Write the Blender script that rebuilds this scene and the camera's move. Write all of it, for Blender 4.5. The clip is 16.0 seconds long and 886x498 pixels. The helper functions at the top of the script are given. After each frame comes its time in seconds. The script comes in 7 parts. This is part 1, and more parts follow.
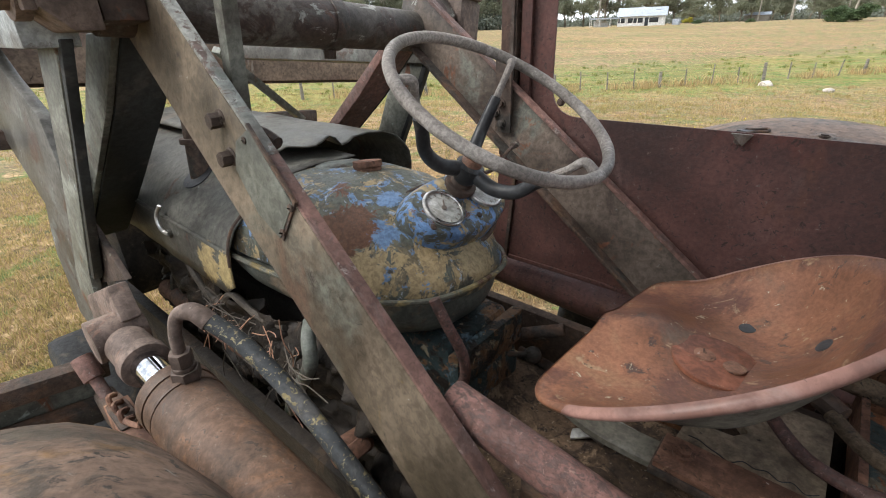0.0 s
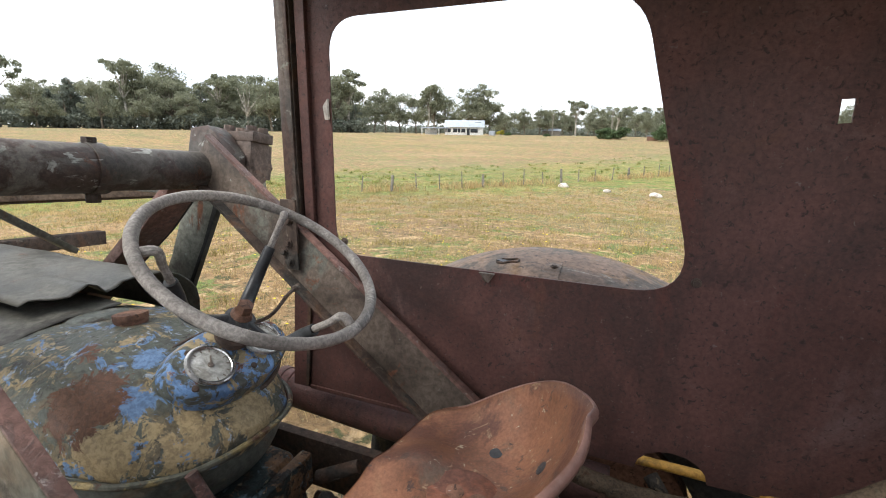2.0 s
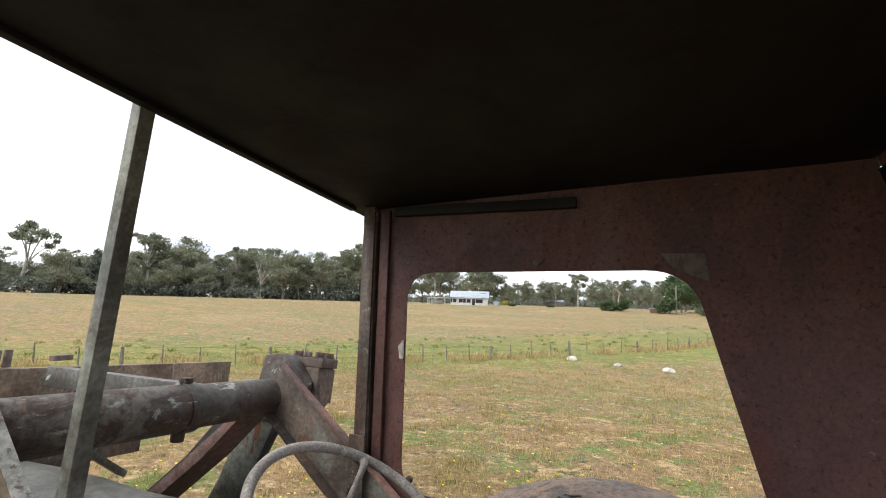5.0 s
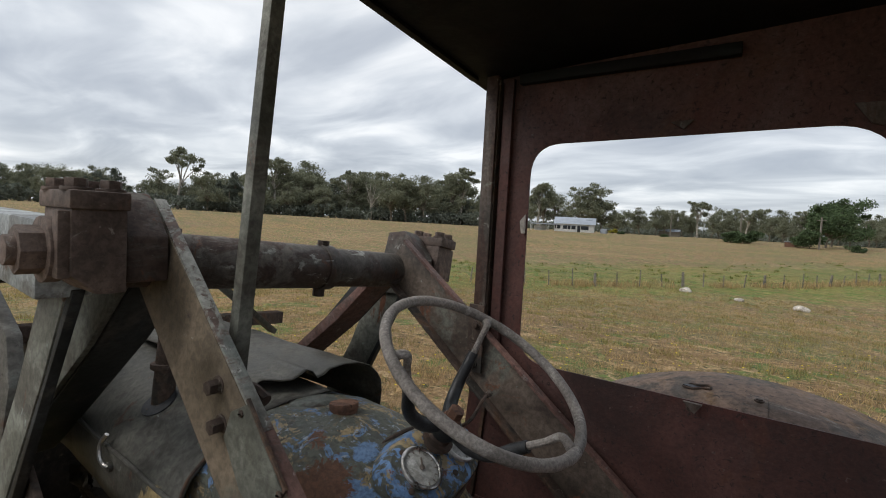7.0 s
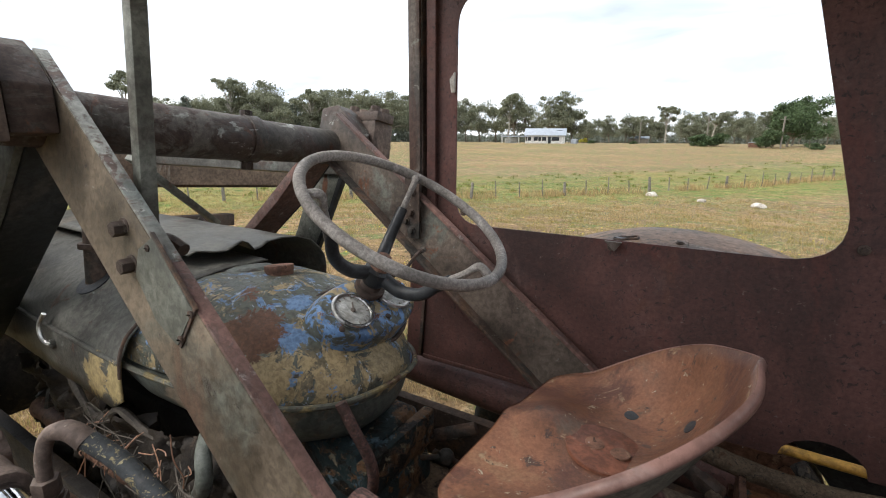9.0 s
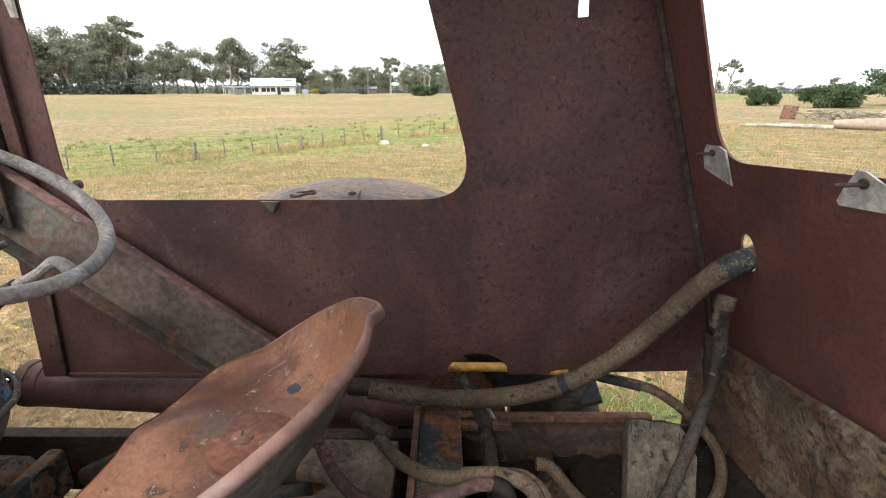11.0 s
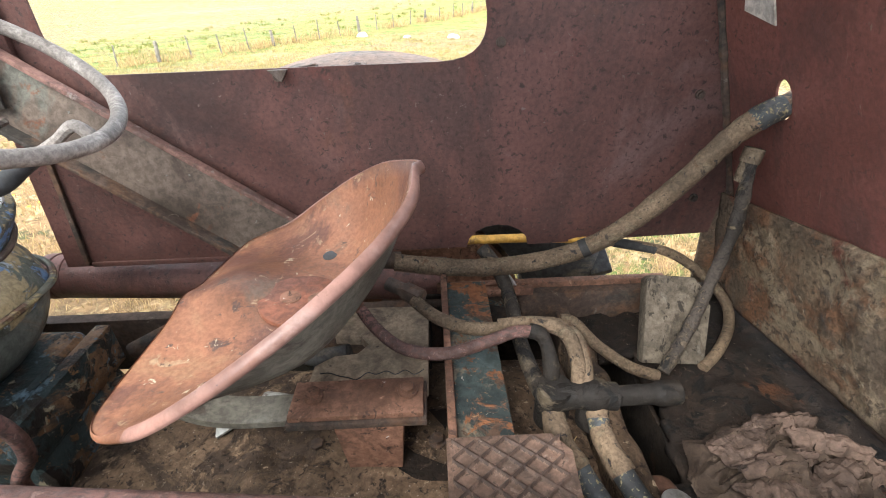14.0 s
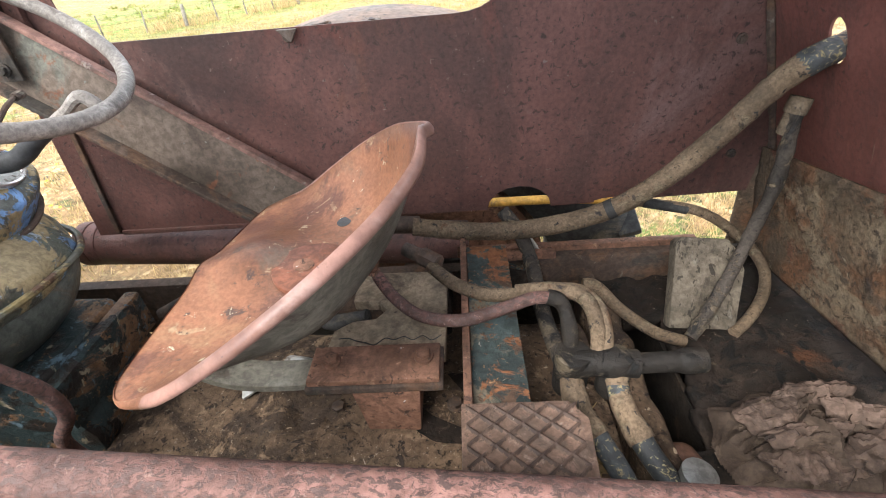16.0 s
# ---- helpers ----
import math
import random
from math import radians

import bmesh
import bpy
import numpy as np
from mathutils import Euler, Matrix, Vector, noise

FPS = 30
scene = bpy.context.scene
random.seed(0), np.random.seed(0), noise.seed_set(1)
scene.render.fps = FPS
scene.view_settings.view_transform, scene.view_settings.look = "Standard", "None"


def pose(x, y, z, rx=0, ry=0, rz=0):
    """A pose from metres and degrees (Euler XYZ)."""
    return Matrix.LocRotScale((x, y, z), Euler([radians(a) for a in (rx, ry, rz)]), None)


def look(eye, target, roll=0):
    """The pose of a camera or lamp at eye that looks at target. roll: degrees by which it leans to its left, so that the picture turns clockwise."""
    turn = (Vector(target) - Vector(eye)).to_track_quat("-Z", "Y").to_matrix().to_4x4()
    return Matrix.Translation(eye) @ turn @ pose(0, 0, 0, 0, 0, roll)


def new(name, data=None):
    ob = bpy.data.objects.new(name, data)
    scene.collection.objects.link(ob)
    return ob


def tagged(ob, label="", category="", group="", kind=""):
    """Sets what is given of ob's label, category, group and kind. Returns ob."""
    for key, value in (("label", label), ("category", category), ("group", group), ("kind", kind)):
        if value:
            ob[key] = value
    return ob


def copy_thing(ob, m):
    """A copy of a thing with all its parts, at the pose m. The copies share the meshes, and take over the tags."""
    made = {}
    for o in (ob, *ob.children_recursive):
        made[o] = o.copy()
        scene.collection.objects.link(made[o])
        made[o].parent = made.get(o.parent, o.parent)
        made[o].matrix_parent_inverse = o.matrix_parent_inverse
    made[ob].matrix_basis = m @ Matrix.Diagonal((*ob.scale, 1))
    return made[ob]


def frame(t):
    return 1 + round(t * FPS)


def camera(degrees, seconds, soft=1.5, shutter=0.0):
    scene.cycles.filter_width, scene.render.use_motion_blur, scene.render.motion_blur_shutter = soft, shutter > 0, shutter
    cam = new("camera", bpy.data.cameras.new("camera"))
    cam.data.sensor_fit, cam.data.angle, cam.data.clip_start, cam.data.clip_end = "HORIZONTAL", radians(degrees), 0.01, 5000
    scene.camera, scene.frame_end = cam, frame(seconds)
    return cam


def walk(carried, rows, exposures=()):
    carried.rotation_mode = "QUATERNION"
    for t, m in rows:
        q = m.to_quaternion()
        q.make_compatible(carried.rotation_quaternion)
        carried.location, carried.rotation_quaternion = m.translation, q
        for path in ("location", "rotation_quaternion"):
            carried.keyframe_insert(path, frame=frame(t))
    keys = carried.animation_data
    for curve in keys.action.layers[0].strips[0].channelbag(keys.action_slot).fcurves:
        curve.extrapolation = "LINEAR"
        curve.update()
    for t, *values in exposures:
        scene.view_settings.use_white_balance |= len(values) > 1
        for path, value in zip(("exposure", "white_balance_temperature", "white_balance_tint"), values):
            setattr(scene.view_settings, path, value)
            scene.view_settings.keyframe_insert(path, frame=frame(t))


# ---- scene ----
cam = camera(87.5, 16.0, soft=1.0)
PATH = [
    (0, (0.167, 0.015, 1.784), (-1.022, 1.376, 0.929), -1.9),
    (0.5, (0.168, 0.016, 1.783), (-0.934, 1.451, 0.93), -1.2),
    (1, (0.187, 0.053, 1.781), (-0.772, 1.616, 0.982), -0.4),
    (1.5, (0.255, 0.105, 1.817), (-0.566, 1.801, 1.147), 0.3),
    (2, (0.317, 0.091, 1.912), (-0.398, 1.893, 1.423), 1.0),
    (2.5, (0.323, 0.054, 2.017), (-0.319, 1.924, 1.72), 1.0),
    (3, (0.31, 0.028, 2.074), (-0.282, 1.935, 1.963), 0.5),
    (3.5, (0.307, 0.024, 2.101), (-0.273, 1.937, 2.161), 0.4),
    (3.7, (0.303, 0.012, 2.113), (-0.284, 1.92, 2.231), 0.5),
    (5.8, (0.133, -0.075, 2.109), (-0.781, 1.69, 2.329), 2.8),
    (6, (0.134, -0.072, 2.099), (-0.818, 1.676, 2.298), 3.0),
    (6.5, (0.122, -0.06, 2.064), (-0.945, 1.63, 2.123), 3.4),
    (7, (0.119, -0.05, 1.96), (-1.024, 1.587, 1.844), 3.2),
    (7.5, (0.126, -0.032, 1.884), (-1.045, 1.565, 1.6), 2.4),
    (8, (0.166, -0.023, 1.856), (-0.998, 1.567, 1.513), 1.8),
    (8.5, (0.219, -0.012, 1.817), (-0.922, 1.585, 1.434), 1.6),
    (9, (0.229, -0.002, 1.807), (-0.783, 1.661, 1.351), 0.4),
    (9.5, (0.269, 0.057, 1.806), (-0.508, 1.826, 1.293), -0.1),
    (10, (0.35, 0.116, 1.81), (-0.144, 1.977, 1.268), -0.1),
    (10.2, (0.384, 0.132, 1.81), (0.01, 2.018, 1.258), -0.0),
    (12.3, (0.408, 0.175, 1.754), (0.588, 1.976, 0.903), -0.2),
    (12.5, (0.393, 0.169, 1.748), (0.563, 1.96, 0.875), -0.2),
    (13, (0.361, 0.155, 1.731), (0.496, 1.926, 0.811), -0.5),
    (13.5, (0.342, 0.154, 1.728), (0.423, 1.899, 0.754), -1.0),
    (14, (0.324, 0.144, 1.728), (0.351, 1.862, 0.705), -2.0),
    (14.5, (0.344, 0.162, 1.724), (0.328, 1.854, 0.658), -2.9),
    (15, (0.352, 0.166, 1.726), (0.298, 1.833, 0.622), -3.8),
    (15.5, (0.351, 0.166, 1.724), (0.265, 1.812, 0.59), -4.6),
    (16, (0.352, 0.167, 1.722), (0.238, 1.793, 0.563), -5.4),
]
EXPOSURES = [(0, 1.65), (1.5, 1.7), (2.5, 1.65), (3.5, 1.75), (5.8, 0.85), (6.5, 0.38), (7.2, 0.35), (8.0, 0.45), (8.5, 0.85), (9.0, 1.3), (9.5, 1.55), (10.2, 1.8), (12.5, 2.05), (13.0, 2.5), (13.5, 2.75), (14.5, 2.8), (16, 2.85)]
walk(cam, [(t, look(eye, target, roll)) for t, eye, target, roll in PATH], EXPOSURES)

# ---- light ----
world = bpy.data.worlds.new("overcast_sky")
scene.world = world
world.use_nodes = True


def build_sky():
    nt = world.node_tree
    nt.nodes.clear()
    N = nt.nodes.new
    out, bg = N("ShaderNodeOutputWorld"), N("ShaderNodeBackground")
    sky = N("ShaderNodeTexSky")
    sky.sky_type, sky.sun_disc = "NISHITA", False
    sky.sun_elevation, sky.sun_rotation = radians(48), radians(200)
    co, sep = N("ShaderNodeTexCoord"), N("ShaderNodeSeparateXYZ")
    nt.links.new(co.outputs["Generated"], sep.inputs[0])
    zz = N("ShaderNodeMath"); zz.operation = "ADD"; zz.inputs[1].default_value = 0.14
    zz.use_clamp = True
    nt.links.new(sep.outputs["Z"], zz.inputs[0])
    com = N("ShaderNodeCombineXYZ")
    for i, a in enumerate("XY"):
        dv = N("ShaderNodeMath"); dv.operation = "DIVIDE"
        nt.links.new(sep.outputs[a], dv.inputs[0]); nt.links.new(zz.outputs[0], dv.inputs[1])
        nt.links.new(dv.outputs[0], com.inputs[i])
    mp = N("ShaderNodeMapping")
    mp.inputs["Rotation"].default_value = (0, 0, radians(35))
    mp.inputs["Scale"].default_value = (1.15, 2.0, 1)
    nt.links.new(com.outputs[0], mp.inputs[0])
    n1, n2 = N("ShaderNodeTexNoise"), N("ShaderNodeTexNoise")
    n1.inputs["Scale"].default_value, n1.inputs["Detail"].default_value, n1.inputs["Distortion"].default_value = 0.9, 7, 0.5
    n2.inputs["Scale"].default_value, n2.inputs["Detail"].default_value = 0.35, 4
    for n in (n1, n2):
        nt.links.new(mp.outputs[0], n.inputs["Vector"])
    add = N("ShaderNodeMath"); add.operation = "MULTIPLY_ADD"; add.inputs[1].default_value = 0.6
    nt.links.new(n2.outputs["Fac"], add.inputs[0]); nt.links.new(n1.outputs["Fac"], add.inputs[2])
    ramp = N("ShaderNodeValToRGB")
    el = ramp.color_ramp.elements
    el[0].position, el[0].color = 0.55, (0.42, 0.46, 0.53, 1)
    el[1].position, el[1].color = 1.0, (0.98, 1.0, 1.02, 1)
    e = el.new(0.74); e.color = (0.56, 0.60, 0.66, 1)
    e = el.new(0.86); e.color = (0.72, 0.76, 0.81, 1)
    nt.links.new(add.outputs[0], ramp.inputs[0])
    dim = N("ShaderNodeMix"); dim.data_type = "RGBA"; dim.blend_type = "MULTIPLY"
    dim.inputs[0].default_value = 1.0
    dim.inputs[7].default_value = (0.09, 0.09, 0.09, 1)
    nt.links.new(sky.outputs[0], dim.inputs[6])
    mix = N("ShaderNodeMix"); mix.data_type = "RGBA"; mix.inputs[0].default_value = 0.86
    nt.links.new(dim.outputs[2], mix.inputs[6]); nt.links.new(ramp.outputs[0], mix.inputs[7])
    nt.links.new(mix.outputs[2], bg.inputs[0])
    bg.inputs[1].default_value = 0.85
    nt.links.new(bg.outputs[0], out.inputs[0])


build_sky()
sun = new("sun", bpy.data.lights.new("sun", "SUN"))
sun.data.energy, sun.data.angle, sun.data.color = 1.5, radians(40), (1.0, 0.96, 0.9)
sun.matrix_world = look((0, 0, 30), (18, 19, 0))

# ---- materials ----


def mat(name, base, layers=(), rough=0.7, metal=0.0, grain=60.0, vary=0.48, bump=0.25, blotch=5.0, spots=(), rough_vary=0.15, island=0.0, pits=0.0, speck=0.66, relief=0.004):
    """A weathered surface: a base colour varied at two scales, then worn layers (colour, scale, low, high, stretch), then round spots (colour, place, radius)."""
    m = bpy.data.materials.new(name)
    m.use_nodes = True
    nt = m.node_tree
    L, N = nt.links.new, nt.nodes.new
    bsdf = nt.nodes["Principled BSDF"]
    co = N("ShaderNodeTexCoord").outputs["Object"]

    def noise_at(scale, stretch=(1, 1, 1), detail=6, rough_=0.6, distort=0.3):
        mp = N("ShaderNodeMapping"); mp.inputs["Scale"].default_value = stretch
        n = N("ShaderNodeTexNoise")
        n.inputs["Scale"].default_value, n.inputs["Detail"].default_value = scale, detail
        n.inputs["Roughness"].default_value, n.inputs["Distortion"].default_value = rough_, distort
        L(co, mp.inputs[0]); L(mp.outputs[0], n.inputs["Vector"])
        return n.outputs["Fac"]

    def remap(src, a, b, c=0.0, d=1.0):
        r = N("ShaderNodeMapRange"); r.interpolation_type = "SMOOTHSTEP"
        for i, v in zip((1, 2, 3, 4), (a, b, c, d)):
            r.inputs[i].default_value = v
        L(src, r.inputs[0])
        return r.outputs[0]

    def blend(fac, a, b, kind="MIX"):
        x = N("ShaderNodeMix"); x.data_type = "RGBA"; x.blend_type = kind
        for s, v in ((0, fac), (6, a), (7, b)):
            if isinstance(v, (int, float)):
                x.inputs[s].default_value = v
            elif isinstance(v, tuple):
                x.inputs[s].default_value = (*v, 1)
            else:
                L(v, x.inputs[s])
        return x.outputs[2]

    def times(a, b, op="MULTIPLY"):
        x = N("ShaderNodeMath"); x.operation = op
        for i, v in enumerate((a, b)):
            if isinstance(v, (int, float)):
                x.inputs[i].default_value = v
            else:
                L(v, x.inputs[i])
        return x.outputs[0]

    fine, broad = noise_at(grain, detail=8, rough_=0.7), noise_at(blotch)
    col = blend(remap(broad, 0.3, 0.7), tuple(c * (1 - vary) for c in base), tuple(min(1, c * (1 + vary)) for c in base))
    height = fine
    for colour, scale, lo, hi, *rest in layers:
        stretch = rest[0] if rest else (1, 1, 1)
        k = remap(noise_at(scale, stretch, detail=9, rough_=0.68, distort=0.6), lo, hi)
        col = blend(k, col, colour)
        height = times(height, times(k, 0.35), "ADD")
    for colour, place, radius in spots:
        d = N("ShaderNodeVectorMath"); d.operation = "DISTANCE"
        L(co, d.inputs[0]); d.inputs[1].default_value = place
        w = times(d.outputs["Value"], times(times(noise_at(0.9 / radius, detail=10, rough_=0.75, distort=1.0), 0.5, "SUBTRACT"), radius * 4.0), "ADD")
        k = remap(w, radius * 0.9, radius * 1.02, 1.0, 0.0)
        col = blend(k, col, colour)
        height = times(height, times(k, -0.5), "ADD")
    col = blend(speck, col, blend(remap(fine, 0.36, 0.64), (0.42, 0.42, 0.42), (1.12, 1.12, 1.12)), "MULTIPLY")
    if pits:
        k = remap(noise_at(grain * 3.2, detail=3), 0.62, 0.70)
        col = blend(times(k, pits), col, tuple(c * 0.35 for c in base))
    if island:
        ge = N("ShaderNodeNewGeometry").outputs["Random Per Island"]
        col = blend(island, col, blend(ge, tuple(c * 0.55 for c in base), tuple(min(1, c * 1.7) for c in base)))
    L(col, bsdf.inputs["Base Color"])
    L(remap(broad, 0.25, 0.75, max(0.05, rough - rough_vary), min(1, rough + rough_vary)), bsdf.inputs["Roughness"])
    bsdf.inputs["Metallic"].default_value = metal
    bsdf.inputs["Specular IOR Level"].default_value = 0.3
    if bump:
        b = N("ShaderNodeBump"); b.inputs["Strength"].default_value, b.inputs["Distance"].default_value = bump, relief
        L(height, b.inputs["Height"]); L(b.outputs[0], bsdf.inputs["Normal"])
    return m


RUST, DARK_RUST = (0.16, 0.07, 0.04), (0.07, 0.035, 0.025)
M_WALL = mat("oxidised_cab_steel", (0.107, 0.0507, 0.0439), [((0.045, 0.028, 0.026), 1.7, 0.53, 0.66, (1, 1, 0.6)), ((0.0671, 0.0353, 0.031), 3.2, 0.44, 0.64, (1, 1, 0.5)), ((0.133, 0.08, 0.074), 2.4, 0.53, 0.68), ((0.116, 0.0533, 0.0361), 2.6, 0.56, 0.70), ((0.107, 0.0404, 0.0327), 3.4, 0.56, 0.70, (1, 1, 0.4)), ((0.15, 0.112, 0.103), 60, 0.62, 0.70), ((0.043, 0.0258, 0.0224), 75, 0.55, 0.64)], rough=0.6, grain=95, vary=0.2, pits=0.15, bump=0.45, speck=0.4)
M_WALL_REAR = mat("red_oxide_rear_wall", (0.172, 0.0679, 0.0558), [((0.112, 0.0521, 0.0446), 5, 0.48, 0.64, (1, 1, 0.3)), ((0.2, 0.0791, 0.0605), 8, 0.54, 0.68, (1, 1, 0.2)), ((0.214, 0.149, 0.116), 34, 0.62, 0.70, (1, 1, 0.15)), ((0.0791, 0.0391, 0.0335), 70, 0.58, 0.67)], rough=0.62, grain=95, vary=0.2, pits=0.15, bump=0.4, speck=0.4)
M_POST = mat("grey_brown_post", (0.12, 0.1, 0.085), [((0.075, 0.045, 0.035), 9, 0.48, 0.6, (1, 1, 0.2)), ((0.18, 0.18, 0.15), 30, 0.6, 0.66)], rough=0.6)
# nearly black: the deep shade under the roof is put into this colour
M_ROOF = mat("shaded_roof_black", (0.006, 0.005, 0.0048), [((0.011, 0.007, 0.0055), 5, 0.5, 0.65), ((0.006, 0.008, 0.0065), 3, 0.55, 0.66)], rough=0.7)
M_LOADER = mat("grey_green_loader_paint", (0.17, 0.175, 0.15), [((0.11, 0.105, 0.09), 6, 0.47, 0.62), (RUST, 9, 0.57, 0.66, (1, 1, 0.4)), ((0.27, 0.3, 0.28), 14, 0.62, 0.68), ((0.42, 0.44, 0.42), 45, 0.68, 0.71)], rough=0.55, pits=0.3)
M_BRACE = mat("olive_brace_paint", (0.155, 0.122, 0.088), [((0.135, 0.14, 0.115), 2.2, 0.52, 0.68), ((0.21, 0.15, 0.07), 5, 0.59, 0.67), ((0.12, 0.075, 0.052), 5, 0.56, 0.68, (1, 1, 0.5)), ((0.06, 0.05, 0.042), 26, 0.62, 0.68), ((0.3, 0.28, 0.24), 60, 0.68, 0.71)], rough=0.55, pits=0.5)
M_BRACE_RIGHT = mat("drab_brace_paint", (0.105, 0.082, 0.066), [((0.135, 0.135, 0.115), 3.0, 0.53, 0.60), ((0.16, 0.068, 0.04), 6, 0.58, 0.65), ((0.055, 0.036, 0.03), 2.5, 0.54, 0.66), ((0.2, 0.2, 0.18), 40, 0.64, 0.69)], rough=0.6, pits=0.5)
M_SEAT_WASHER = mat("red_rust_washer", (0.22, 0.085, 0.05), [((0.15, 0.065, 0.045), 12, 0.5, 0.62), ((0.3, 0.22, 0.14), 26, 0.6, 0.68)], rough=0.6, pits=0.3)
M_PATCH = mat("grey_green_patch_plate", (0.125, 0.128, 0.108), [((0.16, 0.165, 0.14), 7, 0.52, 0.66), ((0.10, 0.082, 0.066), 5, 0.55, 0.68), ((0.26, 0.25, 0.21), 60, 0.67, 0.71)], rough=0.5, pits=0.4)
M_FLANGE = mat("rusty_flange", (0.16, 0.09, 0.075), [((0.13, 0.085, 0.075), 18, 0.5, 0.6), ((0.3, 0.25, 0.23), 34, 0.6, 0.68)], rough=0.7, pits=0.5, bump=0.5)
M_CHALK = mat("chalky_scabbed_flange", (0.27, 0.27, 0.245), [((0.14, 0.10, 0.085), 22, 0.50, 0.56), ((0.2, 0.22, 0.205), 9, 0.5, 0.62), ((0.42, 0.42, 0.40), 40, 0.6, 0.66), ((0.07, 0.05, 0.045), 50, 0.6, 0.66)], rough=0.6, pits=0.4, bump=0.5)
M_DARK = mat("dark_rusty_iron", (0.085, 0.06, 0.048), [((0.12, 0.07, 0.045), 10, 0.5, 0.62), ((0.05, 0.045, 0.04), 5, 0.5, 0.62), ((0.17, 0.15, 0.12), 30, 0.62, 0.68)], rough=0.75, bump=0.5, pits=0.4)
M_TUBE = mat("weathered_tube_paint", (0.11, 0.098, 0.085), [((0.07, 0.048, 0.04), 8, 0.44, 0.54, (1, 1, 1.6)), ((0.3, 0.3, 0.27), 16, 0.60, 0.64, (1, 0.7, 2)), ((0.12, 0.06, 0.04), 14, 0.6, 0.67)], rough=0.6, pits=0.4)
M_SEAT = mat("orange_rust_seat", (0.185, 0.083, 0.047), [((0.115, 0.05, 0.034), 6, 0.46, 0.60), ((0.24, 0.125, 0.07), 5, 0.55, 0.66), ((0.125, 0.085, 0.06), 4, 0.54, 0.66), ((0.30, 0.205, 0.125), 20, 0.60, 0.67), ((0.08, 0.048, 0.038), 30, 0.60, 0.66), ((0.42, 0.38, 0.28), 45, 0.64, 0.67)], rough=0.48, grain=140, pits=0.15, bump=0.15, speck=0.42)
M_RIM = mat("worn_pinkish_rim", (0.23, 0.128, 0.105), [((0.22, 0.105, 0.075), 6, 0.52, 0.66), ((0.30, 0.205, 0.18), 7, 0.55, 0.74), ((0.12, 0.075, 0.065), 50, 0.64, 0.69)], rough=0.42, pits=0.2, bump=0.08, speck=0.3)
M_UNDER = mat("grey_seat_underside", (0.15, 0.14, 0.115), [((0.09, 0.075, 0.06), 9, 0.5, 0.62), ((0.2, 0.2, 0.18), 5, 0.58, 0.7, (1, 1, 0.3))], rough=0.6)
M_RED_PIPE = mat("red_rust_pipe", (0.17, 0.092, 0.078), [((0.10, 0.064, 0.058), 130, 0.48, 0.56, (0.6, 1, 1)), ((0.25, 0.16, 0.135), 90, 0.58, 0.66), ((0.12, 0.06, 0.045), 6, 0.58, 0.7)], rough=0.7, bump=0.5, pits=0.4)
TANK_LAYERS = [((0.17, 0.14, 0.09), 7, 0.52, 0.58), ((0.36, 0.275, 0.15), 15, 0.545, 0.56), ((0.10, 0.11, 0.09), 32, 0.54, 0.56), ((0.15, 0.25, 0.42), 17, 0.57, 0.583), ((0.36, 0.42, 0.5), 44, 0.60, 0.62), ((0.055, 0.05, 0.042), 36, 0.60, 0.625)]
M_TANK = mat("flaking_blue_ochre_tank", (0.105, 0.11, 0.09), TANK_LAYERS, rough=0.42, grain=90, bump=0.4, spots=[((0.37, 0.28, 0.155), (-0.50, 0.54, 1.335), 0.06), ((0.37, 0.28, 0.155), (-0.42, 0.64, 1.32), 0.055), ((0.34, 0.265, 0.15), (-0.38, 0.76, 1.32), 0.06), ((0.11, 0.115, 0.09), (-0.45, 0.60, 1.315), 0.02), ((0.15, 0.25, 0.42), (-0.50, 0.60, 1.41), 0.035), ((0.15, 0.25, 0.42), (-0.56, 0.68, 1.45), 0.03), ((0.14, 0.065, 0.036), (-0.575, 0.56, 1.40), 0.06), ((0.15, 0.07, 0.04), (-0.66, 0.62, 1.45), 0.028)], pits=0.2)
M_TANK_LOW = mat("dirty_ochre_tank_belly", (0.32, 0.25, 0.12), [((0.12, 0.12, 0.095), 7, 0.47, 0.53), ((0.1, 0.055, 0.035), 9, 0.55, 0.6), ((0.07, 0.12, 0.16), 8, 0.6, 0.65)], rough=0.5, bump=0.4, pits=0.3)
M_TANK_SKIRT = mat("grey_green_tank_skirt", (0.12, 0.13, 0.115), [((0.17, 0.135, 0.1), 6, 0.52, 0.6), ((0.3, 0.25, 0.14), 9, 0.6, 0.64), ((0.07, 0.055, 0.045), 5, 0.58, 0.66)], rough=0.45, pits=0.3)
M_POD = mat("chipped_blue_dash", (0.14, 0.25, 0.45), [((0.10, 0.105, 0.09), 22, 0.50, 0.52), ((0.36, 0.28, 0.155), 17, 0.545, 0.56), ((0.22, 0.36, 0.58), 20, 0.58, 0.62), ((0.17, 0.075, 0.045), 20, 0.6, 0.63), ((0.05, 0.05, 0.045), 50, 0.6, 0.63)], rough=0.4, bump=0.4, pits=0.2)
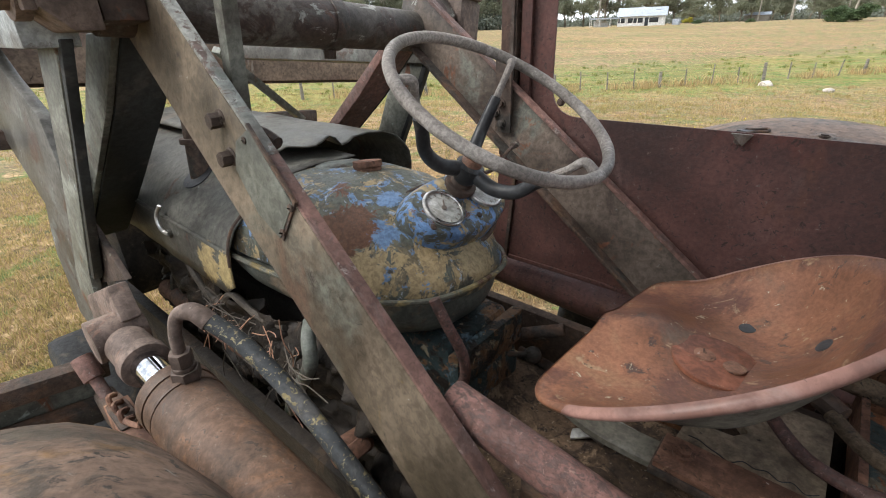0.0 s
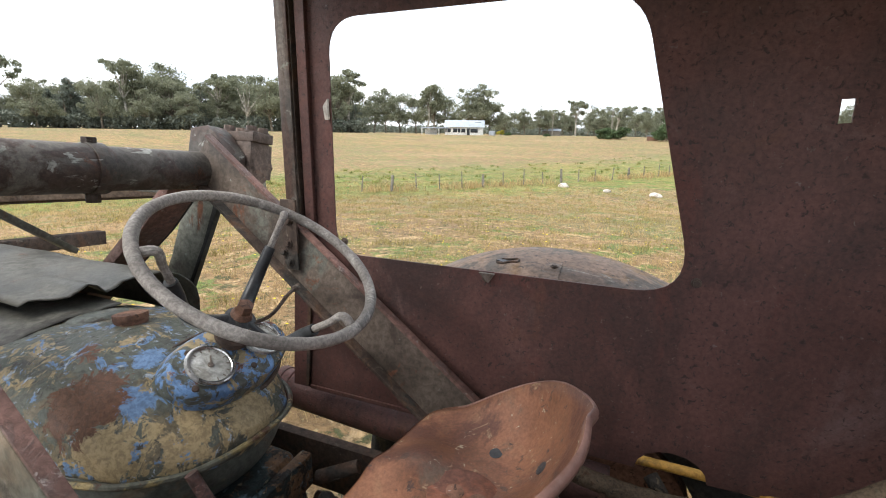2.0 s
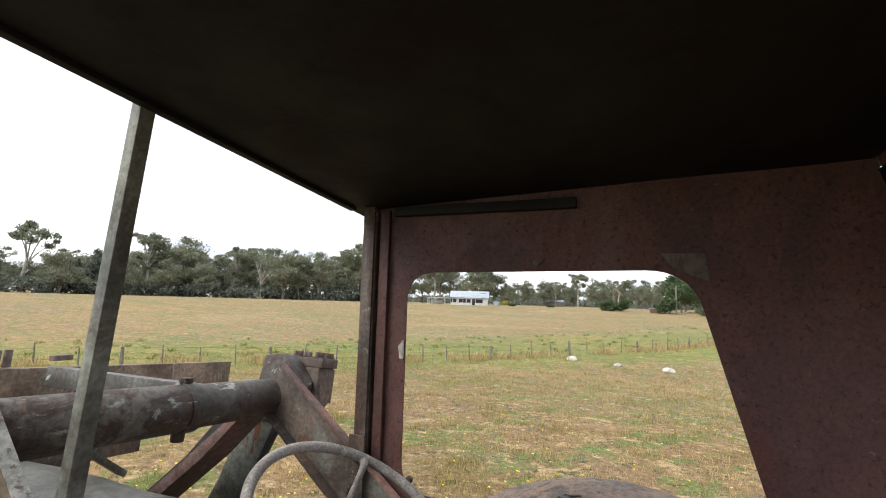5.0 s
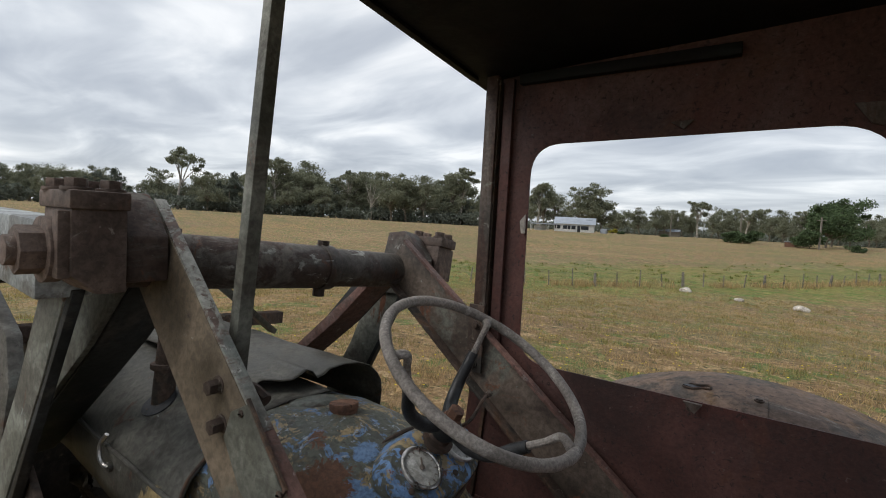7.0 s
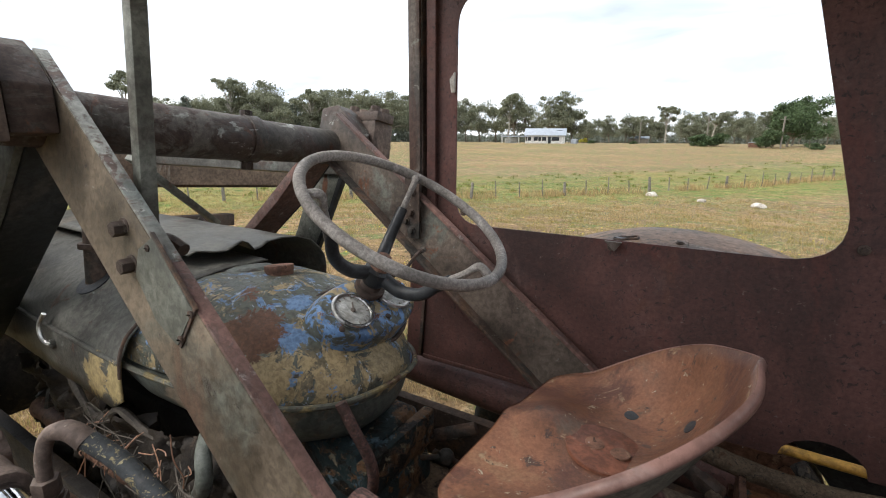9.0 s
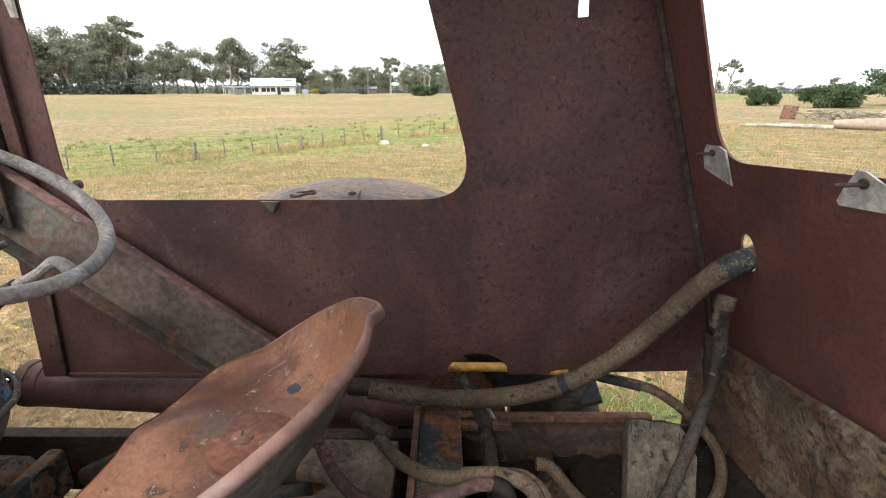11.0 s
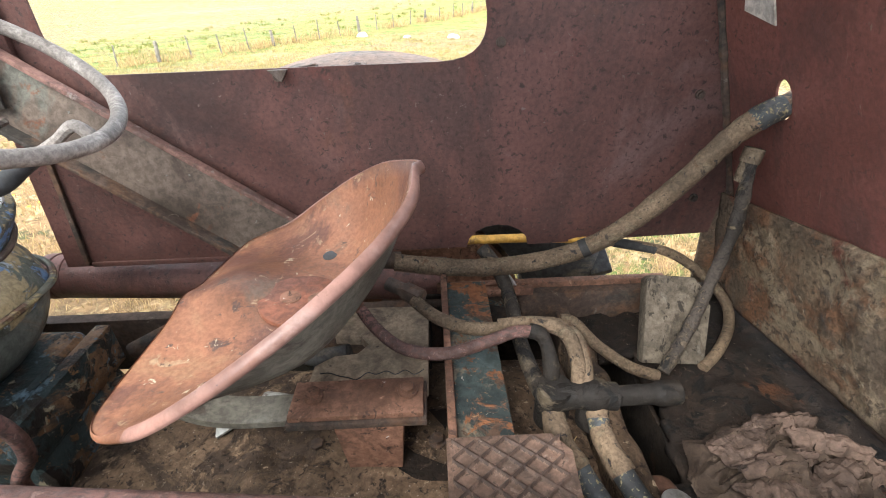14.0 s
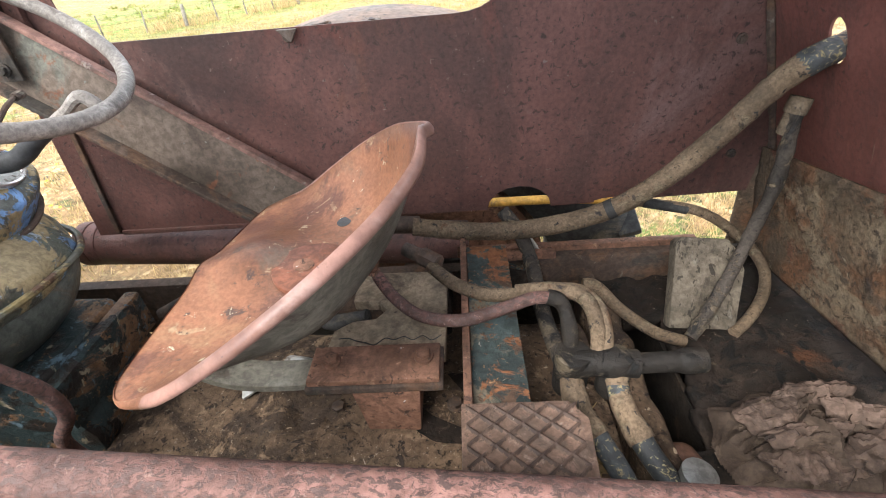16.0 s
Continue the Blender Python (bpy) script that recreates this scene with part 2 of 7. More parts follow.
M_HOOD = mat("faded_dark_bonnet", (0.105, 0.102, 0.088), [((0.075, 0.07, 0.06), 5, 0.48, 0.62), ((0.14, 0.12, 0.095), 3, 0.55, 0.68), ((0.25, 0.26, 0.24), 26, 0.66, 0.69), ((0.11, 0.07, 0.05), 12, 0.6, 0.66)], rough=0.5, pits=0.3, spots=[((0.4, 0.31, 0.15), (-0.885, 0.42, 1.265), 0.05), ((0.42, 0.32, 0.16), (-0.98, 0.42, 1.255), 0.055), ((0.4, 0.3, 0.15), (-0.845, 0.42, 1.30), 0.03)])
M_ENGINE = mat("oily_engine_iron", (0.034, 0.027, 0.022), [((0.075, 0.052, 0.036), 8, 0.55, 0.64), ((0.018, 0.015, 0.013), 5, 0.5, 0.6), ((0.15, 0.115, 0.08), 24, 0.64, 0.69)], rough=0.65, bump=0.8)
M_GREASE = mat("black_greasy_iron", (0.017, 0.0145, 0.0125), [((0.11, 0.088, 0.06), 13, 0.575, 0.62), ((0.035, 0.028, 0.022), 6, 0.5, 0.62), ((0.008, 0.008, 0.008), 30, 0.56, 0.62)], rough=0.6, bump=0.9, pits=0.4)
M_MUD = mat("caked_dry_mud", (0.15, 0.115, 0.08), [((0.08, 0.06, 0.042), 6, 0.47, 0.6), ((0.25, 0.205, 0.145), 22, 0.55, 0.63), ((0.13, 0.065, 0.04), 4, 0.58, 0.68), ((0.05, 0.04, 0.03), 40, 0.6, 0.66)], rough=0.92, bump=1.0, grain=90, pits=0.5)
M_CRUST = mat("clay_crusted_rust_panel", (0.18, 0.132, 0.086), [((0.11, 0.082, 0.058), 4, 0.46, 0.62), ((0.175, 0.088, 0.047), 2.6, 0.45, 0.58), ((0.24, 0.185, 0.125), 5, 0.52, 0.60), ((0.07, 0.055, 0.046), 3.7, 0.54, 0.66), ((0.15, 0.06, 0.04), 6, 0.58, 0.68), ((0.09, 0.068, 0.05), 48, 0.54, 0.64), ((0.36, 0.3, 0.21), 30, 0.60, 0.70)], rough=0.9, bump=1.0, grain=95, pits=0.5)
# dark dirt, with the shade over the deck also put into the colour
M_FLOOR = mat("dirt_and_shade_deck", (0.023, 0.0155, 0.0115), [((0.042, 0.029, 0.021), 9, 0.56, 0.66), ((0.014, 0.011, 0.009), 5, 0.5, 0.6), ((0.10, 0.042, 0.02), 3.2, 0.60, 0.69), ((0.08, 0.058, 0.04), 38, 0.60, 0.66), ((0.007, 0.006, 0.0055), 26, 0.54, 0.59), ((0.3, 0.26, 0.2), 85, 0.66, 0.685)], rough=0.92, bump=1.0, pits=0.5)
M_EARTH = mat("tan_dirt_on_housing", (0.132, 0.0882, 0.0569), [((0.066, 0.0446, 0.0312), 8, 0.48, 0.58), ((0.264, 0.182, 0.117), 16, 0.57, 0.65), ((0.0396, 0.0282, 0.0223), 30, 0.57, 0.64), ((0.396, 0.305, 0.212), 60, 0.64, 0.68), ((0.035, 0.026, 0.02), 90, 0.57, 0.62), ((0.36, 0.3, 0.23), 130, 0.62, 0.66)], rough=0.95, bump=1.0, pits=0.5)
M_CLAY = mat("cracked_clay_plate", (0.279, 0.217, 0.153), [((0.117, 0.0892, 0.0663), 6, 0.48, 0.62), ((0.144, 0.068, 0.0425), 5, 0.63, 0.7), ((0.09, 0.068, 0.051), 40, 0.64, 0.68)], rough=0.9, bump=0.6)
M_RUSTPLATE = mat("brown_rust_plate", (0.2, 0.105, 0.07), [((0.13, 0.07, 0.05), 9, 0.5, 0.62), ((0.33, 0.2, 0.13), 20, 0.6, 0.68), ((0.07, 0.04, 0.03), 45, 0.57, 0.63), ((0.5, 0.47, 0.44), 60, 0.685, 0.70)], rough=0.75, bump=0.4, pits=0.3)
M_CHEQUER = mat("worn_chequer_steel", (0.165, 0.105, 0.078), [((0.10, 0.068, 0.053), 12, 0.5, 0.62), ((0.24, 0.175, 0.14), 26, 0.57, 0.66), ((0.065, 0.045, 0.036), 60, 0.57, 0.64), ((0.42, 0.39, 0.36), 50, 0.69, 0.71)], rough=0.7, bump=0.4, pits=0.3)
M_CHANNEL = mat("teal_and_rust_channel", (0.055, 0.075, 0.073), [((0.17, 0.145, 0.105), 7, 0.51, 0.56), ((0.24, 0.10, 0.045), 11, 0.54, 0.585), ((0.10, 0.06, 0.04), 24, 0.55, 0.60), ((0.30, 0.17, 0.08), 40, 0.62, 0.66), ((0.34, 0.31, 0.26), 85, 0.655, 0.68)], rough=0.7, bump=0.6, pits=0.4)
M_GREEN_RUST = mat("blue_green_bracket", (0.032, 0.05, 0.052), [((0.19, 0.105, 0.055), 8, 0.49, 0.54), ((0.12, 0.18, 0.22), 18, 0.56, 0.60), ((0.022, 0.018, 0.015), 20, 0.54, 0.575), ((0.3, 0.26, 0.18), 30, 0.60, 0.63), ((0.26, 0.13, 0.05), 45, 0.6, 0.64)], rough=0.5, bump=0.9, pits=0.6)
M_HOSE = mat("muddy_rubber_hose", (0.172, 0.124, 0.082), [((0.0335, 0.0298, 0.0292), 9, 0.61, 0.645), ((0.201, 0.158, 0.105), 26, 0.55, 0.63), ((0.067, 0.0524, 0.042), 34, 0.60, 0.66), ((0.135, 0.0768, 0.0456), 14, 0.6, 0.66), ((0.0287, 0.0271, 0.0273), 70, 0.6, 0.64)], rough=0.85, bump=0.9, grain=150, pits=0.5)
M_GREASY_HOSE = mat("greasy_crusted_hose", (0.06, 0.05, 0.042), [((0.15, 0.12, 0.085), 11, 0.54, 0.60), ((0.025, 0.024, 0.023), 14, 0.55, 0.60), ((0.19, 0.15, 0.10), 36, 0.60, 0.65), ((0.02, 0.02, 0.02), 60, 0.6, 0.64)], rough=0.75, bump=1.0, grain=120, pits=0.5)
M_BLACK_HOSE = mat("black_rubber_hose", (0.045, 0.05, 0.054), [((0.1, 0.1, 0.1), 9, 0.54, 0.66), ((0.27, 0.225, 0.12), 62, 0.565, 0.60), ((0.34, 0.3, 0.17), 110, 0.59, 0.63)], rough=0.6, bump=0.4)
M_HEAD = mat("brown_pivot_casting", (0.16, 0.118, 0.098), [((0.1, 0.072, 0.06), 9, 0.48, 0.6), ((0.2, 0.11, 0.075), 6, 0.56, 0.66), ((0.26, 0.23, 0.2), 30, 0.62, 0.68)], rough=0.7, pits=0.5)
M_BEAM = mat("scraped_grey_beam", (0.105, 0.1, 0.09), [((0.16, 0.17, 0.155), 5, 0.52, 0.64), ((0.09, 0.06, 0.048), 7, 0.54, 0.64), ((0.5, 0.52, 0.53), 16, 0.645, 0.67, (1, 1, 0.5)), ((0.05, 0.045, 0.04), 30, 0.6, 0.66)], rough=0.5, pits=0.3)
# near-black that puts the shade on the loader legs into colour
M_LEG_SHADE = mat("leg_shade_black", (0.028, 0.03, 0.03), [((0.06, 0.055, 0.05), 8, 0.55, 0.68)], rough=0.6)
M_RUBBER = mat("old_tyre_rubber", (0.045, 0.045, 0.045), [((0.12, 0.1, 0.075), 8, 0.54, 0.66)], rough=0.8, bump=0.4)
M_FENDER = mat("worn_fender_steel", (0.17, 0.115, 0.085), [((0.085, 0.07, 0.056), 6, 0.48, 0.6), ((0.2, 0.12, 0.06), 5, 0.56, 0.66), ((0.23, 0.2, 0.17), 16, 0.6, 0.67, (0.3, 1, 1)), ((0.06, 0.05, 0.042), 45, 0.58, 0.64), ((0.33, 0.3, 0.26), 50, 0.66, 0.70, (0.2, 1, 1))], rough=0.6, pits=0.4)
M_CYL = mat("rusty_hydraulic_barrel", (0.135, 0.082, 0.056), [((0.085, 0.06, 0.046), 5, 0.48, 0.62), ((0.19, 0.105, 0.062), 9, 0.55, 0.66), ((0.06, 0.045, 0.037), 60, 0.58, 0.64), ((0.2, 0.16, 0.12), 80, 0.62, 0.67), ((0.55, 0.53, 0.5), 15, 0.705, 0.715)], rough=0.6, pits=0.35)
M_CHROME = mat("chromed_rod", (0.75, 0.76, 0.78), [((0.5, 0.5, 0.5), 30, 0.62, 0.7)], rough=0.12, metal=1.0, bump=0, vary=0.05, rough_vary=0.05)
M_BEZEL = mat("dull_chrome_bezel", (0.6, 0.59, 0.57), [((0.3, 0.24, 0.2), 40, 0.6, 0.66)], rough=0.3, metal=0.9, bump=0.1)
M_DIAL = mat("fogged_dial_glass", (0.5, 0.5, 0.47), [((0.34, 0.33, 0.3), 22, 0.5, 0.6), ((0.66, 0.66, 0.64), 14, 0.58, 0.66)], rough=0.2, bump=0.05)
M_WHEEL = mat("grey_perished_wheel_rim", (0.26, 0.235, 0.215), [((0.36, 0.335, 0.31), 20, 0.52, 0.64), ((0.16, 0.14, 0.125), 14, 0.58, 0.68)], rough=0.65, grain=160, bump=0.35)
M_SPOKE = mat("black_enamel_spoke", (0.035, 0.037, 0.04), [((0.08, 0.07, 0.06), 14, 0.56, 0.66), ((0.16, 0.09, 0.06), 30, 0.64, 0.69)], rough=0.4)
M_CHEQUER_RIB = mat("dark_chequer_rib", (0.075, 0.05, 0.04), [((0.13, 0.085, 0.065), 30, 0.54, 0.64), ((0.3, 0.26, 0.23), 70, 0.66, 0.7)], rough=0.65, bump=0.4, pits=0.3)
M_WOOD = mat("grey_weathered_wood", (0.125, 0.105, 0.08), [((0.075, 0.06, 0.045), 22, 0.52, 0.66, (1, 1, 0.1)), ((0.18, 0.16, 0.13), 34, 0.58, 0.66, (1, 1, 0.08)), ((0.05, 0.042, 0.034), 60, 0.57, 0.62, (1, 1, 0.05))], rough=0.9, bump=0.9)
M_PAPER = mat("pale_dirty_paper", (0.105, 0.072, 0.0564), [((0.0527, 0.0354, 0.0271), 12, 0.5, 0.64), ((0.142, 0.102, 0.0836), 22, 0.56, 0.66), ((0.0263, 0.0177, 0.014), 45, 0.6, 0.66)], rough=0.9, bump=0.5)
M_SACK = mat("dirty_paper_sack", (0.0708, 0.0496, 0.037), [((0.0418, 0.028, 0.0198), 9, 0.49, 0.62), ((0.142, 0.104, 0.0792), 14, 0.58, 0.68), ((0.0251, 0.0173, 0.0132), 34, 0.6, 0.66)], rough=0.9, bump=0.4)
M_TAB = mat("white_plastic_tab", (0.5, 0.46, 0.41), [((0.45, 0.42, 0.37), 14, 0.55, 0.66)], rough=0.6, bump=0.1)
M_CLIP = mat("dull_grey_clip", (0.24, 0.2, 0.17), [((0.15, 0.11, 0.09), 30, 0.52, 0.64)], rough=0.6, bump=0.1)
M_YELLOW = mat("yellow_plastic_pipe", (0.55, 0.3, 0.06), [((0.3, 0.17, 0.06), 20, 0.58, 0.66)], rough=0.5, bump=0.1)
M_COPPER = mat("bare_copper_wire", (0.45, 0.26, 0.18), rough=0.5, metal=0.3, bump=0)
M_WIRE = mat("grey_cloth_wire", (0.11, 0.095, 0.08), rough=0.8, bump=0)
M_STEEL = mat("galvanised_can", (0.42, 0.42, 0.4), [((0.25, 0.22, 0.19), 20, 0.55, 0.64)], rough=0.45, metal=0.6)
M_FENCE = mat("split_timber_post", (0.2, 0.18, 0.15), [((0.3, 0.28, 0.24), 9, 0.5, 0.66)], rough=0.9)
M_BARK = mat("eucalypt_bark", (0.2, 0.17, 0.13), [((0.4, 0.36, 0.3), 1.2, 0.52, 0.64, (1, 1, 0.3))], rough=0.9, grain=8, blotch=1)
M_PALE_BARK = mat("bleached_dead_bark", (0.36, 0.33, 0.28), rough=0.9, grain=8, blotch=1)
M_LEAF = mat("olive_gum_leaves", (0.2, 0.21, 0.142), rough=0.7, grain=3, blotch=0.3, bump=0, island=0.45, vary=0.3, speck=0.25)
M_LEAF_DARK = mat("dark_pine_leaves", (0.13, 0.145, 0.115), rough=0.7, grain=3, blotch=0.35, bump=0, island=0.45, vary=0.25, speck=0.25)
M_LEAF_GREEN = mat("fresh_green_leaves", (0.075, 0.11, 0.05), rough=0.65, grain=3, blotch=0.5, bump=0, island=0.8, vary=0.25)
M_LEAF_GOLD = mat("golden_shrub_leaves", (0.3, 0.27, 0.04), rough=0.65, grain=3, blotch=0.5, bump=0, island=0.7, vary=0.25)


def thin_leaf(m, share):
    """Leaves let some light through."""
    nt = m.node_tree
    bsdf = nt.nodes["Principled BSDF"]
    tr, mx = nt.nodes.new("ShaderNodeBsdfTranslucent"), nt.nodes.new("ShaderNodeMixShader")
    nt.links.new(bsdf.inputs["Base Color"].links[0].from_socket, tr.inputs[0])
    mx.inputs[0].default_value = share
    nt.links.new(bsdf.outputs[0], mx.inputs[1]); nt.links.new(tr.outputs[0], mx.inputs[2])
    nt.links.new(mx.outputs[0], nt.nodes["Material Output"].inputs[0])


M_WHITE = mat("white_weatherboard", (0.7, 0.7, 0.68), rough=0.7, grain=4, blotch=0.6, bump=0, vary=0.08)
M_TIN = mat("white_tin_roof", (0.36, 0.40, 0.45), rough=0.5, grain=4, blotch=0.6, bump=0, vary=0.08)
M_PANE = mat("dark_window_pane", (0.03, 0.035, 0.04), rough=0.15, bump=0)
M_LUMP = mat("pale_lying_lump", (0.56, 0.51, 0.45), [((0.4, 0.35, 0.29), 5, 0.5, 0.62)], rough=0.9, grain=14, blotch=2)
M_LOG = mat("split_firewood", (0.28, 0.22, 0.165), [((0.15, 0.11, 0.08), 4, 0.5, 0.6)], rough=0.9, grain=20, island=0.6)
M_BLADE = mat("grass_blades", (0.285, 0.231, 0.0929), rough=0.8, grain=3, blotch=0.4, bump=0, island=0.75, speck=0.3, layers=[((0.143, 0.195, 0.0437), 0.9, 0.5, 0.6), ((0.439, 0.307, 0.153), 1.6, 0.52, 0.6)])
M_STRAW = mat("dry_seeding_grass", (0.387, 0.28, 0.141), rough=0.85, grain=3, blotch=0.4, bump=0, island=0.7, speck=0.3)
for m_, k_ in ((M_LEAF, 0.35), (M_LEAF_DARK, 0.25), (M_LEAF_GREEN, 0.35), (M_LEAF_GOLD, 0.35), (M_BLADE, 0.4), (M_STRAW, 0.4)):
    thin_leaf(m_, k_)
M_ARM = mat("pale_blue_grey_arm", (0.30, 0.32, 0.32), [((0.2, 0.2, 0.19), 4, 0.48, 0.62), ((0.13, 0.09, 0.07), 9, 0.6, 0.68), ((0.45, 0.47, 0.47), 12, 0.6, 0.7)], rough=0.5, pits=0.3)
M_BUCKET = mat("pale_rust_bucket_plate", (0.2, 0.145, 0.105), [((0.13, 0.085, 0.065), 3, 0.48, 0.64), ((0.33, 0.28, 0.23), 10, 0.58, 0.68, (1, 1, 0.15)), ((0.09, 0.065, 0.05), 30, 0.6, 0.68)], rough=0.75, pits=0.3)
M_RUSH = mat("green_rush_tufts", (0.17, 0.19, 0.05), rough=0.8, grain=3, blotch=0.4, bump=0, island=0.7, speck=0.3)
thin_leaf(M_RUSH, 0.35)
M_FLOWER = mat("yellow_weed_flowers", (0.65, 0.5, 0.03), rough=0.7, bump=0, grain=20)


def ground_material():
    m = mat("paddock_grass", (0.275, 0.171, 0.078), [((0.168, 0.151, 0.0612), 0.10, 0.49, 0.58, (0.45, 1, 1)), ((0.346, 0.228, 0.123), 0.06, 0.52, 0.60, (0.5, 1, 1)), ((0.212, 0.135, 0.078), 0.2, 0.52, 0.62, (0.4, 1, 1)), ((0.127, 0.17, 0.0409), 0.9, 0.505, 0.57), ((0.447, 0.306, 0.155), 1.6, 0.54, 0.62), ((0.168, 0.109, 0.0501), 2.6, 0.55, 0.64), ((0.447, 0.312, 0.167), 4.5, 0.54, 0.61), ((0.0782, 0.081, 0.029), 5.5, 0.55, 0.62), ((0.38, 0.28, 0.135), 13, 0.56, 0.63), ((0.067, 0.0571, 0.0334), 11, 0.58, 0.66)], rough=0.95, grain=14, blotch=0.03, vary=0.3, bump=0.7, relief=0.03)
    # a damp green belt along the fence
    nt = m.node_tree
    N, L = nt.nodes.new, nt.links.new
    bsdf = nt.nodes["Principled BSDF"]
    old = bsdf.inputs["Base Color"].links[0].from_socket
    co, dot = N("ShaderNodeTexCoord"), N("ShaderNodeVectorMath")
    dot.operation = "DOT_PRODUCT"
    dot.inputs[1].default_value = (0.742, -0.669, 0)
    L(co.outputs["Object"], dot.inputs[0])
    nz = N("ShaderNodeTexNoise")
    nz.inputs["Scale"].default_value, nz.inputs["Detail"].default_value, nz.inputs["Roughness"].default_value = 0.35, 9, 0.75
    L(co.outputs["Object"], nz.inputs["Vector"])
    k = N("ShaderNodeMath"); k.operation = "MULTIPLY_ADD"; k.inputs[1].default_value = 26.0
    L(nz.outputs["Fac"], k.inputs[0]); L(dot.outputs["Value"], k.inputs[2])
    belt = N("ShaderNodeValToRGB")
    r = N("ShaderNodeMapRange")
    for q, v in zip((1, 2), (-52.0, 8.0)):
        r.inputs[q].default_value = v
    L(k.outputs[0], r.inputs[0]); L(r.outputs[0], belt.inputs[0])
    el = belt.color_ramp.elements
    el[0].position, el[0].color = 0.24, (0, 0, 0, 1)
    el[1].position, el[1].color = 0.74, (0, 0, 0, 1)
    for p, v in ((0.36, 0.7), (0.5, 0.8), (0.62, 0.9), (0.665, 0.3)):
        e = el.new(p); e.color = (v, v, v, 1)
    x = N("ShaderNodeMix"); x.data_type = "RGBA"; x.blend_type = "MULTIPLY"
    L(belt.outputs[0], x.inputs[0]); L(old, x.inputs[6]); x.inputs[7].default_value = (0.70, 1.0, 0.52, 1)
    L(x.outputs[2], bsdf.inputs["Base Color"])
    return m


M_GROUND = ground_material()

# ---- building helpers ----
YC, LEAN = 0.755, 0.08  # the tractor's middle line, and how far it leans to its right (rise per metre)


def thing(name, at, label, category, group="", kind=""):
    ob = new(name)
    ob.empty_display_size = 0.1
    ob.matrix_basis = Matrix.Translation(at)
    return tagged(ob, label, category, group, kind)


def part(name, bm, material, parent=None, label="", lean=False, smooth=True, angle=35, kind=""):
    if lean:
        for v in bm.verts:
            y, z = v.co.y, v.co.z
            v.co.y, v.co.z = y + LEAN * (z - 1.45), z - LEAN * (y - YC)
    me = bpy.data.meshes.new(name)
    bmesh.ops.recalc_face_normals(bm, faces=bm.faces[:])
    bm.to_mesh(me)
    bm.free()
    me.materials.append(material)
    if smooth:
        me.shade_smooth()
        me.set_sharp_from_angle(angle=radians(angle))
    ob = new(name, me)
    if parent is not None:
        ob.parent = parent
        top = parent
        while top.parent:
            top = top.parent
        ob.matrix_parent_inverse = top.matrix_basis.inverted() if parent is top else Matrix.Identity(4)
    return tagged(ob, label, kind=kind)


def join(bm, tmp, m=None):
    if m is not None:
        tmp.transform(m)
    me = bpy.data.meshes.new("t")
    tmp.to_mesh(me)
    tmp.free()
    bm.from_mesh(me)
    bpy.data.meshes.remove(me)
    return bm


def box(lo, hi, bev=0.004, bm=None, m=None):
    t = bmesh.new()
    bmesh.ops.create_cube(t, size=1)
    lo, hi = Vector(lo), Vector(hi)
    for v in t.verts:
        v.co = Vector((lo[i] + (v.co[i] + 0.5) * (hi[i] - lo[i]) for i in range(3)))
    if bev:
        bmesh.ops.bevel(t, geom=t.edges[:], offset=bev, segments=2, affect="EDGES", profile=0.6)
    return join(bm or bmesh.new(), t, m)


def prism(pts, a, b, axis="y", bev=0.003, bm=None):
    """A polygon in the plane across an axis, drawn out from a to b."""
    def place(p, h):
        return {"y": (p[0], h, p[1]), "x": (h, p[0], p[1]), "z": (p[0], p[1], h)}[axis]
    t = bmesh.new()
    va, vb = [t.verts.new(place(p, a)) for p in pts], [t.verts.new(place(p, b)) for p in pts]
    t.faces.new(va), t.faces.new(vb[::-1])
    for i in range(len(pts)):
        j = (i + 1) % len(pts)
        t.faces.new((va[j], va[i], vb[i], vb[j]))
    bmesh.ops.recalc_face_normals(t, faces=t.faces[:])
    if bev:
        bmesh.ops.bevel(t, geom=t.edges[:], offset=bev, segments=2, affect="EDGES", profile=0.6)
    return join(bm or bmesh.new(), t)


def bar(p0, p1, w, d, side=(0, 1, 0), bev=0.004, bm=None, w1=None):
    """A squared bar from p0 to p1, w wide along side and d across it."""
    p0, p1 = Vector(p0), Vector(p1)
    ax = (p1 - p0).normalized()
    s = Vector(side)
    s = (s - ax * s.dot(ax)).normalized()
    u = ax.cross(s)
    t = bmesh.new()
    rows = []
    for p, k in ((p0, w), (p1, w1 or w)):
        rows.append([t.verts.new(p + s * k * i / 2 + u * d * j / 2) for i, j in ((-1, -1), (1, -1), (1, 1), (-1, 1))])
    t.faces.new(rows[0][::-1]), t.faces.new(rows[1])
    for i in range(4):
        t.faces.new((rows[0][i], rows[0][(i + 1) % 4], rows[1][(i + 1) % 4], rows[1][i]))
    bmesh.ops.recalc_face_normals(t, faces=t.faces[:])
    if bev:
        bmesh.ops.bevel(t, geom=t.edges[:], offset=bev, segments=2, affect="EDGES", profile=0.6)
    return join(bm or bmesh.new(), t)


def smooth_line(pts, step=6):
    pts = [Vector(p) for p in pts]
    if len(pts) < 3:
        return pts
    out = []
    for i in range(len(pts) - 1):
        a, b, c, d = pts[max(i - 1, 0)], pts[i], pts[i + 1], pts[min(i + 2, len(pts) - 1)]
        for k in range(step):
            t = k / step
            out.append(0.5 * (2 * b + (c - a) * t + (2 * a - 5 * b + 4 * c - d) * t * t + (3 * b - a - 3 * c + d) * t ** 3))
    return out + [pts[-1]]


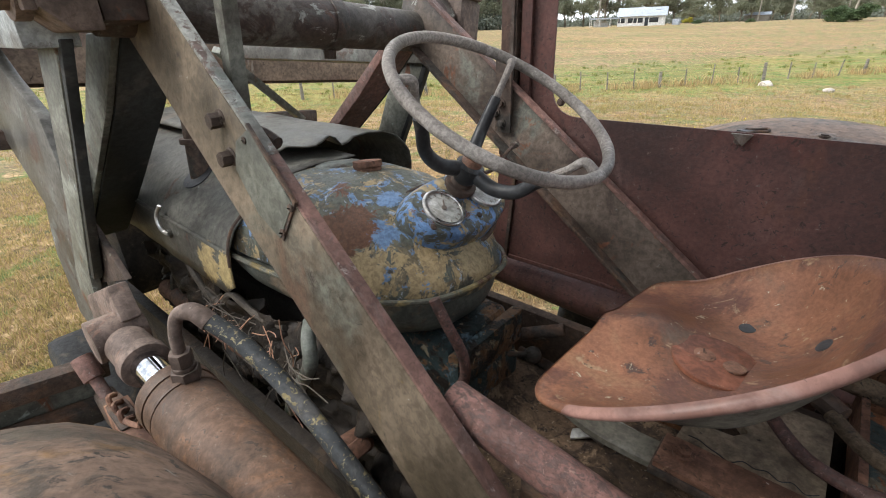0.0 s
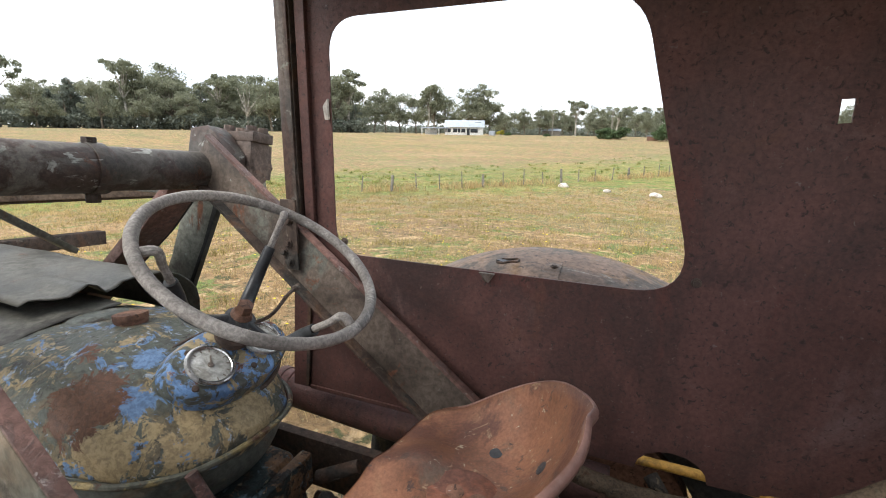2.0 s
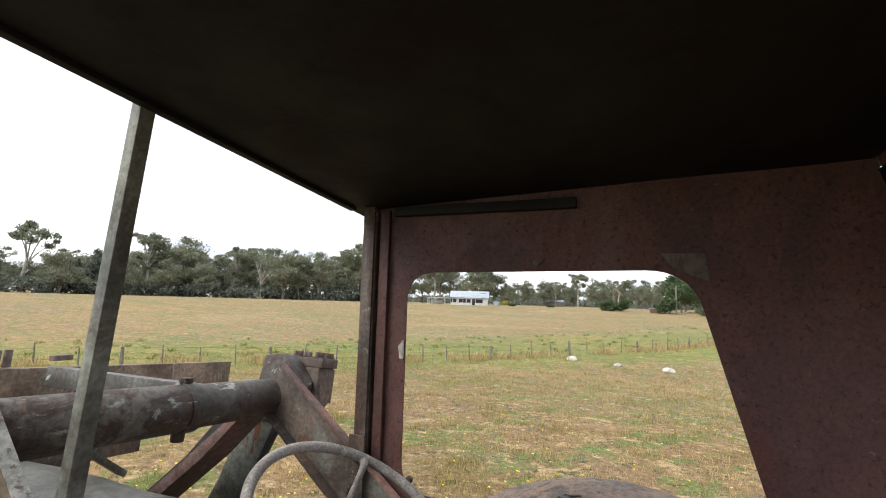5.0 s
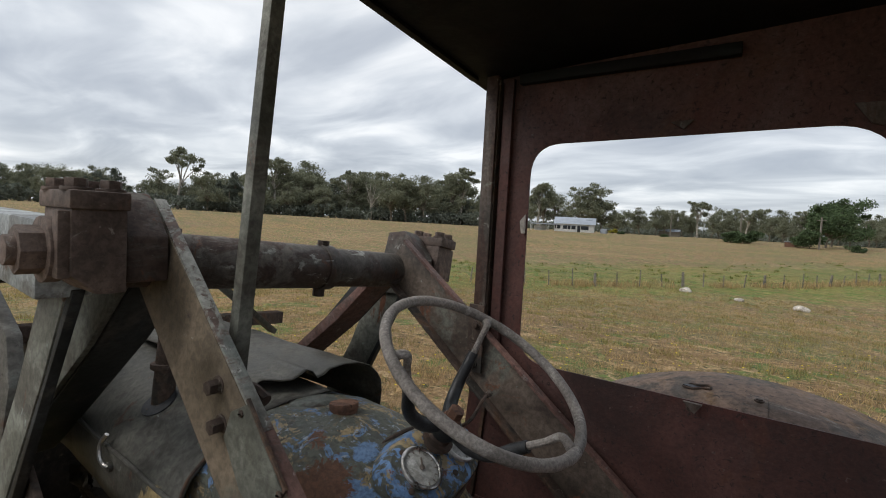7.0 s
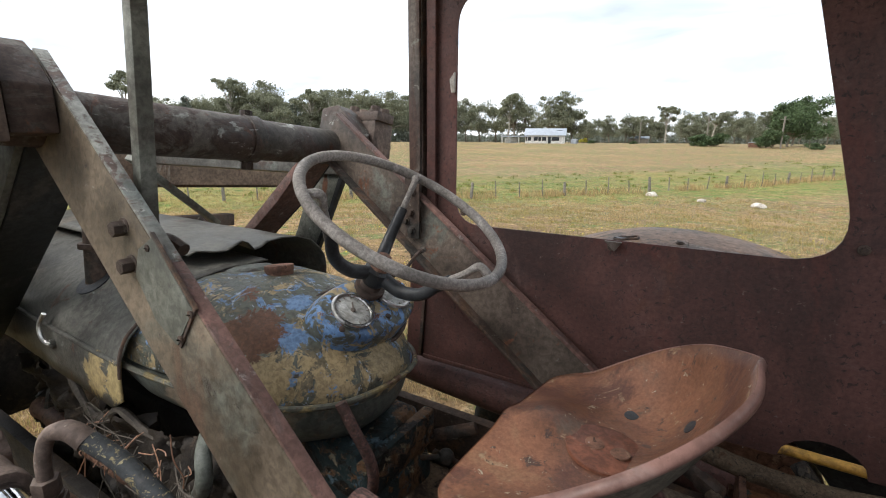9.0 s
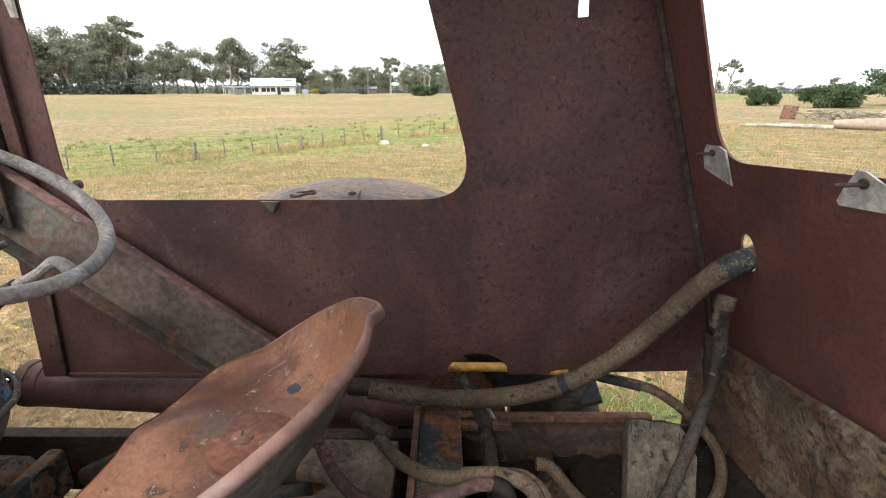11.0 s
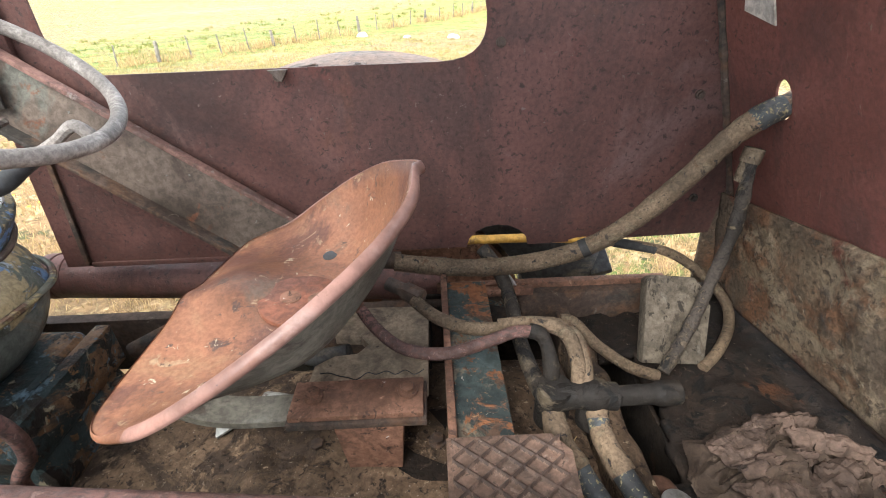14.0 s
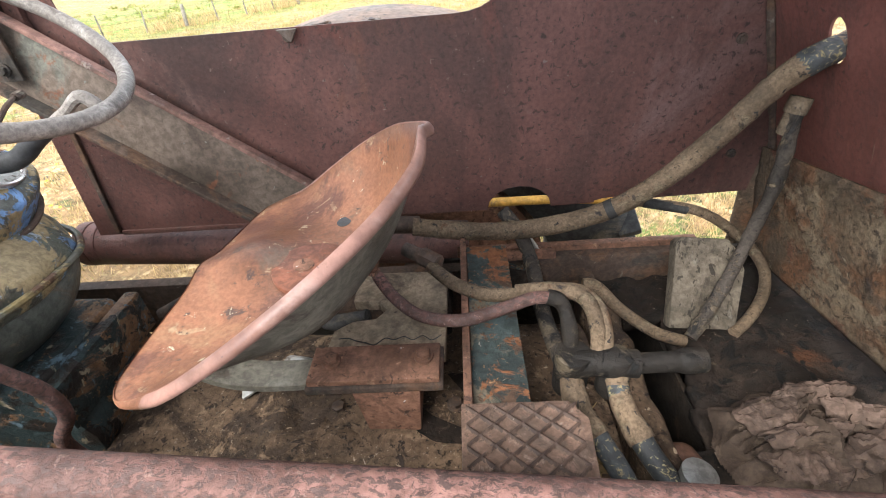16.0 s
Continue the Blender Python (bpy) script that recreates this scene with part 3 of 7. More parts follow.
def sweep(pts, r, n=12, bm=None, curved=True, closed=False, radii=None, step=6, wobble=0.0):
    """A round tube along a line."""
    line = smooth_line(pts, step) if curved else [Vector(p) for p in pts]
    t = bm or bmesh.new()
    rings, up = [], None
    for i, p in enumerate(line):
        a = line[(i + 1) % len(line)] if closed or i + 1 < len(line) else p
        b = line[i - 1] if closed or i else p
        ax = (a - b).normalized()
        if up is None:
            up = ax.orthogonal().normalized()
        up = (up - ax * up.dot(ax)).normalized()
        sd = ax.cross(up)
        k = r if radii is None else np.interp(i / max(1, len(line) - 1), np.linspace(0, 1, len(radii)), radii)
        if wobble:
            k *= 1 + wobble * noise.noise(p * 40)
        rings.append([t.verts.new(p + (up * math.cos(2 * math.pi * j / n) + sd * math.sin(2 * math.pi * j / n)) * k) for j in range(n)])
    for i in range(len(rings) - (0 if closed else 1)):
        a, b = rings[i], rings[(i + 1) % len(rings)]
        for j in range(n):
            t.faces.new((a[j], a[(j + 1) % n], b[(j + 1) % n], b[j]))
    if not closed:
        t.faces.new(rings[0][::-1]), t.faces.new(rings[-1])
    return t


def cyl(p0, p1, r, n=24, bm=None, r1=None, bev=0.002):
    p0, p1 = Vector(p0), Vector(p1)
    t = bmesh.new()
    ln = (p1 - p0).length
    bmesh.ops.create_cone(t, cap_ends=True, segments=n, radius1=r, radius2=r if r1 is None else r1, depth=ln)
    if bev:
        caps = [e for e in t.edges if abs(abs(e.verts[0].co.z) - ln / 2) < 1e-6 and abs(e.verts[0].co.z - e.verts[1].co.z) < 1e-6]
        bmesh.ops.bevel(t, geom=caps, offset=min(bev, ln * 0.3, r * 0.4), segments=2, affect="EDGES", profile=0.6)
    q = (p1 - p0).to_track_quat("Z", "Y").to_matrix().to_4x4()
    return join(bm or bmesh.new(), t, Matrix.Translation((p0 + p1) / 2) @ q)


def bolt(p, axis, r=0.012, h=0.012, bm=None):
    """A hexagon head with its washer."""
    p, a = Vector(p), Vector(axis).normalized()
    b = cyl(p - a * 0.004, p + a * 0.003, r * 1.35, 16, bm, bev=0.001)
    return cyl(p + a * 0.003, p + a * h, r, 6, b, bev=0.0015)


def rounded(corners, radii, n=6):
    """A polygon with rounded corners, in two coordinates."""
    out, k = [], len(corners)
    for i in range(k):
        p, a, b = Vector(corners[i]), Vector(corners[i - 1]), Vector(corners[(i + 1) % k])
        r = radii[i] if isinstance(radii, (list, tuple)) else radii
        if r <= 0:
            out.append(tuple(p)); continue
        u, v = (a - p).normalized(), (b - p).normalized()
        s, e = p + u * r, p + v * r
        for j in range(n + 1):
            t = j / n
            out.append(tuple(s * (1 - t) ** 2 + p * 2 * t * (1 - t) + e * t * t))
    return out


def plate(outer, holes, place, thick):
    """A sheet with openings right through it. place(u, v, h) gives the point at depth h."""
    t = bmesh.new()
    for loop in (outer, *holes):
        vs = [t.verts.new((u, v, 0)) for u, v in loop]
        for i in range(len(vs)):
            t.edges.new((vs[i - 1], vs[i]))
    bmesh.ops.triangle_fill(t, use_beauty=True, edges=t.edges[:], normal=(0, 0, 1))
    ext = bmesh.ops.extrude_face_region(t, geom=t.faces[:])
    for v in (g for g in ext["geom"] if isinstance(g, bmesh.types.BMVert)):
        v.co.z = thick
    for v in t.verts:
        v.co = Vector(place(*v.co))
    bmesh.ops.recalc_face_normals(t, faces=t.faces[:])
    return t


def mirrored(bm):
    """The other side's copy of a leaning piece: stood upright, mirrored in the tractor's middle, and leant again."""
    for v in bm.verts:
        y, z = v.co.y, v.co.z
        y, z = y - LEAN * (z - 1.45), z + LEAN * (y - YC)
        y = 2 * YC - y
        v.co.y, v.co.z = y + LEAN * (z - 1.45), z - LEAN * (y - YC)
    return bm

# ---- paddock ----


def smooth(a, b, x):
    t = min(1, max(0, (x - a) / (b - a)))
    return t * t * (3 - 2 * t)


def ground_z(x, y):
    """The paddock dips to the fence and rises to the far houses; it stays level behind the tractor."""
    d, az = math.hypot(x, y), math.degrees(math.atan2(x, y))
    w = 1 - smooth(14, 34, az)
    z = w * (-2.15 * smooth(5, 34, d) + 3.35 * smooth(42, 150, d)) + (1 - w) * (-0.2 * smooth(5, 40, d) + 0.9 * smooth(60, 200, d))
    return z + 0.05 * noise.noise(Vector((x * 0.3, y * 0.3, 0))) * smooth(3, 8, d)


def build_ground():
    bm = bmesh.new()
    seg, radii = 180, [0.0]
    r = 0.6
    while r < 4000:
        radii.append(r)
        r *= 1.07
    rings = []
    for r in radii[1:]:
        rings.append([bm.verts.new((r * math.sin(a), r * math.cos(a), ground_z(r * math.sin(a), r * math.cos(a)))) for a in (2 * math.pi * k / seg for k in range(seg))])
    mid = bm.verts.new((0, 0, 0))
    for k in range(seg):
        bm.faces.new((mid, rings[0][k], rings[0][(k + 1) % seg]))
        for a, b in zip(rings, rings[1:]):
            bm.faces.new((a[k], b[k], b[(k + 1) % seg], a[(k + 1) % seg]))
    ob = part("ground", bm, M_GROUND, angle=80)
    tagged(ob, "dry straw and green paddock grass dipping to a fence", "ground", kind="structure")


build_ground()


def blades(name, spots, material, label, category, height, width, per, spread, seed):
    """Grass as loose blades, each bent over in two pieces."""
    rng = np.random.default_rng(seed)
    V, Fc = [], []
    for x, y, k in spots:
        for _ in range(per):
            a, b = rng.uniform(0, 2 * math.pi), rng.uniform(0, 2 * math.pi)
            px, py = x + rng.normal(0, spread), y + rng.normal(0, spread)
            pz = ground_z(px, py) - 0.01
            h, w = height * k * rng.uniform(0.5, 1.3), width * k
            lx, ly = math.cos(a) * h * rng.uniform(0.2, 0.9), math.sin(a) * h * rng.uniform(0.2, 0.9)
            sx, sy = math.cos(b) * w, math.sin(b) * w
            n = len(V)
            V += [(px - sx, py - sy, pz), (px + sx, py + sy, pz), (px + lx * 0.4 + sx * 0.7, py + ly * 0.4 + sy * 0.7, pz + h * 0.65), (px + lx * 0.4 - sx * 0.7, py + ly * 0.4 - sy * 0.7, pz + h * 0.65), (px + lx, py + ly, pz + h)]
            Fc += [(n, n + 1, n + 2, n + 3), (n + 3, n + 2, n + 4)]
    me = bpy.data.meshes.new(name)
    me.from_pydata(V, [], Fc)
    me.materials.append(material)
    return tagged(new(name, me), label, category, kind="stuff")


def build_grass():
    rng = np.random.default_rng(5)
    near, dry, flowers = [], [], []
    for _ in range(36000):
        d = 2.0 + 36 * rng.random() ** 1.35
        a = radians(rng.uniform(-88, 60))
        x, y = d * math.sin(a) - 0.3, d * math.cos(a) + 0.9
        if (-2.6 < x < 1.4 and -0.6 < y < 1.9):
            continue
        k = 1 + d / 22
        g = noise.noise(Vector((x * 0.5, y * 0.5, 3)))
        tuft = noise.noise(Vector((x * 1.3, y * 2.0, 8)))
        if tuft < -0.22:
            continue
        k *= 0.75 + 1.1 * max(0, tuft)
        (near if g > -0.05 else dry).append((x, y, k))
        if rng.random() < 0.07 and 3.0 < d < 13:
            flowers.append((x, y, 1))
    for _ in range(9000):
        a = radians(rng.uniform(-125, -80))
        d = rng.uniform(1.3, 9)
        x, y = d * math.sin(a) - 0.6, d * math.cos(a) + 0.4
        if -2.6 < x < 1.4 and -0.6 < y < 1.9:
            continue
        (near if rng.random() < 0.72 else dry).append((x, y, 1))
    blades("pasture_grass", near, M_BLADE, "short green and straw pasture grass", "grass", 0.058, 0.0034, 7, 0.08, 1)
    blades("dry_grass", dry, M_STRAW, "bleached dry grass tufts in the paddock", "grass", 0.062, 0.0032, 7, 0.08, 2)
    line = [(-60, -9), (-36, 11.5), (-26.4, 19.9), (-14.9, 28.6), (-8.9, 36.0), (-2.6, 44.6), (3.0, 52.2), (9.5, 62), (22, 78)]
    tall = []
    for (x0, y0), (x1, y1) in zip(line, line[1:]):
        n = int(math.hypot(x1 - x0, y1 - y0) * 9)
        for i in range(n):
            t = rng.random()
            o = rng.normal(0, 0.55)
            nx, ny = -(y1 - y0), x1 - x0
            q = math.hypot(nx, ny)
            if noise.noise(Vector((x0 + (x1 - x0) * t, y0 + (y1 - y0) * t, 0)) * 0.25) > -0.15:
                tall.append((x0 + (x1 - x0) * t + nx / q * o, y0 + (y1 - y0) * t + ny / q * o, 1))
    blades("fence_line_grass", tall, M_STRAW, "tall reddish dry grass along the fence", "grass", 0.55, 0.017, 7, 0.22, 3)
    rushes = []
    for (x0, y0), (x1, y1) in zip(line, line[1:]):
        q = math.hypot(x1 - x0, y1 - y0)
        for i in range(int(q * 6)):
            t, o = rng.random(), rng.uniform(2, 17)
            x, y = x0 + (x1 - x0) * t - (y1 - y0) / q * o, y0 + (y1 - y0) * t + (x1 - x0) / q * o
            if noise.noise(Vector((x * 0.22, y * 0.35, 5))) > -0.05:
                rushes.append((x, y, rng.uniform(0.6, 1.3)))
    blades("rush_tufts", rushes, M_RUSH, "green rushy tufts in the damp ground past the fence", "grass", 0.22, 0.02, 16, 0.17, 4)
    V, Fc = [], []
    for x, y, _ in flowers:
        z = ground_z(x, y) + rng.uniform(0.06, 0.14)
        n, r = len(V), 0.017
        V += [(x + r * math.cos(a), y + r * math.sin(a), z) for a in (0, 1.26, 2.51, 3.77, 5.03)] + [(x, y, z + 0.008)]
        Fc += [(n + i, n + (i + 1) % 5, n + 5) for i in range(5)]
    me = bpy.data.meshes.new("weed_flowers")
    me.from_pydata(V, [], Fc)
    me.materials.append(M_FLOWER)
    tagged(new("weed_flowers", me), "small yellow flowers among the grass", "flowers", kind="stuff")
    return line


FENCE_LINE = build_grass()


def build_fence():
    fence = thing("fence", (-8.9, 36.0, ground_z(-8.9, 36)), "old wire paddock fence with leaning split timber posts", "fence")
    rng = random.Random(4)
    posts = []
    for (x0, y0), (x1, y1) in zip(FENCE_LINE, FENCE_LINE[1:]):
        n = max(1, round(math.hypot(x1 - x0, y1 - y0) / 2.1))
        posts += [(x0 + (x1 - x0) * i / n, y0 + (y1 - y0) * i / n) for i in range(n)]
    tops = []
    for i, (x, y) in enumerate(posts):
        z, h = ground_z(x, y), 1.15 * rng.uniform(0.85, 1.12)
        thick = 0.11 if i % 4 == 0 else 0.045
        lx, ly = rng.uniform(-0.09, 0.09), rng.uniform(-0.09, 0.09)
        bm = sweep([(x, y, z - 0.1), (x + lx * 0.5, y + ly * 0.5, z + h * 0.5), (x + lx, y + ly, z + h)], thick, 7, curved=False, radii=[thick * 1.1, thick, thick * 0.85])
        part("post", bm, M_FENCE, fence)
        tops.append((x, y, z))
    for h in (0.35, 0.65, 0.98):
        part("wire", sweep([(x, y, z + h) for x, y, z in tops], 0.006, 4, curved=False), M_WIRE, fence)


build_fence()


def build_lumps():
    # rounded lumps stand in for pale animals lying in the grass
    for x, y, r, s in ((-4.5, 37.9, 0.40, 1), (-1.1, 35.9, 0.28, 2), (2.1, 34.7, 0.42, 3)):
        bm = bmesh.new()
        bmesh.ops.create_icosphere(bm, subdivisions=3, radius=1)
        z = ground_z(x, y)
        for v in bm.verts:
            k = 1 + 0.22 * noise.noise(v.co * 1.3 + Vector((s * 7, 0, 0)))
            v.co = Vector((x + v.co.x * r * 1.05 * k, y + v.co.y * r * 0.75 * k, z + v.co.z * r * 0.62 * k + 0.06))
        tagged(part("boulder", bm, M_LUMP, angle=60), "pale rounded lump in green grass, standing in for a lying animal", "stone", "stones in the paddock")


build_lumps()

# ---- trees, house and distance ----


def crown_mesh(clumps, leaf, per, seed, drop=0.0):
    """Many small leaves gathered in clumps (place, radius)."""
    rng = np.random.default_rng(seed)
    V, Fc = [], []
    for (cx, cy, cz), r in clumps:
        for _ in range(per):
            v = rng.normal(0, 1, 3)
            v /= np.linalg.norm(v)
            p = np.array((cx, cy, cz)) + v * r * rng.uniform(0.35, 1.05) * (1, 1, 0.72)
            a, b = rng.normal(0, 1, 3), rng.normal(0, 1, 3)
            a /= np.linalg.norm(a)
            b = np.cross(a, b); b /= np.linalg.norm(b)
            s = leaf * rng.uniform(0.6, 1.4)
            n = len(V)
            V += [tuple(p - a * s), tuple(p + b * s * 0.55), tuple(p + a * s - np.array((0, 0, drop * s))), tuple(p - b * s * 0.55)]
            Fc.append((n, n + 1, n + 2, n + 3))
    bm = bmesh.new()
    me = bpy.data.meshes.new("t")
    me.from_pydata(V, [], Fc)
    bm.from_mesh(me)
    bpy.data.meshes.remove(me)
    return bm


def tree(name, h, seed, style, leaf_mat, bark, label, category="tree", group=""):
    """A tree at the origin: a bent trunk, limbs, and a crown of leaf clumps with gaps."""
    rng = random.Random(seed)
    t = thing(name, (0, 0, 0), label, category, group)
    wood = bmesh.new()
    lean = (rng.uniform(-0.06, 0.06) * h, rng.uniform(-0.06, 0.06) * h)
    fork = {"gum": 0.3, "tall": 0.5, "pine": 0.9, "round": 0.22, "dead": 0.35, "bush": 0.1}[style]
    sweep([(0, 0, -0.3), (lean[0] * 0.3, lean[1] * 0.3, h * fork * 0.5), (lean[0], lean[1], h * fork)], 0.03 * h, 7, wood, radii=[0.028 * h, 0.02 * h, 0.015 * h], step=3)
    clumps = []
    n = {"gum": 20, "tall": 9, "pine": 11, "round": 20, "dead": 9, "bush": 7}[style]
    for i in range(n):
        a = i * 2.4 + rng.uniform(-0.4, 0.4)
        if style == "pine":
            zz = h * (0.15 + 0.82 * i / n); reach = h * 0.22 * (1 - i / n) + 0.3
        elif style == "bush":
            zz = h * rng.uniform(0.2, 0.62); reach = h * rng.uniform(0.1, 0.42)
        elif style == "round":
            zz = h * rng.uniform(0.3, 0.85); reach = h * rng.uniform(0.15, 0.48)
        else:
            zz = h * rng.uniform(fork + (0.0 if style == "gum" else 0.12), 0.95); reach = h * rng.uniform(0.08, 0.34) * (1.3 - zz / h) * 1.35
        tip = Vector((lean[0] + math.cos(a) * reach, lean[1] + math.sin(a) * reach, zz))
        root = Vector((lean[0], lean[1], h * fork * rng.uniform(0.75, 1.0))) if style != "pine" else Vector((lean[0] * zz / h, lean[1] * zz / h, zz * 0.95))
        sweep([root, (root + tip) / 2 + Vector((0, 0, 0.03 * h)), tip], 0.01 * h, 5, wood, radii=[0.011 * h, 0.007 * h, 0.003 * h], step=3)
        if style == "dead":
            for k in range(3):
                q = tip + Vector((rng.uniform(-1, 1), rng.uniform(-1, 1), rng.uniform(0, 1))) * h * 0.09
                sweep([(root + tip) / 2, tip, q], 0.004 * h, 4, wood, radii=[0.005 * h, 0.003 * h, 0.0012 * h], step=2)
            continue
        r = h * {"gum": 0.15, "tall": 0.1, "pine": 0.12, "round": 0.2, "bush": 0.3}[style] * rng.uniform(0.7, 1.25)
        clumps.append((tuple(tip), r))
        for k in range(2):
            off = Vector((rng.uniform(-1, 1), rng.uniform(-1, 1), rng.uniform(-0.5, 0.7))) * r
            clumps.append((tuple(tip + off), r * rng.uniform(0.45, 0.8)))
    part("trunk", wood, bark, t)
    if clumps:
        part("crown", crown_mesh(clumps, h * {"bush": 0.036, "round": 0.022}.get(style, 0.017), {"bush": 240, "round": 150}.get(style, 110), seed, 0.4), leaf_mat, t, smooth=False)
    return t


def at_az(az, d):
    x, y = d * math.sin(radians(az)), d * math.cos(radians(az))
    return x, y, ground_z(x, y)


def plant(first, az, d, scale, rng, low=1.0):
    m = Matrix.Translation(at_az(az, d)) @ Matrix.Rotation(rng.uniform(0, 6.28), 4, "Z") @ Matrix.Diagonal((scale * rng.uniform(0.9, 1.2) / first.scale.x, scale * rng.uniform(0.9, 1.2) / first.scale.y, scale * low / first.scale.z, 1))
    return copy_thing(first, m)


def build_trees():
    rng = random.Random(11)
    W = "far line of trees"
    gums = [tree("gum_tree", 16, 20 + i, "gum", M_LEAF, M_BARK, "olive-leaved gum tree at the paddock's far edge", group=W) for i in range(5)]
    talls = [tree("tall_gum_tree", 20, 40 + i, "tall", M_LEAF, M_PALE_BARK, "tall sparse gum tree with a pale trunk", group=W) for i in range(3)]
    pines = [tree("pine_tree", 15, 60 + i, "pine", M_LEAF_DARK, M_BARK, "dark conifer at the far edge of the paddock", group=W) for i in range(2)]
    dead = tree("dead_tree", 16, 77, "dead", None, M_PALE_BARK, "bare bleached dead tree before the woods")
    bushes = [tree("shrub", 3, 90 + i, "bush", M_LEAF_GREEN, M_BARK, "rounded green shrub beside the far paddock", "shrub", "far shrubs") for i in range(3)]
    rounds = [tree("shade_tree", 11, 110 + i, "round", M_LEAF_GREEN, M_BARK, "broad bright green shade tree") for i in range(2)]
    used = set()

    def put(kind, az, d, s):
        k = kind[rng.randrange(len(kind))]
        low = (0.8 if az < 20 else 1.05) if kind is bushes else 1.0
        if k.name not in used:
            used.add(k.name)
            x, y, z = at_az(az, d)
            k.matrix_basis = Matrix.Translation((x, y, z)) @ Matrix.Diagonal((s, s, s * low, 1))
            return
        plant(k, az, d, s, rng, low)
    # a deep wood on the forward side, thinner beyond the house
    az = -92.0
    while az < -31:
        for d in (185, 208, 240):
            put(gums if rng.random() < 0.8 else pines, az + rng.uniform(-0.8, 0.8), d + rng.uniform(-10, 12), rng.uniform(0.62, 1.15) * (1 if d < 200 else 1.15) * (0.62 + 0.38 * smooth(-66, -56, az)) * 1.1)
        az += 1.75
    for a, s in ((-64.9, 1.1), (-55.0, 1.1), (-34.2, 1.05), (-33.0, 1.15), (-81, 0.9), (-47, 0.95)):
        put(talls, a, 190, s)
    for a in (-72, -70.4, -61, -59.5):
        put(pines, a, 188, rng.uniform(0.75, 0.95))
    for a, d, s in ((-30, 200, 0.95), (-28.6, 195, 1.05), (-26.9, 205, 1.0), (-25, 198, 1.0), (-22.8, 190, 1.15), (-21.5, 205, 1.0), (-18.6, 180, 1.0), (-17.4, 185, 1.05), (-16.2, 190, 0.85)):
        put(gums, a, d, s)
    put(talls, -23.6, 188, 0.92)
    az = -15.0
    while az < 24:
        put(gums, az + rng.uniform(-0.6, 0.6), rng.uniform(215, 270), rng.uniform(0.5, 0.74))
        put(gums, az + rng.uniform(-0.6, 0.6), rng.uniform(300, 340), rng.uniform(0.7, 1.1))
        az += 1.05
    for a, s in ((-6.3, 0.8), (-1.9, 0.72), (2.5, 0.72)):
        put(talls, a, 230, s)
    x, y, z = at_az(-44.0, 178)
    dead.matrix_basis = Matrix.Translation((x, y, z))
    put(rounds, 4.6, 132, 0.92); put(rounds, 5.0, 146, 1.05); put(rounds, 42.6, 95, 0.62); put(rounds, 46.5, 100, 0.66)
    for a, d, s in ((-2.9, 130, 1.5), (-2.2, 130, 1.45), (-1.5, 130, 1.5), (3.4, 124, 1.9), (6.9, 118, 0.8), (-9.5, 150, 0.5), (-14.0, 152, 0.6), (32.6, 88, 1.25), (33.2, 86, 1.1), (38.2, 80, 1.35), (39.6, 84, 1.4), (36.5, 98, 0.9)):
        put(bushes, a, d, s)
    for a, s in ((29.9, 0.5), (24.6, 0.6), (25.6, 0.62), (26.6, 0.58)):
        put(pines if a > 24 and a < 28 else talls, a, 165, s)
    az = 20
    while az < 75:
        put(gums, az, rng.uniform(420, 520), rng.uniform(0.4, 0.75)); az += 1.3
    for k in (*gums, *talls, *pines, *bushes, *rounds):
        if k.name not in used:
            for o in (*k.children_recursive, k):
                bpy.data.objects.remove(o)
    gold = tree("golden_shrub", 3, 130, "bush", M_LEAF_GOLD, M_BARK, "golden yellow garden shrub by the white house", "shrub")
    x, y, z = at_az(-14.9, 150)
    gold.matrix_basis = Matrix.Translation((x, y, z)) @ Matrix.Diagonal((0.75, 0.75, 0.75, 1))
    # low scrub under the woods
    clumps = []
    for i in range(1000):
        a = rng.uniform(-94, -31)
        x, y, z = at_az(a, rng.uniform(176, 200))
        clumps.append(((x, y, z + rng.uniform(0.3, 4.2)), rng.uniform(1.0, 2.8)))
    for i in range(1500):
        a = rng.uniform(-31, 26)
        x, y, z = at_az(a, rng.uniform(280, 350))
        clumps.append(((x, y, z + rng.uniform(0.0, 4.0)), rng.uniform(1.8, 3.4)))
    for i in range(700):
        a = rng.uniform(26, 78)
        x, y, z = at_az(a, rng.uniform(380, 440))
        clumps.append(((x, y, z + rng.uniform(0.0, 3.0)), rng.uniform(1.8, 3.6)))
    ob = part("scrub", crown_mesh(clumps, 0.5, 40, 8), M_LEAF_DARK, smooth=False)
    tagged(ob, "dark low scrub under the far woods", "scrub", kind="stuff")


build_trees()


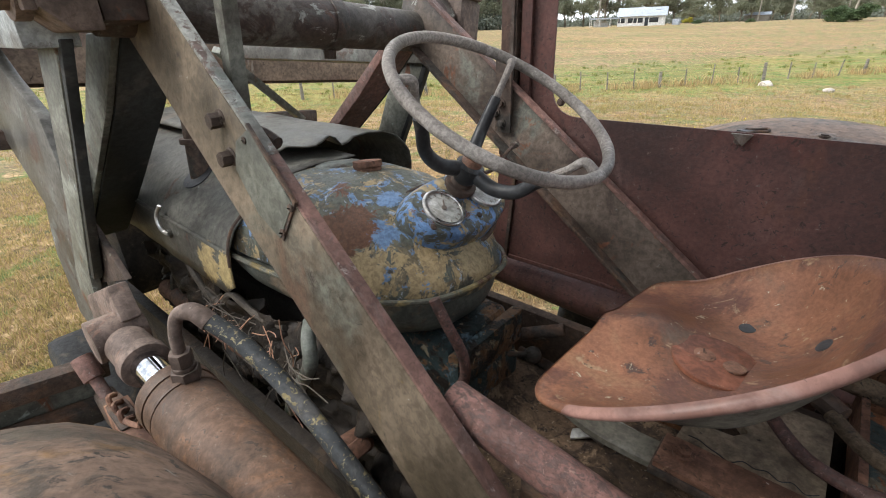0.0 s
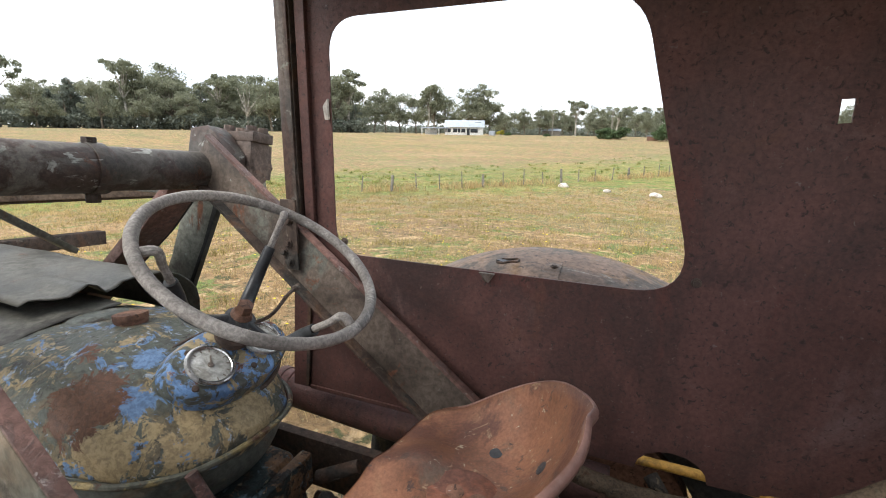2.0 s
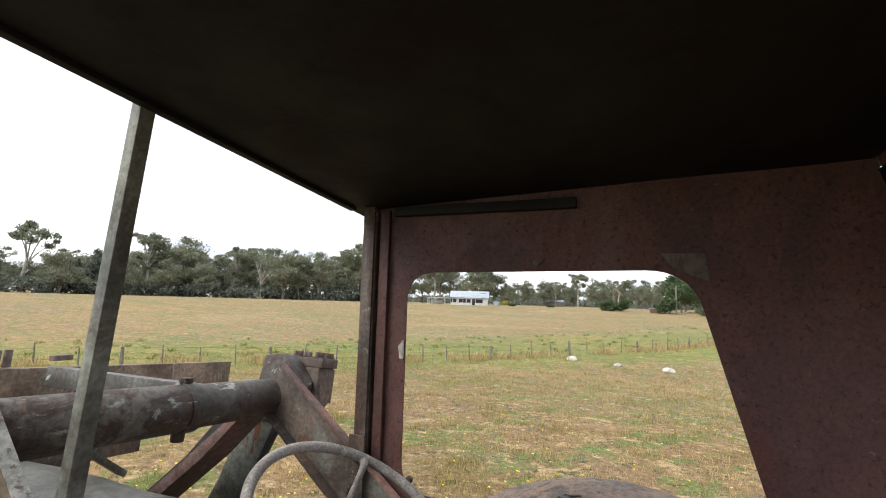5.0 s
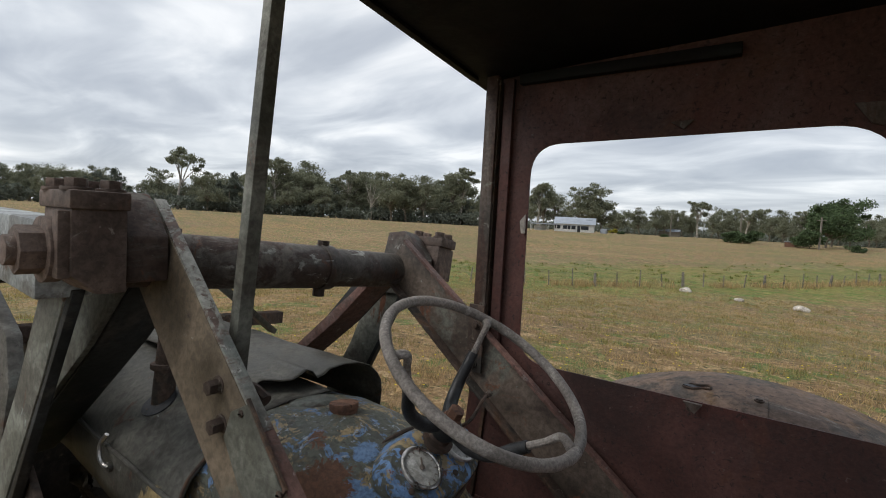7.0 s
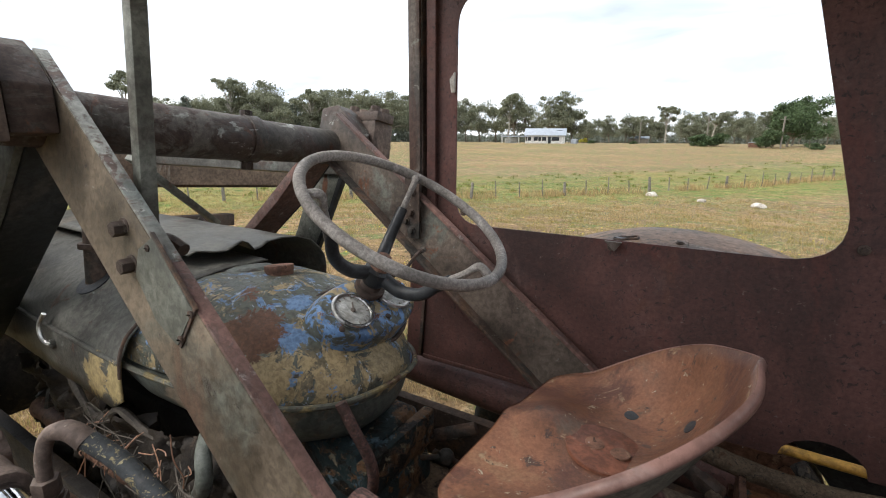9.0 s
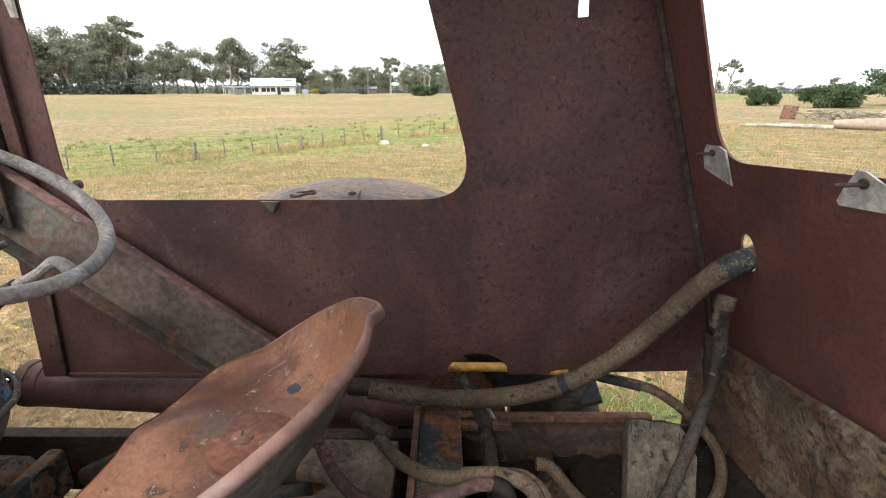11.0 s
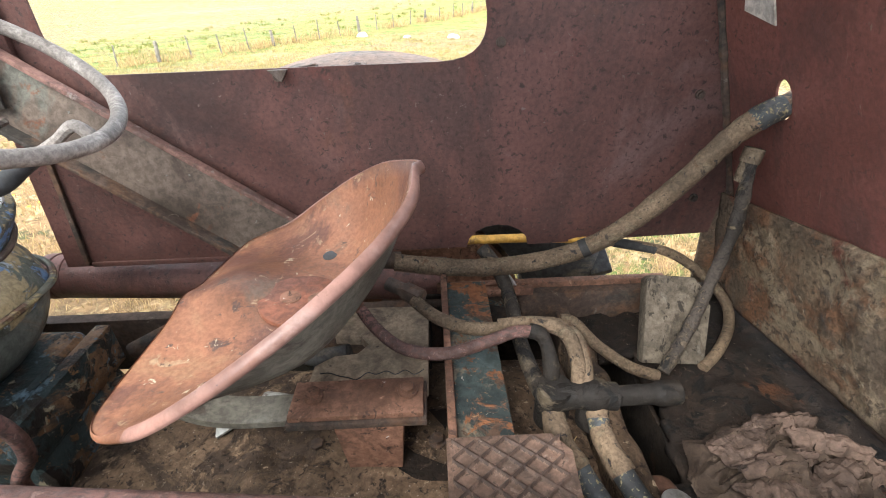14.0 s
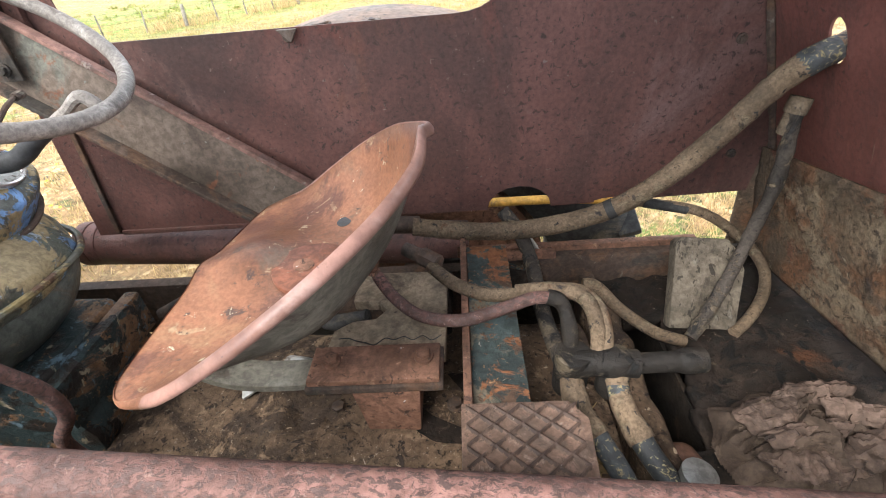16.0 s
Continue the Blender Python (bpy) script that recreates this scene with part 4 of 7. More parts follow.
def build_house():
    x, y, z = at_az(-19.3, 150)
    h = thing("farmhouse", (x, y, z), "low white farmhouse with a pale tin roof", "house")
    turn = Matrix.Translation((x, y, z)) @ Matrix.Rotation(radians(16), 4, "Z")

    def p(name, bm, m, parent, label=""):
        bm.transform(turn)
        return part(name, bm, m, parent, label)
    p("wall", box((-5.6, -3, -0.3), (6.1, 3, 2.4), 0.02), M_WHITE, h)
    roof = p("roof", prism([(-3.7, 2.35), (3.7, 2.35), (0, 4.5)], -5.9, 6.5, "x", 0.02), M_TIN, h, "pale corrugated tin roof")
    p("chimney", box((3.6, -1.2, 3.2), (5.4, -0.6, 3.9), 0.02), M_PANE, roof, "dark solar panel on the roof")
    for wx, ww in ((-4.6, 0.9), (-2.4, 0.7), (-1.2, 0.5), (0.1, 0.7), (3.4, 1.2)):
        w = p("window", box((wx - ww, -3.06, 0.7), (wx + ww, -2.96, 2.0), 0.01), M_WHITE, h)
        p("pane", box((wx - ww + 0.08, -3.09, 0.78), (wx + ww - 0.08, -3.05, 1.92), 0.005), M_PANE, w)
    p("door", box((1.2, -3.07, -0.1), (2.1, -2.97, 2.0), 0.01), M_PANE, h)
    x2, y2, z2 = at_az(-22.7, 149)
    c = thing("carport", (x2, y2, z2), "open white carport beside the farmhouse", "carport")
    m2 = Matrix.Translation((x2, y2, z2)) @ Matrix.Rotation(radians(18), 4, "Z")
    bm = box((-4.3, -2, 1.9), (4.0, 2, 2.2), 0.02); bm.transform(m2); part("roof", bm, M_TIN, c)
    for px in (-4.1, -1.5, 1.2, 3.8):
        for py in (-1.9, 1.9):
            bm = box((px - 0.07, py - 0.07, -0.3), (px + 0.07, py + 0.07, 1.92), 0.01); bm.transform(m2); part("post", bm, M_WHITE, c)
    bm = box((-3.4, 1.6, -0.2), (0.5, 1.8, 1.5), 0.02); bm.transform(m2); part("wall", bm, M_WHITE, c)
    x3, y3, z3 = at_az(-15.9, 149)
    bm = box((-0.8, -0.8, -0.2), (0.8, 0.8, 1.4), 0.03); bm.transform(Matrix.Translation((x3, y3, z3)))
    tagged(part("water_tank", bm, M_TIN), "small pale blue garden tank beside the house", "tank")
    for a, d in ((-9.0, 230),):
        x4, y4, z4 = at_az(a, d)
        s = thing("far_shed", (x4, y4, z4), "distant low shed with a light roof", "shed", "far sheds")
        bm = box((-4, -2, -0.3), (4, 2, 2.2), 0.02); bm.transform(Matrix.Translation((x4, y4, z4))); part("wall", bm, M_FENCE, s)
        bm = prism([(-2.4, 2.15), (2.4, 2.15), (0, 3.2)], -4.4, 4.4, "x", 0.02); bm.transform(Matrix.Translation((x4, y4, z4))); part("roof", bm, M_TIN, s)
    for a, d, hh in ((4.15, 122, 6.6), (-2.35, 160, 8.2), (-8.9, 175, 7.5), (28.8, 170, 9.5)):
        x5, y5, z5 = at_az(a, d)
        t = thing("power_pole", (x5, y5, z5), "grey wooden power pole in the paddock", "pole", "power poles")
        part("pole", sweep([(x5, y5, z5 - 0.3), (x5, y5, z5 + hh)], 0.17, 8, curved=False), M_FENCE, t)
        part("crossarm", box((x5 - 0.8, y5 - 0.06, z5 + hh - 0.7), (x5 + 0.8, y5 + 0.06, z5 + hh - 0.58), 0.01), M_FENCE, t)
    x6, y6, z6 = at_az(2.0, 127)
    t = thing("field_shelter", (x6, y6, z6), "small rusty field shelter beside a shrub", "shelter")
    part("roof", box((x6 - 1.3, y6 - 0.8, z6 + 1.0), (x6 + 1.3, y6 + 0.8, z6 + 1.12), 0.02), M_TIN, t)
    part("wall", box((x6 - 1.2, y6 - 0.7, z6 - 0.2), (x6 + 1.2, y6 + 0.7, z6 + 1.0), 0.02), M_RUSTPLATE, t)


build_house()


def build_yard():
    """Behind the tractor: a log, a rusty drum, brush and a heap of split wood."""
    rng = random.Random(3)
    x, y = 20.2, 28.2
    z = ground_z(x, y)
    tagged(part("fallen_log", sweep([(x - 1.9, y + 1.2, z + 0.1), (x, y, z + 0.14), (x + 1.8, y - 1.3, z + 0.1)], 0.16, 10, radii=[0.06, 0.12, 0.15], wobble=0.3), M_PALE_BARK), "bleached fallen log in dry grass", "log")
    x, y = 23.4, 26.9
    z = ground_z(x, y)
    tagged(part("tree_stump", sweep([(x - 0.9, y + 0.7, z + 0.25), (x + 0.9, y - 0.8, z + 0.3)], 0.5, 14, curved=True, radii=[0.22, 0.42, 0.46], wobble=0.35), M_LOG), "thick sawn log with a pale end", "log")
    x, y = 27.0, 37.8
    z = ground_z(x, y)
    tagged(part("rusty_drum", cyl((x, y, z - 0.05), (x + 0.15, y, z + 1.0), 0.5, 20), M_RUSTPLATE), "upright rusty steel drum in the grass", "drum")
    heap = thing("firewood_heap", (34.0, 33.8, ground_z(34, 33.8)), "heap of pale split firewood on dry grass", "firewood")
    me = None
    for i in range(150):
        u = rng.gauss(0, 1.0)
        px, py = 34.0 + u * 2.0, 33.8 - u * 1.3 + rng.gauss(0, 0.5)
        hz = max(0.1, 1.35 * math.exp(-0.5 * (u / 0.8) ** 2) * rng.random())
        m = Matrix.Translation((px, py, ground_z(px, py) + hz)) @ Euler((rng.uniform(0, 6), rng.uniform(-0.5, 0.5), rng.uniform(0, 6))).to_matrix().to_4x4()
        if me is None:
            ob = part("billet", box((-0.2, -0.065, -0.06), (0.2, 0.065, 0.06), 0), M_LOG, heap, smooth=False)
            me = ob.data
        else:
            ob = new("billet", me)
            ob.parent = heap
            ob.matrix_parent_inverse = heap.matrix_basis.inverted()
        ob.matrix_basis = m
    sticks = bmesh.new()
    for i in range(60):
        px, py = 30.0 + rng.gauss(0, 1.5), 35.5 + rng.gauss(0, 1.2)
        pz = ground_z(px, py)
        a = rng.uniform(0, 6.28)
        sweep([(px, py, pz + rng.uniform(0, 0.5)), (px + math.cos(a) * 0.7, py + math.sin(a) * 0.7, pz + rng.uniform(0.2, 0.7)), (px + math.cos(a) * 1.5, py + math.sin(a) * 1.5, pz + rng.uniform(0, 0.7))], 0.03, 5, sticks, step=2)
    tagged(part("brush_pile", sticks, M_BARK), "tangled pile of dead branches", "branches", kind="stuff")


build_yard()

# ---- cab ----


def seam_x(z):
    """The rear wall leans forward towards the roof."""
    return 1.002 - 0.333 * (z - 1.447)


def build_cab():
    cab = thing("tractor_cab", (-0.6, 1.2, 0.95), "home-made rusty steel tractor cab with glassless windows", "cab")
    notch = [(0.404 + 0.081 * (1 - math.cos(a)), 1.103 + 0.063 * math.sin(a)) for a in np.linspace(0, math.pi, 9)]
    outer = [(-0.648, 1.092)] + notch + [(1.045, 1.116), (1.06, 1.26)] + [(seam_x(z), z) for z in (1.45, 1.8, 2.15, 2.458)] + [(-0.60, 2.404), (-0.60, 1.6), (-0.619, 1.46)]
    win = rounded([(-0.46, 1.563), (0.475, 1.566), (0.304, 2.205), (-0.46, 2.196)], [0.085, 0.13, 0.1, 0.09], 8)
    slot = [(0.668, 1.94), (0.690, 1.942), (0.688, 1.985), (0.667, 1.984)]
    part("side_wall", plate(outer, [win, slot], lambda u, v, h: (u, 1.2 + h, v), 0.005), M_WALL, cab, "dark oxide-brown steel side wall with rounded window opening")
    part("front_post", box((-0.606, 1.168, 1.44), (-0.566, 1.199, 2.402), 0.004), M_POST, cab, "grey-brown angle iron front post")
    part("post_strip", box((-0.553, 1.184, 1.44), (-0.522, 1.199, 2.39), 0.003), M_WALL, cab)
    # dark strip painted for the shaded groove beside the post
    part("post_lip", box((-0.566, 1.176, 1.47), (-0.562, 1.199, 2.385), 0.001), M_DARK, cab)
    part("edge_fold", bar((-0.556, 1.196, 1.46), (-0.588, 1.196, 1.10), 0.012, 0.010, (1, 0, 0), 0.002), M_DARK, cab)
    part("sill_fold", box((-0.50, 1.194, 1.518), (0.30, 1.1985, 1.524), 0.001), M_DARK, cab)
    part("lower_fold", box((-0.575, 1.19, 1.095), (-0.1, 1.197, 1.108), 0.002), M_WALL, cab)
    # the other front post stands on the loader brace
    part("left_front_post", bar((-0.685, 0.435, 1.60), (-0.660, 0.488, 2.475), 0.030, 0.028, (0, 1, 0.05)), M_LOADER, cab, "slim grey-green front post")
    part("post_foot", sweep([(-0.672, 0.455, 1.62), (-0.675, 0.47, 1.615), (-0.64, 0.475, 1.60)], 0.013, 8), M_DARK, cab)

    def roof_z(x, y):
        return 2.390 + 0.042 * (x + 0.65) + 0.090 * (1.25 - y)
    bm = bmesh.new()
    # left of y=0.16 is an added, unseen overhang that shades the cab
    xs, ys = np.linspace(-0.66, 0.78, 15), np.linspace(-0.16, 1.262, 16)
    for lift in (0.0, 0.004):
        vs = [[bm.verts.new((x, y, roof_z(x, y) + lift + 0.004 * noise.noise(Vector((x * 3, y * 3, 0))))) for y in ys] for x in xs]
        for i in range(len(xs) - 1):
            for j in range(len(ys) - 1):
                bm.faces.new((vs[i][j], vs[i + 1][j], vs[i + 1][j + 1], vs[i][j + 1]))
    part("roof", bm, M_ROOF, cab, "near-black shaded sheet roof with a cross rib", angle=60)
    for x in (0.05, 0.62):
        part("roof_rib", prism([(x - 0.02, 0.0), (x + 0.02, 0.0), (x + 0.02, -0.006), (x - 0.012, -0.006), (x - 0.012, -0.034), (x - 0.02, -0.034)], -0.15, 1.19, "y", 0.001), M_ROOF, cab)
        rib = cab.children[-1]
        for v in rib.data.vertices:
            v.co.z += roof_z(v.co.x, v.co.y) - 0.003
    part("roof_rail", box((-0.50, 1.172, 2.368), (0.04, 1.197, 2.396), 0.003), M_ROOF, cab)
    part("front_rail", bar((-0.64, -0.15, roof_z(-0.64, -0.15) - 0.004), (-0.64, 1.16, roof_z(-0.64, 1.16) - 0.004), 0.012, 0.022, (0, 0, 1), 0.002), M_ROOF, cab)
    # rear wall
    # the wall left of y=0.05 is added out of view to darken the cab
    outer = [(-0.14, 1.49), (1.192, 1.20), (1.192, 2.45), (-0.14, 2.573)]
    win = rounded([(0.42, 1.725), (1.06, 1.672), (1.045, 2.155), (0.42, 2.19)], [0.07, 0.085, 0.085, 0.07], 8)
    hole = [(1.006 + 0.024 * math.cos(a), 1.506 + 0.038 * math.sin(a)) for a in np.linspace(0, 2 * math.pi, 14, endpoint=False)]
    part("rear_wall", plate(outer, [win, hole], lambda u, v, h: (seam_x(v) + h, u, v), 0.005), M_WALL_REAR, cab, "reddish-brown rear wall with a window opening")
    part("corner_weld", sweep([(seam_x(z) - 0.004, 1.194, z) for z in np.linspace(1.2, 2.42, 14)], 0.009, 8, wobble=0.5), M_DARK, cab)
    sheet = [(1.188, 2.295), (0.88, 2.32), (0.80, 2.385), (0.55, 2.47), (1.188, 2.42)]
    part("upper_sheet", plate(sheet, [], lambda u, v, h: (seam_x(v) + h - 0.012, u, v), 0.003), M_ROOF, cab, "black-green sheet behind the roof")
    # mud-caked lower panel of the rear wall
    bm = bmesh.new()
    n, k = 120, 40
    g = []
    for i in range(n + 1):
        y = -0.08 + 1.28 * i / n
        top = Vector((seam_x(1.245 + (1.13 - y) * 0.2) - 0.008, y, 1.245 + (1.13 - y) * 0.2))
        low = Vector((1.11 - (1.117 - y) * 0.06, y, 0.948 + (1.117 - y) * 0.17))
        row = []
        for j in range(k + 1):
            p = top.lerp(low, j / k)
            b = noise.fractal(p * 26, 0.8, 2.1, 4) * 0.007 + noise.noise(p * 7) * 0.008 + 0.005 * noise.noise(p * 60) + 0.003 * noise.noise(p * 120)
            p.x -= 0.01 + max(0, b) * (1 if 0 < j < k else 0.2)
            row.append(bm.verts.new(p))
        g.append(row)
    for i in range(n):
        for j in range(k):
            bm.faces.new((g[i][j], g[i + 1][j], g[i + 1][j + 1], g[i][j + 1]))
    ob = part("mudguard_panel", bm, M_CRUST, cab, "lower rear panel caked with dry mud", angle=70)
    s = ob.modifiers.new("thick", "SOLIDIFY"); s.thickness = 0.006
    # added backing plate that keeps outside light from the gap below the panel
    part("rear_skirt", box((1.165, -0.08, 0.62), (1.175, 1.195, 1.20), 0.002), M_DARK, cab)
    # the leg's top is added behind the wall to block light at the corner
    part("corner_leg", prism([(1.030, 1.21), (1.034, 1.29), (1.06, 1.29), (1.12, 1.21), (1.125, 0.9), (1.048, 0.9)], 1.207, 1.217, "y", 0.002), M_CRUST, cab)
    # bolts, clips and tabs round the openings
    for x, z in ((-0.001, 1.548), (0.478, 1.60), (0.932, 1.476), (0.98, 1.22), (0.80, 1.98), (-0.43, 1.60), (0.71, 2.22)):
        part("bolt", bolt((x, 1.198, z), (0, -1, 0), 0.008, 0.009), M_DARK, cab)
    part("sill_clip", prism([(-0.018, 1.563), (0.024, 1.563), (0.008, 1.538)], 1.186, 1.1965, "y", 0.001), M_POST, cab)
    part("head_clip", prism([(0.24, 2.245), (0.335, 2.245), (0.345, 2.175), (0.31, 2.19), (0.27, 2.203)], 1.19, 1.1965, "y", 0.001), M_POST, cab)
    part("head_clip", prism([(-0.095, 2.232), (-0.045, 2.234), (-0.065, 2.213)], 1.186, 1.1965, "y", 0.001), M_POST, cab)
    part("jamb_clip", prism([(-0.478, 1.975), (-0.462, 1.995), (-0.462, 1.94), (-0.472, 1.94)], 1.188, 1.1965, "y", 0.001), M_TAB, cab)
    for poly in ([(1.092, 1.70), (1.05, 1.702), (1.029, 1.695), (1.024, 1.631), (1.113, 1.65), (1.108, 1.68)], [(0.74, 1.706), (0.728, 1.706), (0.699, 1.692), (0.675, 1.667), (0.68, 1.662), (0.772, 1.654), (0.776, 1.66), (0.764, 1.677)], [(1.165, 2.18), (1.105, 2.195), (1.098, 2.15), (1.088, 2.05), (1.10, 2.04), (1.125, 2.10)]):
        bm = bmesh.new()
        rows = [[bm.verts.new((seam_x(z) - o, y, z)) for y, z in poly] for o in (0.002, 0.006)]
        bm.faces.new(rows[0]), bm.faces.new(rows[1][::-1])
        for i in range(len(poly)):
            j = (i + 1) % len(poly)
            bm.faces.new((rows[0][i], rows[0][j], rows[1][j], rows[1][i]))
        tab = part("glass_tab", bm, M_TAB, cab, "broken white plastic window tab")
        yc, zc = sum(p[0] for p in poly) / len(poly), max(p[1] for p in poly) - 0.015
        part("tab_bolt", cyl((seam_x(zc) - 0.035, yc + 0.01, zc - 0.004), (seam_x(zc), yc - 0.004, zc), 0.003, 8, bolt((seam_x(zc) - 0.007, yc, zc), (-1, 0, -0.3), 0.005, 0.005)), M_DARK, tab)
    return cab


CAB = build_cab()

# ---- loader ----


def build_loader():
    ld = thing("front_end_loader", (-0.93, YC, 0.9), "weathered grey-green front-end loader frame over the bonnet", "loader")
    xs = (-0.95, 1.814)
    tube = part("cross_tube", cyl((xs[0], 0.30, xs[1]), (xs[0], 2 * YC - 0.30, xs[1]), 0.058, 32, bev=0), M_TUBE, ld, "peeling grey-green cross tube with a rust collar", lean=True)
    part("collar", cyl((xs[0], 0.815, xs[1]), (xs[0], 0.855, xs[1]), 0.066, 32), M_TUBE, tube, lean=True)
    part("sleeve", cyl((xs[0], 0.36, xs[1]), (xs[0], 0.815, xs[1]), 0.062, 32), M_TUBE, tube, lean=True)
    part("plug", cyl((xs[0], 0.83, xs[1] + 0.05), (xs[0], 0.83, xs[1] + 0.078), 0.017, 8), M_DARK, tube, lean=True)
    part("plug", cyl((xs[0], 0.83, xs[1] - 0.05), (xs[0], 0.83, xs[1] - 0.086), 0.017, 8), M_DARK, tube, lean=True)

    def channel(up, low, y, inward, m_web, m_top, label):
        """A brace of channel section: its web, and a flange along each edge."""
        def yy(z):
            return y + LEAN * (z - 1.5)
        bm = prism(up + low, -0.006, 0.006, "y", 0.002)
        for v in bm.verts:
            v.co.y += yy(v.co.z)
        brace = part("rear_brace", bm, m_web, ld, label)
        for name, line, w, m in (("top_flange", up, 0.024, m_top), ("bottom_flange", low, 0.042, M_DARK)):
            o = inward * (w / 2 - 0.004)
            (xa, za), (xb, zb) = line
            stops = [(0.0, 0.44, M_CHALK), (0.44, 1.0, m)] if m is M_FLANGE and inward > 0 else [(0.0, 1.0, m)]
            for k0, k1, mm in stops:
                x0, z0, x1, z1 = xa + (xb - xa) * k0, za + (zb - za) * k0, xa + (xb - xa) * k1, za + (zb - za) * k1
                part(name, bar((x0, yy(z0) + o, z0), (x1, yy(z1) + o, z1), w, 0.010, (0, 1, 0), 0.002), mm, brace, "chalky grey flange with rust scabs" if mm is M_CHALK else "")
        return brace
    lb = channel([(-0.945, 1.972), (0.06, 1.158)], [(-0.06, 1.06), (-0.985, 1.802)], 0.366, 1, M_BRACE, M_FLANGE, "olive channel brace with a rusty top flange")
    bm = prism([(-0.575, 1.632), (-0.531, 1.656), (-0.428, 1.557), (-0.472, 1.492), (-0.531, 1.52), (-0.588, 1.586)], 0.3545, 0.3605, "y", 0.0015)
    for v in bm.verts:
        v.co.y += LEAN * (v.co.z - 1.5)
    part("gusset_plate", bm, M_PATCH, lb, "grey-green plate fixed on the brace")
    # dark strips drawn in for the gap along the plate's edge
    part("weld_seam", bar((-0.536, 0.358 + LEAN * 0.16, 1.662), (-0.422, 0.358 + LEAN * 0.06, 1.558), 0.006, 0.006, (0, 1, 0), 0.001), M_DARK, lb)
    part("weld_seam", bar((-0.426, 0.358 + LEAN * 0.06, 1.558), (-0.469, 0.358, 1.49), 0.005, 0.006, (0, 1, 0), 0.001), M_DARK, lb)
    for x, z in ((-0.628, 1.660), (-0.608, 1.600)):
        part("bolt", bolt((x, 0.362 + LEAN * (z - 1.5), z), (0, -1, 0), 0.013, 0.022), M_DARK, lb)
    for x, z in ((-0.432, 1.551), (-0.462, 1.505), (-0.545, 1.637)):
        part("rivet", bolt((x, 0.3555 + LEAN * (z - 1.5), z), (0, -1, 0), 0.0045, 0.003), M_DARK, lb)
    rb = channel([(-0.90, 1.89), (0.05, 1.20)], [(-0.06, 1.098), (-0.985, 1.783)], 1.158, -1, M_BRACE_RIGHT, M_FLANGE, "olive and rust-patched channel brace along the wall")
    part("tie_plate", box((-0.60, 1.135, 1.515), (-0.548, 1.143, 1.72), 0.002), M_DARK, rb)
    for x, z in ((-0.578, 1.595), (-0.575, 1.54), (-0.595, 1.568), (-0.572, 1.66)):
        part("bolt", bolt((x, 1.134, z), (0, -1, 0), 0.010, 0.012), M_DARK, rb)

    def side(left):
        def P(name, bm, m, label="", parent=None):
            return part(name, bm if left else mirrored(bm), m, parent or ld, label)
        # head with its cap, bolts and pivot nut
        head = P("pivot_head", prism([(0.224, 1.95), (0.308, 1.95), (0.308, 1.80), (0.262, 1.80), (0.224, 1.835)], -0.965, -0.825, "x", 0.006), M_HEAD, "rusty pivot block with a bolted cap")
        P("cap_plate", box((-0.975, 0.219, 1.948), (-0.815, 0.310, 1.980), 0.005), M_HEAD, "", head)
        for x, y in ((-0.845, 0.237), (-0.845, 0.288), (-0.94, 0.237), (-0.94, 0.288)):
            P("cap_bolt", bolt((x, y, 1.982), (0, 0, 1), 0.017, 0.018), M_HEAD, "", head)
        bm = cyl((-0.90, 0.226, 1.875), (-0.90, 0.202, 1.875), 0.058, 20)
        cyl((-0.90, 0.204, 1.875), (-0.90, 0.168, 1.875), 0.042, 8, bm)
        cyl((-0.90, 0.17, 1.875), (-0.90, 0.154, 1.875), 0.026, 12, bm)
        P("pivot_nut", bm, M_HEAD, "", head)
        P("clamp_ear", box((-0.858, 0.207, 1.83), (-0.83, 0.226, 1.945), 0.004), M_HEAD, "", head)
        P("head_plate", prism([(-1.0, 1.975), (-0.93, 1.985), (-0.90, 1.965), (-0.84, 1.90), (-0.84, 1.815), (-1.02, 1.80)], 0.312, 0.385, "y", 0.005), M_TUBE, "chalky grey-green head plate")
        # boom arm and its bell crank legs
        if left:
            P("boom_arm", bar((-0.968, 0.257, 1.85), (-2.25, 0.31, 1.86), 0.09, 0.15, (0, 1, 0), 0.006), M_ARM, "long pale grey boom arm reaching forward")
        else:
            P("boom_arm", bar((-0.985, 0.25, 1.80), (-2.25, 0.31, 1.80), 0.09, 0.085, (0, 1, 0), 0.006), M_BEAM, "long grey boom arm reaching forward")
        def upright(poly, a, b, bev=0.003):
            bm = prism(poly, a, b, "y", bev)
            for v in bm.verts:
                v.co.y += LEAN * (v.co.z - 1.5)
            return bm
        P("outer_leg", upright([(-1.125, 1.79), (-0.985, 1.79), (-1.065, 1.594), (-1.122, 1.48), (-1.25, 1.23), (-1.262, 1.14), (-1.33, 1.06), (-1.43, 1.12), (-1.405, 1.20), (-1.37, 1.255), (-1.225, 1.53)], 0.24, 0.262), M_LOADER, "pale green-grey crank leg")
        # black faces here carry the legs' shade in their colour
        P("outer_leg_web", upright([(-0.984, 1.79), (-0.955, 1.79), (-1.225, 1.22), (-1.249, 1.228), (-1.121, 1.48), (-1.064, 1.594)], 0.243, 0.264), M_LEG_SHADE)
        P("inner_leg", upright([(-1.13, 1.80), (-0.96, 1.80), (-1.115, 1.64), (-1.42, 1.385), (-1.66, 1.19), (-1.74, 1.24), (-1.30, 1.61)], 0.33, 0.345), M_LOADER if left else M_LEG_SHADE, "sloping inner leg of the loader tower")
